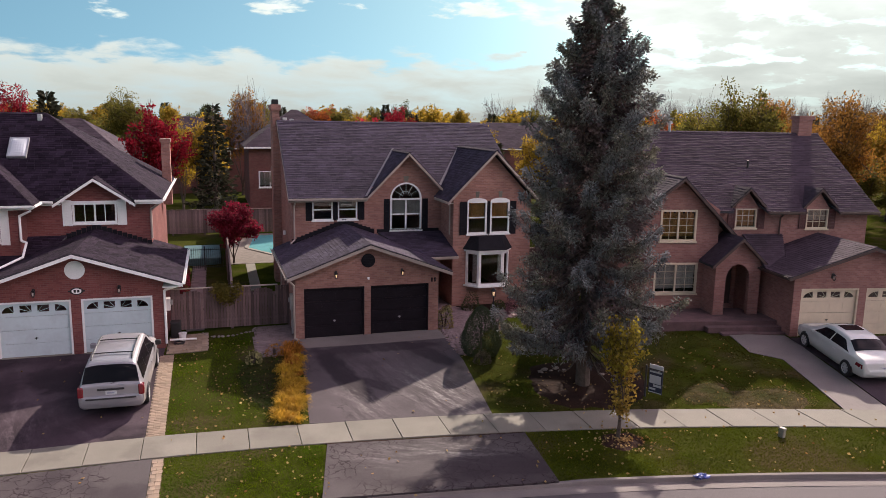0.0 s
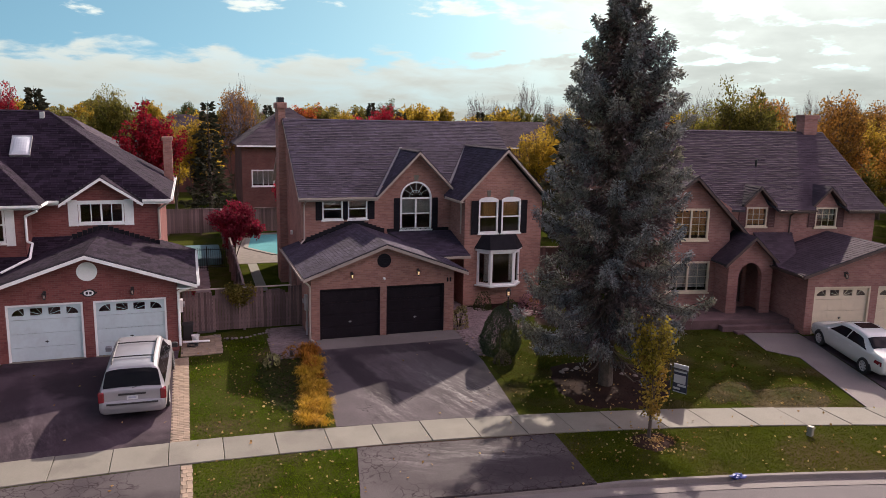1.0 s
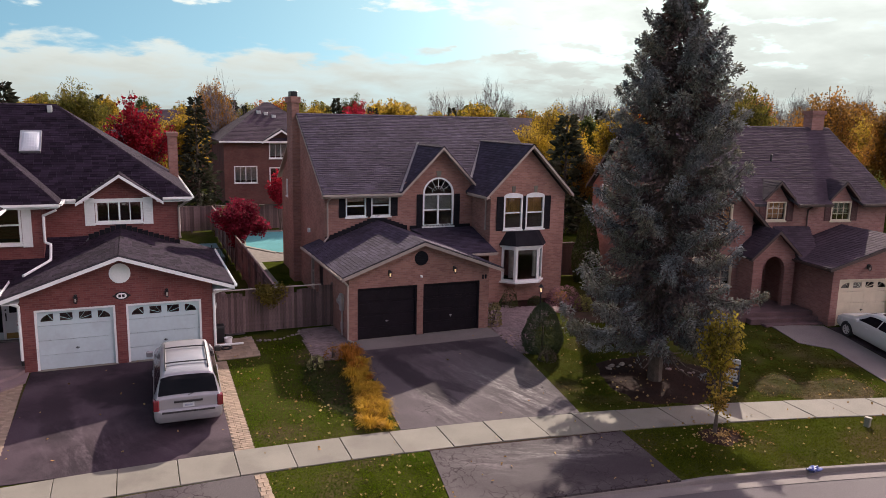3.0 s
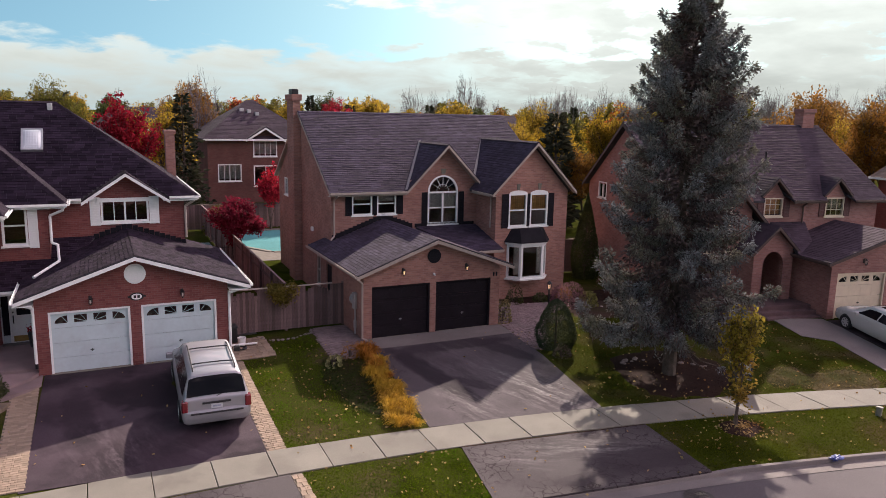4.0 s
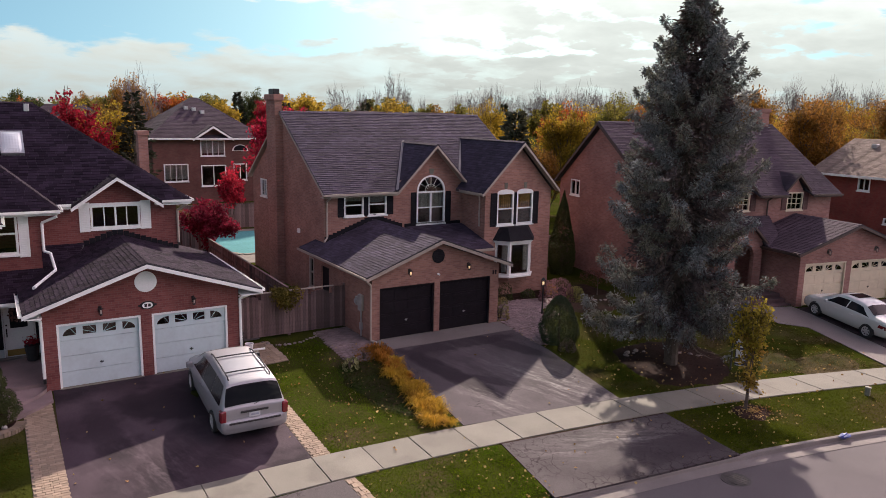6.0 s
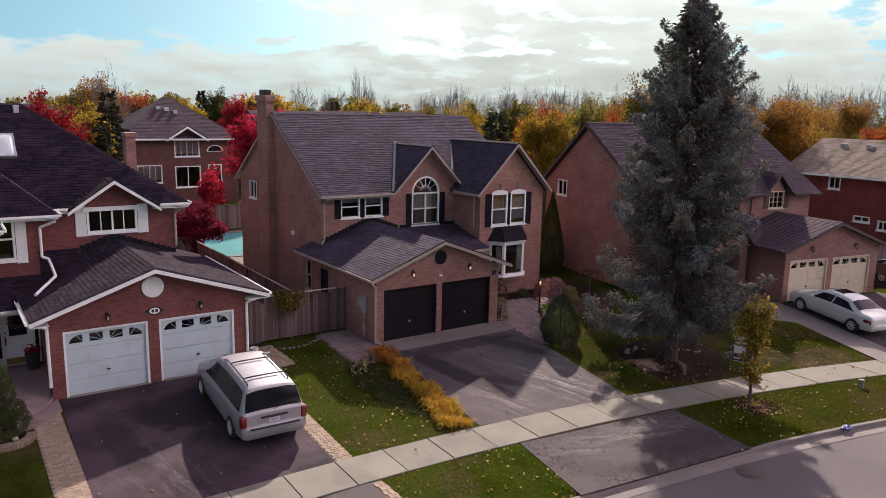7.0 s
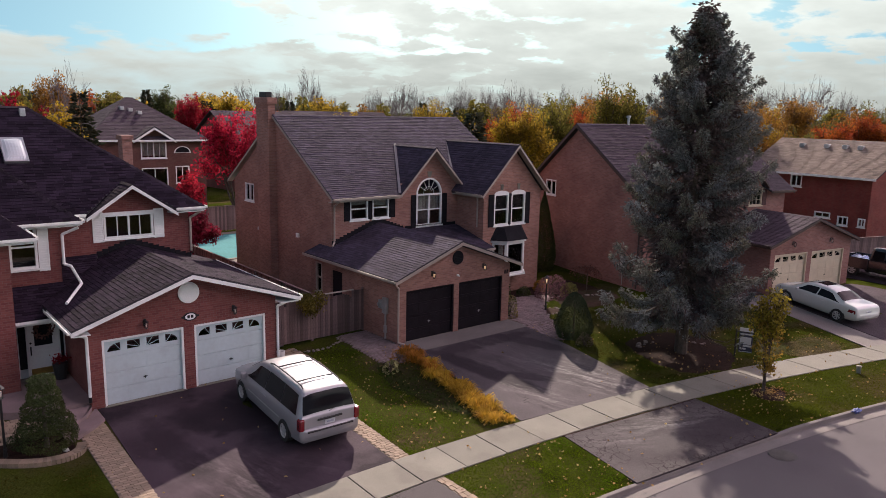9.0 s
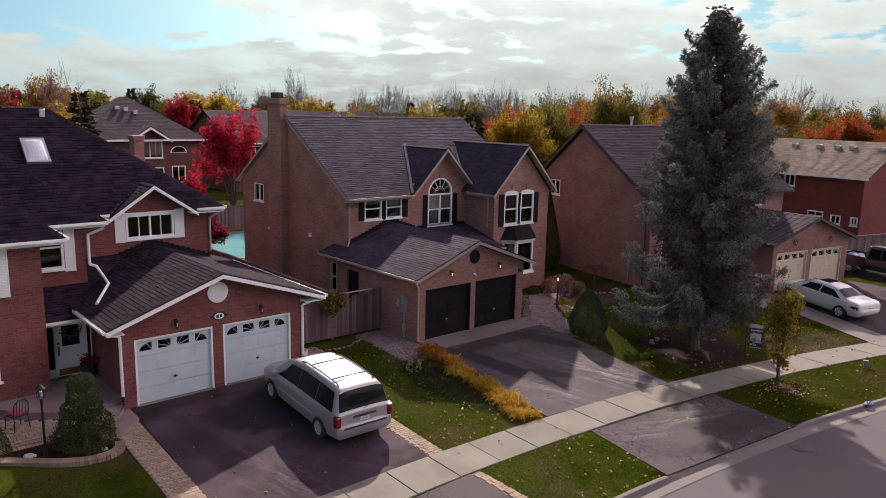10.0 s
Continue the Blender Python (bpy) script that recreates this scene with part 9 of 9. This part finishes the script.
# pool behind the middle house
pool = thing("swimming_pool", (0, 0, 0), "turquoise swimming pool in a pale concrete deck", "pool")
part("pool_deck", Geo().box(1.95, 45.4, -0.2, 14.0, 57.6, 0.03), POOLDECK, pool)
POOL_EDGE = [(3.3, 51.0), (4.9, 48.1), (11.5, 48.1), (11.5, 56.6), (4.0, 56.6)]
part("pool_water", Geo().prism(POOL_EDGE, "z", -0.1, 0.042), POOL, pool)
for (ax, ay), (bx, by) in zip(POOL_EDGE, POOL_EDGE[1:] + POOL_EDGE[:1]):
    d = Vector((bx - ax, by - ay, 0)).normalized()
    part("coping", beam(Geo(), (ax, ay, 0.031), (bx, by, 0.031), (d.y * 0.28, -d.x * 0.28, 0), (0, 0, 0.045)), CONCRETE, pool)
pool2 = thing("garden_pool", (0, 0, 0), "small covered pool behind the iron fence", "pool")
part("pool_cover", Geo().box(-0.9, 46.0, -0.1, 1.4, 51.0, 0.35, 0.05), material("pool_cover_teal", (0.06, 0.14, 0.15), 0.5, vary=0.3), pool2)
part("back_walk_1", drape([(2.86, 45.35), (2.80, 38.0)], [(3.40, 45.35), (3.34, 38.0)], 0.03, 3, 6), CONCRETE, label="pale concrete back walk beside the house", kind="structure")
# ---- street furniture and clutter ----
def lamp_post(at, h, lit, label):
    t = thing("lamp_post", at, label, "lamp post")
    part("pole", Geo().cyl((0, 0, -0.1), (0, 0, 0.25), 0.06, 0.045, 10).cyl((0, 0, 0.25), (0, 0, h - 0.36), 0.035, 0.03, 10), METAL_DARK, t)
    g = Geo()
    g.cyl((0, 0, h - 0.36), (0, 0, h - 0.33), 0.05, 0.09, 6)
    g.cyl((0, 0, h - 0.06), (0, 0, h + 0.06), 0.13, 0.02, 6)
    for k in range(6):
        a = k * math.pi / 3
        g.cyl((0.085 * math.cos(a), 0.085 * math.sin(a), h - 0.33), (0.115 * math.cos(a), 0.115 * math.sin(a), h - 0.05), 0.008, n=4)
    part("lantern", g, METAL_DARK, t)
    part("bulb", Geo().cyl((0, 0, h - 0.28), (0, 0, h - 0.14), 0.034, 0.042, 8), lit, t)


lamp_post(gz(12.75, 28.65), 1.65, LAMP_ON, "black garden lamp post with a lit lantern")
lamp_post(gz(-9.72, 27.4), 2.0, CURTAIN, "black garden lamp post beside the clipped shrub")

sign = thing("yard_sign", (15.34, 20.51, ground_z(15.34, 20.51), 0, 0, -62.5), "estate agent's yard sign hanging from a dark post", "sign")
part("post", Geo().box(-0.03, -0.03, -0.1, 0.03, 0.03, 1.16, 0.01), TRIM, sign)
part("arm", Geo().box(0.03, -0.02, 1.05, 0.66, 0.02, 1.085, 0.008), TRIM, sign)
NAVY = material("navy_sign_paint", (0.02, 0.025, 0.055), rough=0.5, vary=0.1)
part("panel", Geo().box(0.12, -0.012, 0.22, 0.64, 0.012, 1.04, 0.004), NAVY, sign)
bars = Geo()
for y0, y1 in ((0.0125, 0.017), (-0.017, -0.0125)):
    for a, b, c, d in ((0.15, 0.95, 0.61, 1.01), (0.15, 0.56, 0.58, 0.86), (0.30, 0.45, 0.61, 0.53), (0.16, 0.33, 0.40, 0.40), (0.14, 0.235, 0.62, 0.26)):
        bars.box(a, y0, b, c, y1, d)
part("panel_bars", bars, PLATE, sign)
part("rider", Geo().box(0.12, -0.01, 1.09, 0.64, 0.01, 1.24, 0.004), PLATE, sign)

ped = thing("utility_pedestal", (17.8, 16.65, ground_z(17.8, 16.65), 0, 6, 20), "small grey-green utility pedestal on the verge", "utility box")
part("cover", Geo().box(-0.085, -0.085, -0.05, 0.085, 0.085, 0.25, 0.02).box(-0.10, -0.10, 0.25, 0.10, 0.10, 0.30, 0.02), material("grey_green_plastic", (0.22, 0.21, 0.165), 0.6, vary=0.15), ped)
mh = thing("manhole_cover", (8.55, 15.15, -0.774), "round cast-iron manhole cover in the road", "manhole cover")
mg = Geo().cyl((0, 0, -0.05), (0, 0, 0.012), 0.40, n=32).cyl((0, 0, 0.012), (0, 0, 0.018), 0.33, n=32)
for k in range(7):
    mg.box(-0.26, -0.22 + 0.07 * k, 0.018, 0.26, -0.19 + 0.07 * k, 0.026)
part("lid", mg, material("worn_iron", (0.055, 0.05, 0.048), 0.6, 0.5, vary=0.3), mh)
bag = thing("litter_bag", (13.7, kerb_line(13.7) + KERB_S + 0.02, -0.70), "crumpled blue plastic bag on the kerb", "litter")
part("bag", Geo().blob((0, 0, 0.04), (0.20, 0.10, 0.06), random.Random(2), 0.6, 16, 9), material("blue_plastic", (0.04, 0.07, 0.26), 0.5, vary=0.4, scale=8), bag)
# clutter beside the red brick garage
bk = thing("bucket", (-0.32, 29.95, ground_z(-0.3, 29.95) + 0.03), "white plastic bucket standing beside the garage", "bucket")
bg = Geo()
ring = [(0.12, 0.0), (0.155, 0.30), (0.165, 0.30), (0.165, 0.32), (0.145, 0.32), (0.11, 0.03)]
bg.add([(r * math.cos(math.pi * k / 10), r * math.sin(math.pi * k / 10), z) for r, z in ring for k in range(20)],
       [(i * 20 + k, i * 20 + (k + 1) % 20, (i + 1) * 20 + (k + 1) % 20, (i + 1) * 20 + k) for i in range(5) for k in range(20)] + [tuple(range(100, 120)), tuple(reversed(range(20)))])
part("bucket_body", bg, WHITE, bk)
part("handle", Geo().tube([(0.16 * math.cos(math.pi * k / 8), 0.10 * math.sin(math.pi * k / 8), 0.30 - 0.05 * math.sin(math.pi * k / 8)) for k in range(9)], 0.006, 5), METAL_GREY, bk)
hs = thing("garden_hose", (-0.45, 29.45, ground_z(-0.45, 29.45) + 0.05), "black garden hose coiled on the pavers", "hose")
part("coil", Geo().tube([((0.20 + 0.02 * math.sin(5 * k)) * math.cos(k * 0.45), (0.20 + 0.02 * math.sin(5 * k)) * math.sin(k * 0.45), 0.012 + 0.0016 * k) for k in range(44)], 0.013, 6), TRIM, hs)
ext = thing("downpipe_extension", (-0.5, 29.65, 0.03), "white downpipe extension lying on the pavers", "pipe")
part("pipe", Geo().tube([(-0.3, 0.0, 0.02), (0.1, 0.05, 0.0), (0.72, 0.12, -0.03)], 0.042, 8), WHITE, ext)
bn = thing("storage_bin", (-0.5, 30.55, 0.0), "black storage bin beside the garage", "bin")
part("bin_body", Geo().box(-0.3, -0.2, -0.08, 0.1, 0.25, 0.52, 0.04), TRIM, bn)
part("lid", Geo().box(-0.32, -0.22, 0.52, 0.12, 0.27, 0.57, 0.03), TRIM, bn)
mtr = thing("meter_box", (-0.87, 30.3, 1.15), "white meter box on the garage side wall", "meter")
part("box_body", Geo().box(-0.05, -0.18, 0, 0.12, 0.18, 0.5, 0.02), WHITE, mtr)
part("dial", Geo().cyl((0.12, 0, 0.3), (0.2, 0, 0.3), 0.11, n=14), METAL_GREY, mtr)
pot = thing("plant_pot", (-7.36, 31.9, 0.14), "dark plant pot with red flowers beside the door", "plant pot")
part("pot", Geo().cyl((0, 0, 0), (0, 0, 0.55), 0.17, 0.24, 12), TRIM, pot)
pf = Geo()
lr = random.Random(12)
for k in range(160):
    leaf(pf, (lr.gauss(0, 0.14), lr.gauss(0, 0.14), 0.62 + abs(lr.gauss(0, 0.10))), 0.09, lr)
part("flowers", pf, L_RED, pot, kind="stuff", normals=False)
part("driveway_4", drape([(32.9, 27.0), (32.9, 20.0), (32.6, 14.9)], [(38.2, 25.5), (37.6, 19.0), (37.0, 13.9)], 0.02, 10, 12), ASPHALT_DARK, label="dark asphalt driveway under the black pickup", kind="structure")
pickup(pose(35.0, 24.2, ground_z(35.0, 22.0) + 0.02, 0, 0, -101))
bx = thing("utility_box", (16.6, 39.2, 0), "grey air conditioner unit beside the house wall", "air conditioner")
part("casing", Geo().box(0, -0.4, 0.05, 0.75, 0.4, 0.85, 0.03), METAL_GREY, bx)
part("fan_grille", Geo().cyl((0.375, 0, 0.85), (0.375, 0, 0.88), 0.3, n=18), TRIM, bx)


def iron_chair(at, turn, label):
    t = thing("garden_chair", (*at, 0, 0, turn), label, "chair", "patio set")
    part("seat", Geo().box(-0.22, -0.22, 0.42, 0.22, 0.22, 0.45, 0.01), METAL_DARK, t)
    part("cushion", Geo().box(-0.2, -0.2, 0.452, 0.2, 0.2, 0.51, 0.025), material("pink_cushion", (0.35, 0.05, 0.13), 0.9, vary=0.15), t)
    for sx in (-1, 1):
        for sy in (-1, 1):
            part("leg", Geo().cyl((sx * 0.23, sy * 0.23, 0), (sx * 0.2, sy * 0.2, 0.42), 0.014, n=6), METAL_DARK, t)
    part("back_frame", Geo().tube([(-0.21, 0.21, 0.43), (-0.21, 0.26, 0.8), (-0.1, 0.28, 0.93), (0.1, 0.28, 0.93), (0.21, 0.26, 0.8), (0.21, 0.21, 0.43)], 0.014, 6), METAL_DARK, t)
    for k in range(4):
        x = -0.126 + 0.084 * k
        part("back_bar", Geo().cyl((x, 0.21, 0.45), (x, 0.28, 0.92), 0.008, n=5), METAL_DARK, t)


iron_chair((-9.95, 29.55, -0.085), 200, "black iron garden chair with a pink cushion")
iron_chair((-11.2, 29.6, -0.085), 120, "black iron garden chair with a pink cushion")
tb = thing("garden_table", (-10.6, 29.15, -0.085), "small round black iron garden table", "table")
part("tabletop", Geo().cyl((0, 0, 0.68), (0, 0, 0.71), 0.38, n=20), METAL_DARK, tb)
part("pedestal", Geo().cyl((0, 0, 0.0), (0, 0, 0.03), 0.2, n=12).cyl((0, 0, 0.03), (0, 0, 0.68), 0.025, n=8), METAL_DARK, tb)
stones("rock_border", "pale rocks beside the lamp post in the front bed", [(-10.15, 27.6), (-10.0, 27.5), (-8.35, 26.95)], 0.13, material("white_rock", (0.5, 0.48, 0.47), 0.9, vary=0.15), 9)


# ---- woods and gardens behind ----
VAR = {}


def variant(key, height, crown, trunk_h, leaf_size, count, seed, mat, label, levels=3, bark=None, kids=3, spread=0.8, up=0.05):
    VAR[key] = tree("autumn_tree" if count else "bare_tree", (0, 0, -200), label, "tree", tree_meshes(height, crown, trunk_h, leaf_size, count, seed, levels, spread, kids, up=up), mat, bark, "trees behind the houses")


variant("yellow", 10.0, 4.2, 1.2, 0.17, 19000, 201, L_YELLOW, "yellow autumn tree in the gardens behind")
variant("olive", 10.0, 4.4, 1.0, 0.17, 19000, 202, L_OLIVE, "yellow-green autumn tree in the gardens behind")
variant("rust", 10.0, 4.4, 0.8, 0.17, 19000, 203, L_RUST, "rust-brown autumn tree in the gardens behind")
variant("orange", 10.0, 4.0, 1.0, 0.17, 19000, 204, L_ORANGE, "orange autumn tree in the gardens behind")
variant("green", 10.0, 4.0, 0.8, 0.17, 19000, 205, L_GREEN, "dark green tree in the gardens behind")
variant("red", 10.0, 4.0, 1.2, 0.17, 19000, 206, L_RED, "crimson autumn tree in the gardens behind")
variant("bare", 12.0, 3.8, 2.2, 0.2, 0, 207, L_OLIVE, "leafless grey tree in the far woods", levels=4, bark=TWIG, kids=3, spread=0.95, up=0.0)
variant("bare2", 12.0, 3.2, 2.6, 0.2, 0, 208, L_OLIVE, "tall leafless tree in the far woods", levels=4, bark=TWIG, kids=3, spread=0.8, up=0.03)
VAR["fir"] = conifer("fir_tree", (0, 0, -200), "dark green fir in the gardens behind", conifer_meshes(10.0, 2.4, 209, whorls=22, per=8, sprigs=12, size=0.7, bare=0.8, ragged=0.3, inner=False), NEEDLE_GREEN)
for key, mat, word in (("far_yellow", L_YELLOW, "yellow"), ("far_olive", L_OLIVE, "yellow-green"), ("far_rust", L_RUST, "rust-brown"), ("far_green", L_GREEN, "dark green"), ("far_orange", L_ORANGE, "orange")):
    variant(key, 10.0, 4.3, 0.6, 0.36, 6000, 210 + len(VAR), mat, word + " autumn tree in the far gardens", levels=3)
used = set()


def plant(key, x, y, h, wide=1.0, turn=0.0):
    base = 12.0 if key.startswith("bare") else 10.0
    m = pose(x, y, 0, 0, 0, turn) @ Matrix.Diagonal((h / base * wide, h / base * wide, h / base, 1))
    if key not in used:
        used.add(key)
        VAR[key].matrix_world = m
        return VAR[key]
    t = copy_thing(VAR[key], Matrix())
    t.matrix_world = m
    return t


for key, x, y, h, wide in (("olive", 38.7, 45.0, 12.6, 0.8), ("yellow", 33.5, 51, 10.2, 0.9), ("yellow", 29, 58, 8.7, 1.0), ("rust", 45, 43, 11.6, 0.9), ("rust", 51, 40, 11.0, 0.9), ("orange", 62, 37.5, 9.6, 0.9), ("olive", 58, 38, 8.6, 1.0), ("yellow", 66, 46, 8.8, 1.0),
                           ("rust", 29.5, 49, 6.5, 1.0), ("rust", 48, 52, 11.8, 0.9), ("olive", 42, 54, 11.2, 0.9), ("yellow", 25, 66, 9.4, 0.9), ("fir", 27.5, 50.5, 9.4, 1.0), ("orange", 78, 40, 10.6, 1.2), ("green", 76, 44, 9.6, 1.2), ("yellow", 64, 54, 10.0, 1.0),
                           ("rust", 55, 60, 11.5, 1.0), ("yellow", 36, 66, 10.6, 0.9), ("orange", 85, 32, 10, 1.0), ("red", -16.5, 74, 11.8, 0.8), ("fir", -21, 70, 12.4, 0.9), ("fir", -14, 80, 11.5, 0.8),
                           ("olive", -9, 104, 12.8, 0.9), ("rust", 4.5, 88, 12.4, 0.7), ("bare", 5.5, 84, 13.5, 0.8), ("green", 46, 178, 14.2, 0.9), ("fir", 41, 172, 13, 0.8), ("yellow", -1.5, 69, 9.4, 0.6), ("green", 14.5, 60.5, 6.0, 0.8),
                           ("olive", 20.5, 62, 7.0, 0.8), ("fir", 24, 57.5, 7.4, 1.0), ("rust", 22, 66, 7.8, 0.8), ("red", 31, 120, 11.5, 0.9), ("rust", 62, 47, 11.5, 1.0), ("orange", 70, 52, 11.5, 1.0), ("rust", 74, 62, 12, 1.1), ("olive", 60, 70, 12, 1.1), ("rust", 80, 50, 12, 1.1), ("yellow", 90, 60, 12, 1.1), ("olive", 95, 45, 12, 1.1), ("green", 40, 42, 5.0, 1.5), ("olive", 52, 47, 6.5, 1.5), ("orange", 40, 58, 10.6, 0.9), ("yellow", 44, 60, 10.2, 1.0), ("yellow", 31, 55, 9.0, 0.9), ("orange", 49, 58, 10.4, 0.9), ("yellow", 58, 52, 10.2, 0.9)):
    plant(key, x, y, h, wide, (x * 37 + y * 11) % 360)
fr = random.Random(77)
for k in range(190):
    az = fr.uniform(-28, 86)
    D = fr.uniform(115, 250)
    x, y = -5 + D * math.sin(radians(az)), 3 + D * math.cos(radians(az))
    u = fr.random()
    if az > 32 and u < 0.5:
        key, h = fr.choice(("bare", "bare2")), fr.uniform(12, 17.5) * (0.75 + D / 700)
    else:
        key = fr.choice(("far_yellow", "far_olive", "far_olive", "far_rust", "far_green", "fir", "far_olive", "far_orange", "far_green", "far_yellow"))
        h = fr.uniform(8.8, 12.6) * (0.82 + D / 850)
    plant(key, x, y, h, fr.uniform(0.75, 1.15), fr.uniform(0, 360))
for k in range(46):
    az = 22 + 66 * (k + fr.random()) / 46
    D = fr.uniform(180, 290)
    plant(fr.choice(("bare", "bare2", "bare")), -5 + D * math.sin(radians(az)), 3 + D * math.cos(radians(az)), fr.uniform(15, 21), fr.uniform(0.8, 1.2), fr.uniform(0, 360))

# ---- grass blades and fallen leaves ----
def lawn_patch(x0, x1, s0, s1, per, keep=None, seed=0):
    rg = random.Random(seed)
    g = Geo()
    n = int((x1 - x0) * (s1 - s0) * per)
    v, f = g.v, g.f
    for _ in range(n):
        x, s = rg.uniform(x0, x1), rg.uniform(s0, s1)
        y = kerb_line(x) + s
        if keep and not keep(x, y):
            continue
        z = lawn_height(x, s) - 0.01
        a = rg.uniform(0, 6.283)
        h, w = rg.uniform(0.02, 0.052), rg.uniform(0.012, 0.022)
        lx, ly = rg.gauss(0, 0.045), rg.gauss(0, 0.045)
        k = len(v)
        v += [(x - w * math.cos(a), y - w * math.sin(a), z), (x + w * math.cos(a), y + w * math.sin(a), z), (x + lx, y + ly, z + h)]
        f.append((k, k + 1, k + 2))
    return g


verge = lawn_patch(9.9, 22, KERB_S + 0.2, -WALK_W - 0.02, 760, lambda x, y: not bed_5(x, y, 0.9), 1)
v2 = lawn_patch(-0.5, 3.85, KERB_S + 0.2, -WALK_W - 0.02, 760, lambda x, y: x < 4.0 - 0.55 * (kerb_line(x) - y - 1.4) / 3.2, 2)
BLADE_DULL = material("dull_grass_blades", (0.048, 0.066, 0.004), rough=0.8, vary=0.35, scale=0.8, fine=0, hue=(0.066, 0.070, 0.005), island=0.3, spec=0.0, trans=0.55)
tagged(part("verge_grass", verge, BLADE_DULL, normals=False), "dull mown grass of the verge round the young tree", "grass", kind="stuff")
tagged(part("verge_grass", v2, BLADE, normals=False), "short green grass of the verge between two aprons", "grass", kind="stuff")
lw = lawn_patch(-0.55, 3.6, 0.05, 8.6, 520, lambda x, y: not (x > 2.3 and y > 26.9) and not (x < 0.7 and y > 28.3) and not bed_1(x, y, 0.78 + 0.9 * noise.noise((x * 2.3, y * 2.3, 4))), 3)
tagged(part("lawn_grass", lw, BLADE, normals=False), "mown grass of the strip between two driveways", "grass", kind="stuff")
lw = lawn_patch(9.8, 22.2, 0.05, 8.6, 460, lambda x, y: x > 10.1 + 0.05 * (y - 22) and not inside(PATH_POLY)(x, y) and not bed_2(x, y, 0.95) and not ((bed_6(x, y) or bed_7(x, y)) and noise.noise((x * 3, y * 3, 2)) < 0.12) and (x < 15 or noise.noise((x * 1.3, y * 1.3, 7)) > -0.25) and x < 21.4 + 0.25 * (y - 17.5), 4)
BLADE_DRY = material("dry_grass_blades", (0.056, 0.045, 0.009), rough=0.8, vary=0.4, scale=0.9, fine=0, hue=(0.044, 0.047, 0.007), island=0.35, spec=0.0, trans=0.55)
tagged(part("lawn_grass", lw, BLADE_DRY, normals=False), "thin patchy grass of the front lawn under the spruce", "grass", kind="stuff")
# the darker dry blades serve here to paint the western lawn's shade
lw = lawn_patch(-14, -8.0, 0.05, 5.0, 350, None, 5)
tagged(part("lawn_grass", lw, BLADE_DRY, normals=False), "mown grass of the front lawn, darkened to stand for shade", "grass", kind="stuff")
lr = random.Random(91)
fl = Geo()
for k in range(1150):
    if k < 400:
        x, s = lr.uniform(-0.5, 3.8), lr.uniform(-4.6, 7.5)
    elif k < 950:
        x, s = lr.uniform(10, 22), lr.uniform(-4.6, 7)
    else:
        x, s = lr.uniform(-14, 22), lr.uniform(-5.2, 8)
    if -WALK_W < s < 0 and lr.random() < 0.8:
        continue
    y = kerb_line(x) + s
    leaf(fl, (x, y, ground_z(x, y) + 0.05 + (0.02 if -WALK_W < s < 0 else 0)), lr.uniform(0.05, 0.12), lr, 0.75, 0.75)
for k in range(260):
    a, r = lr.uniform(0, 6.28), abs(lr.gauss(0, 0.9))
    x, y = 12.75 + r * math.cos(a), 17.7 + r * 0.7 * math.sin(a)
    leaf(fl, (x, y, ground_z(x, y) + 0.05), lr.uniform(0.05, 0.11), lr, 0.75, 0.75)
tagged(part("fallen_leaves", fl, leaf_material("fallen_leaf", (0.36, 0.27, 0.12), (0.26, 0.14, 0.05), island=0.5), normals=False), "scattered yellow and tan fallen leaves", "leaves", kind="stuff")
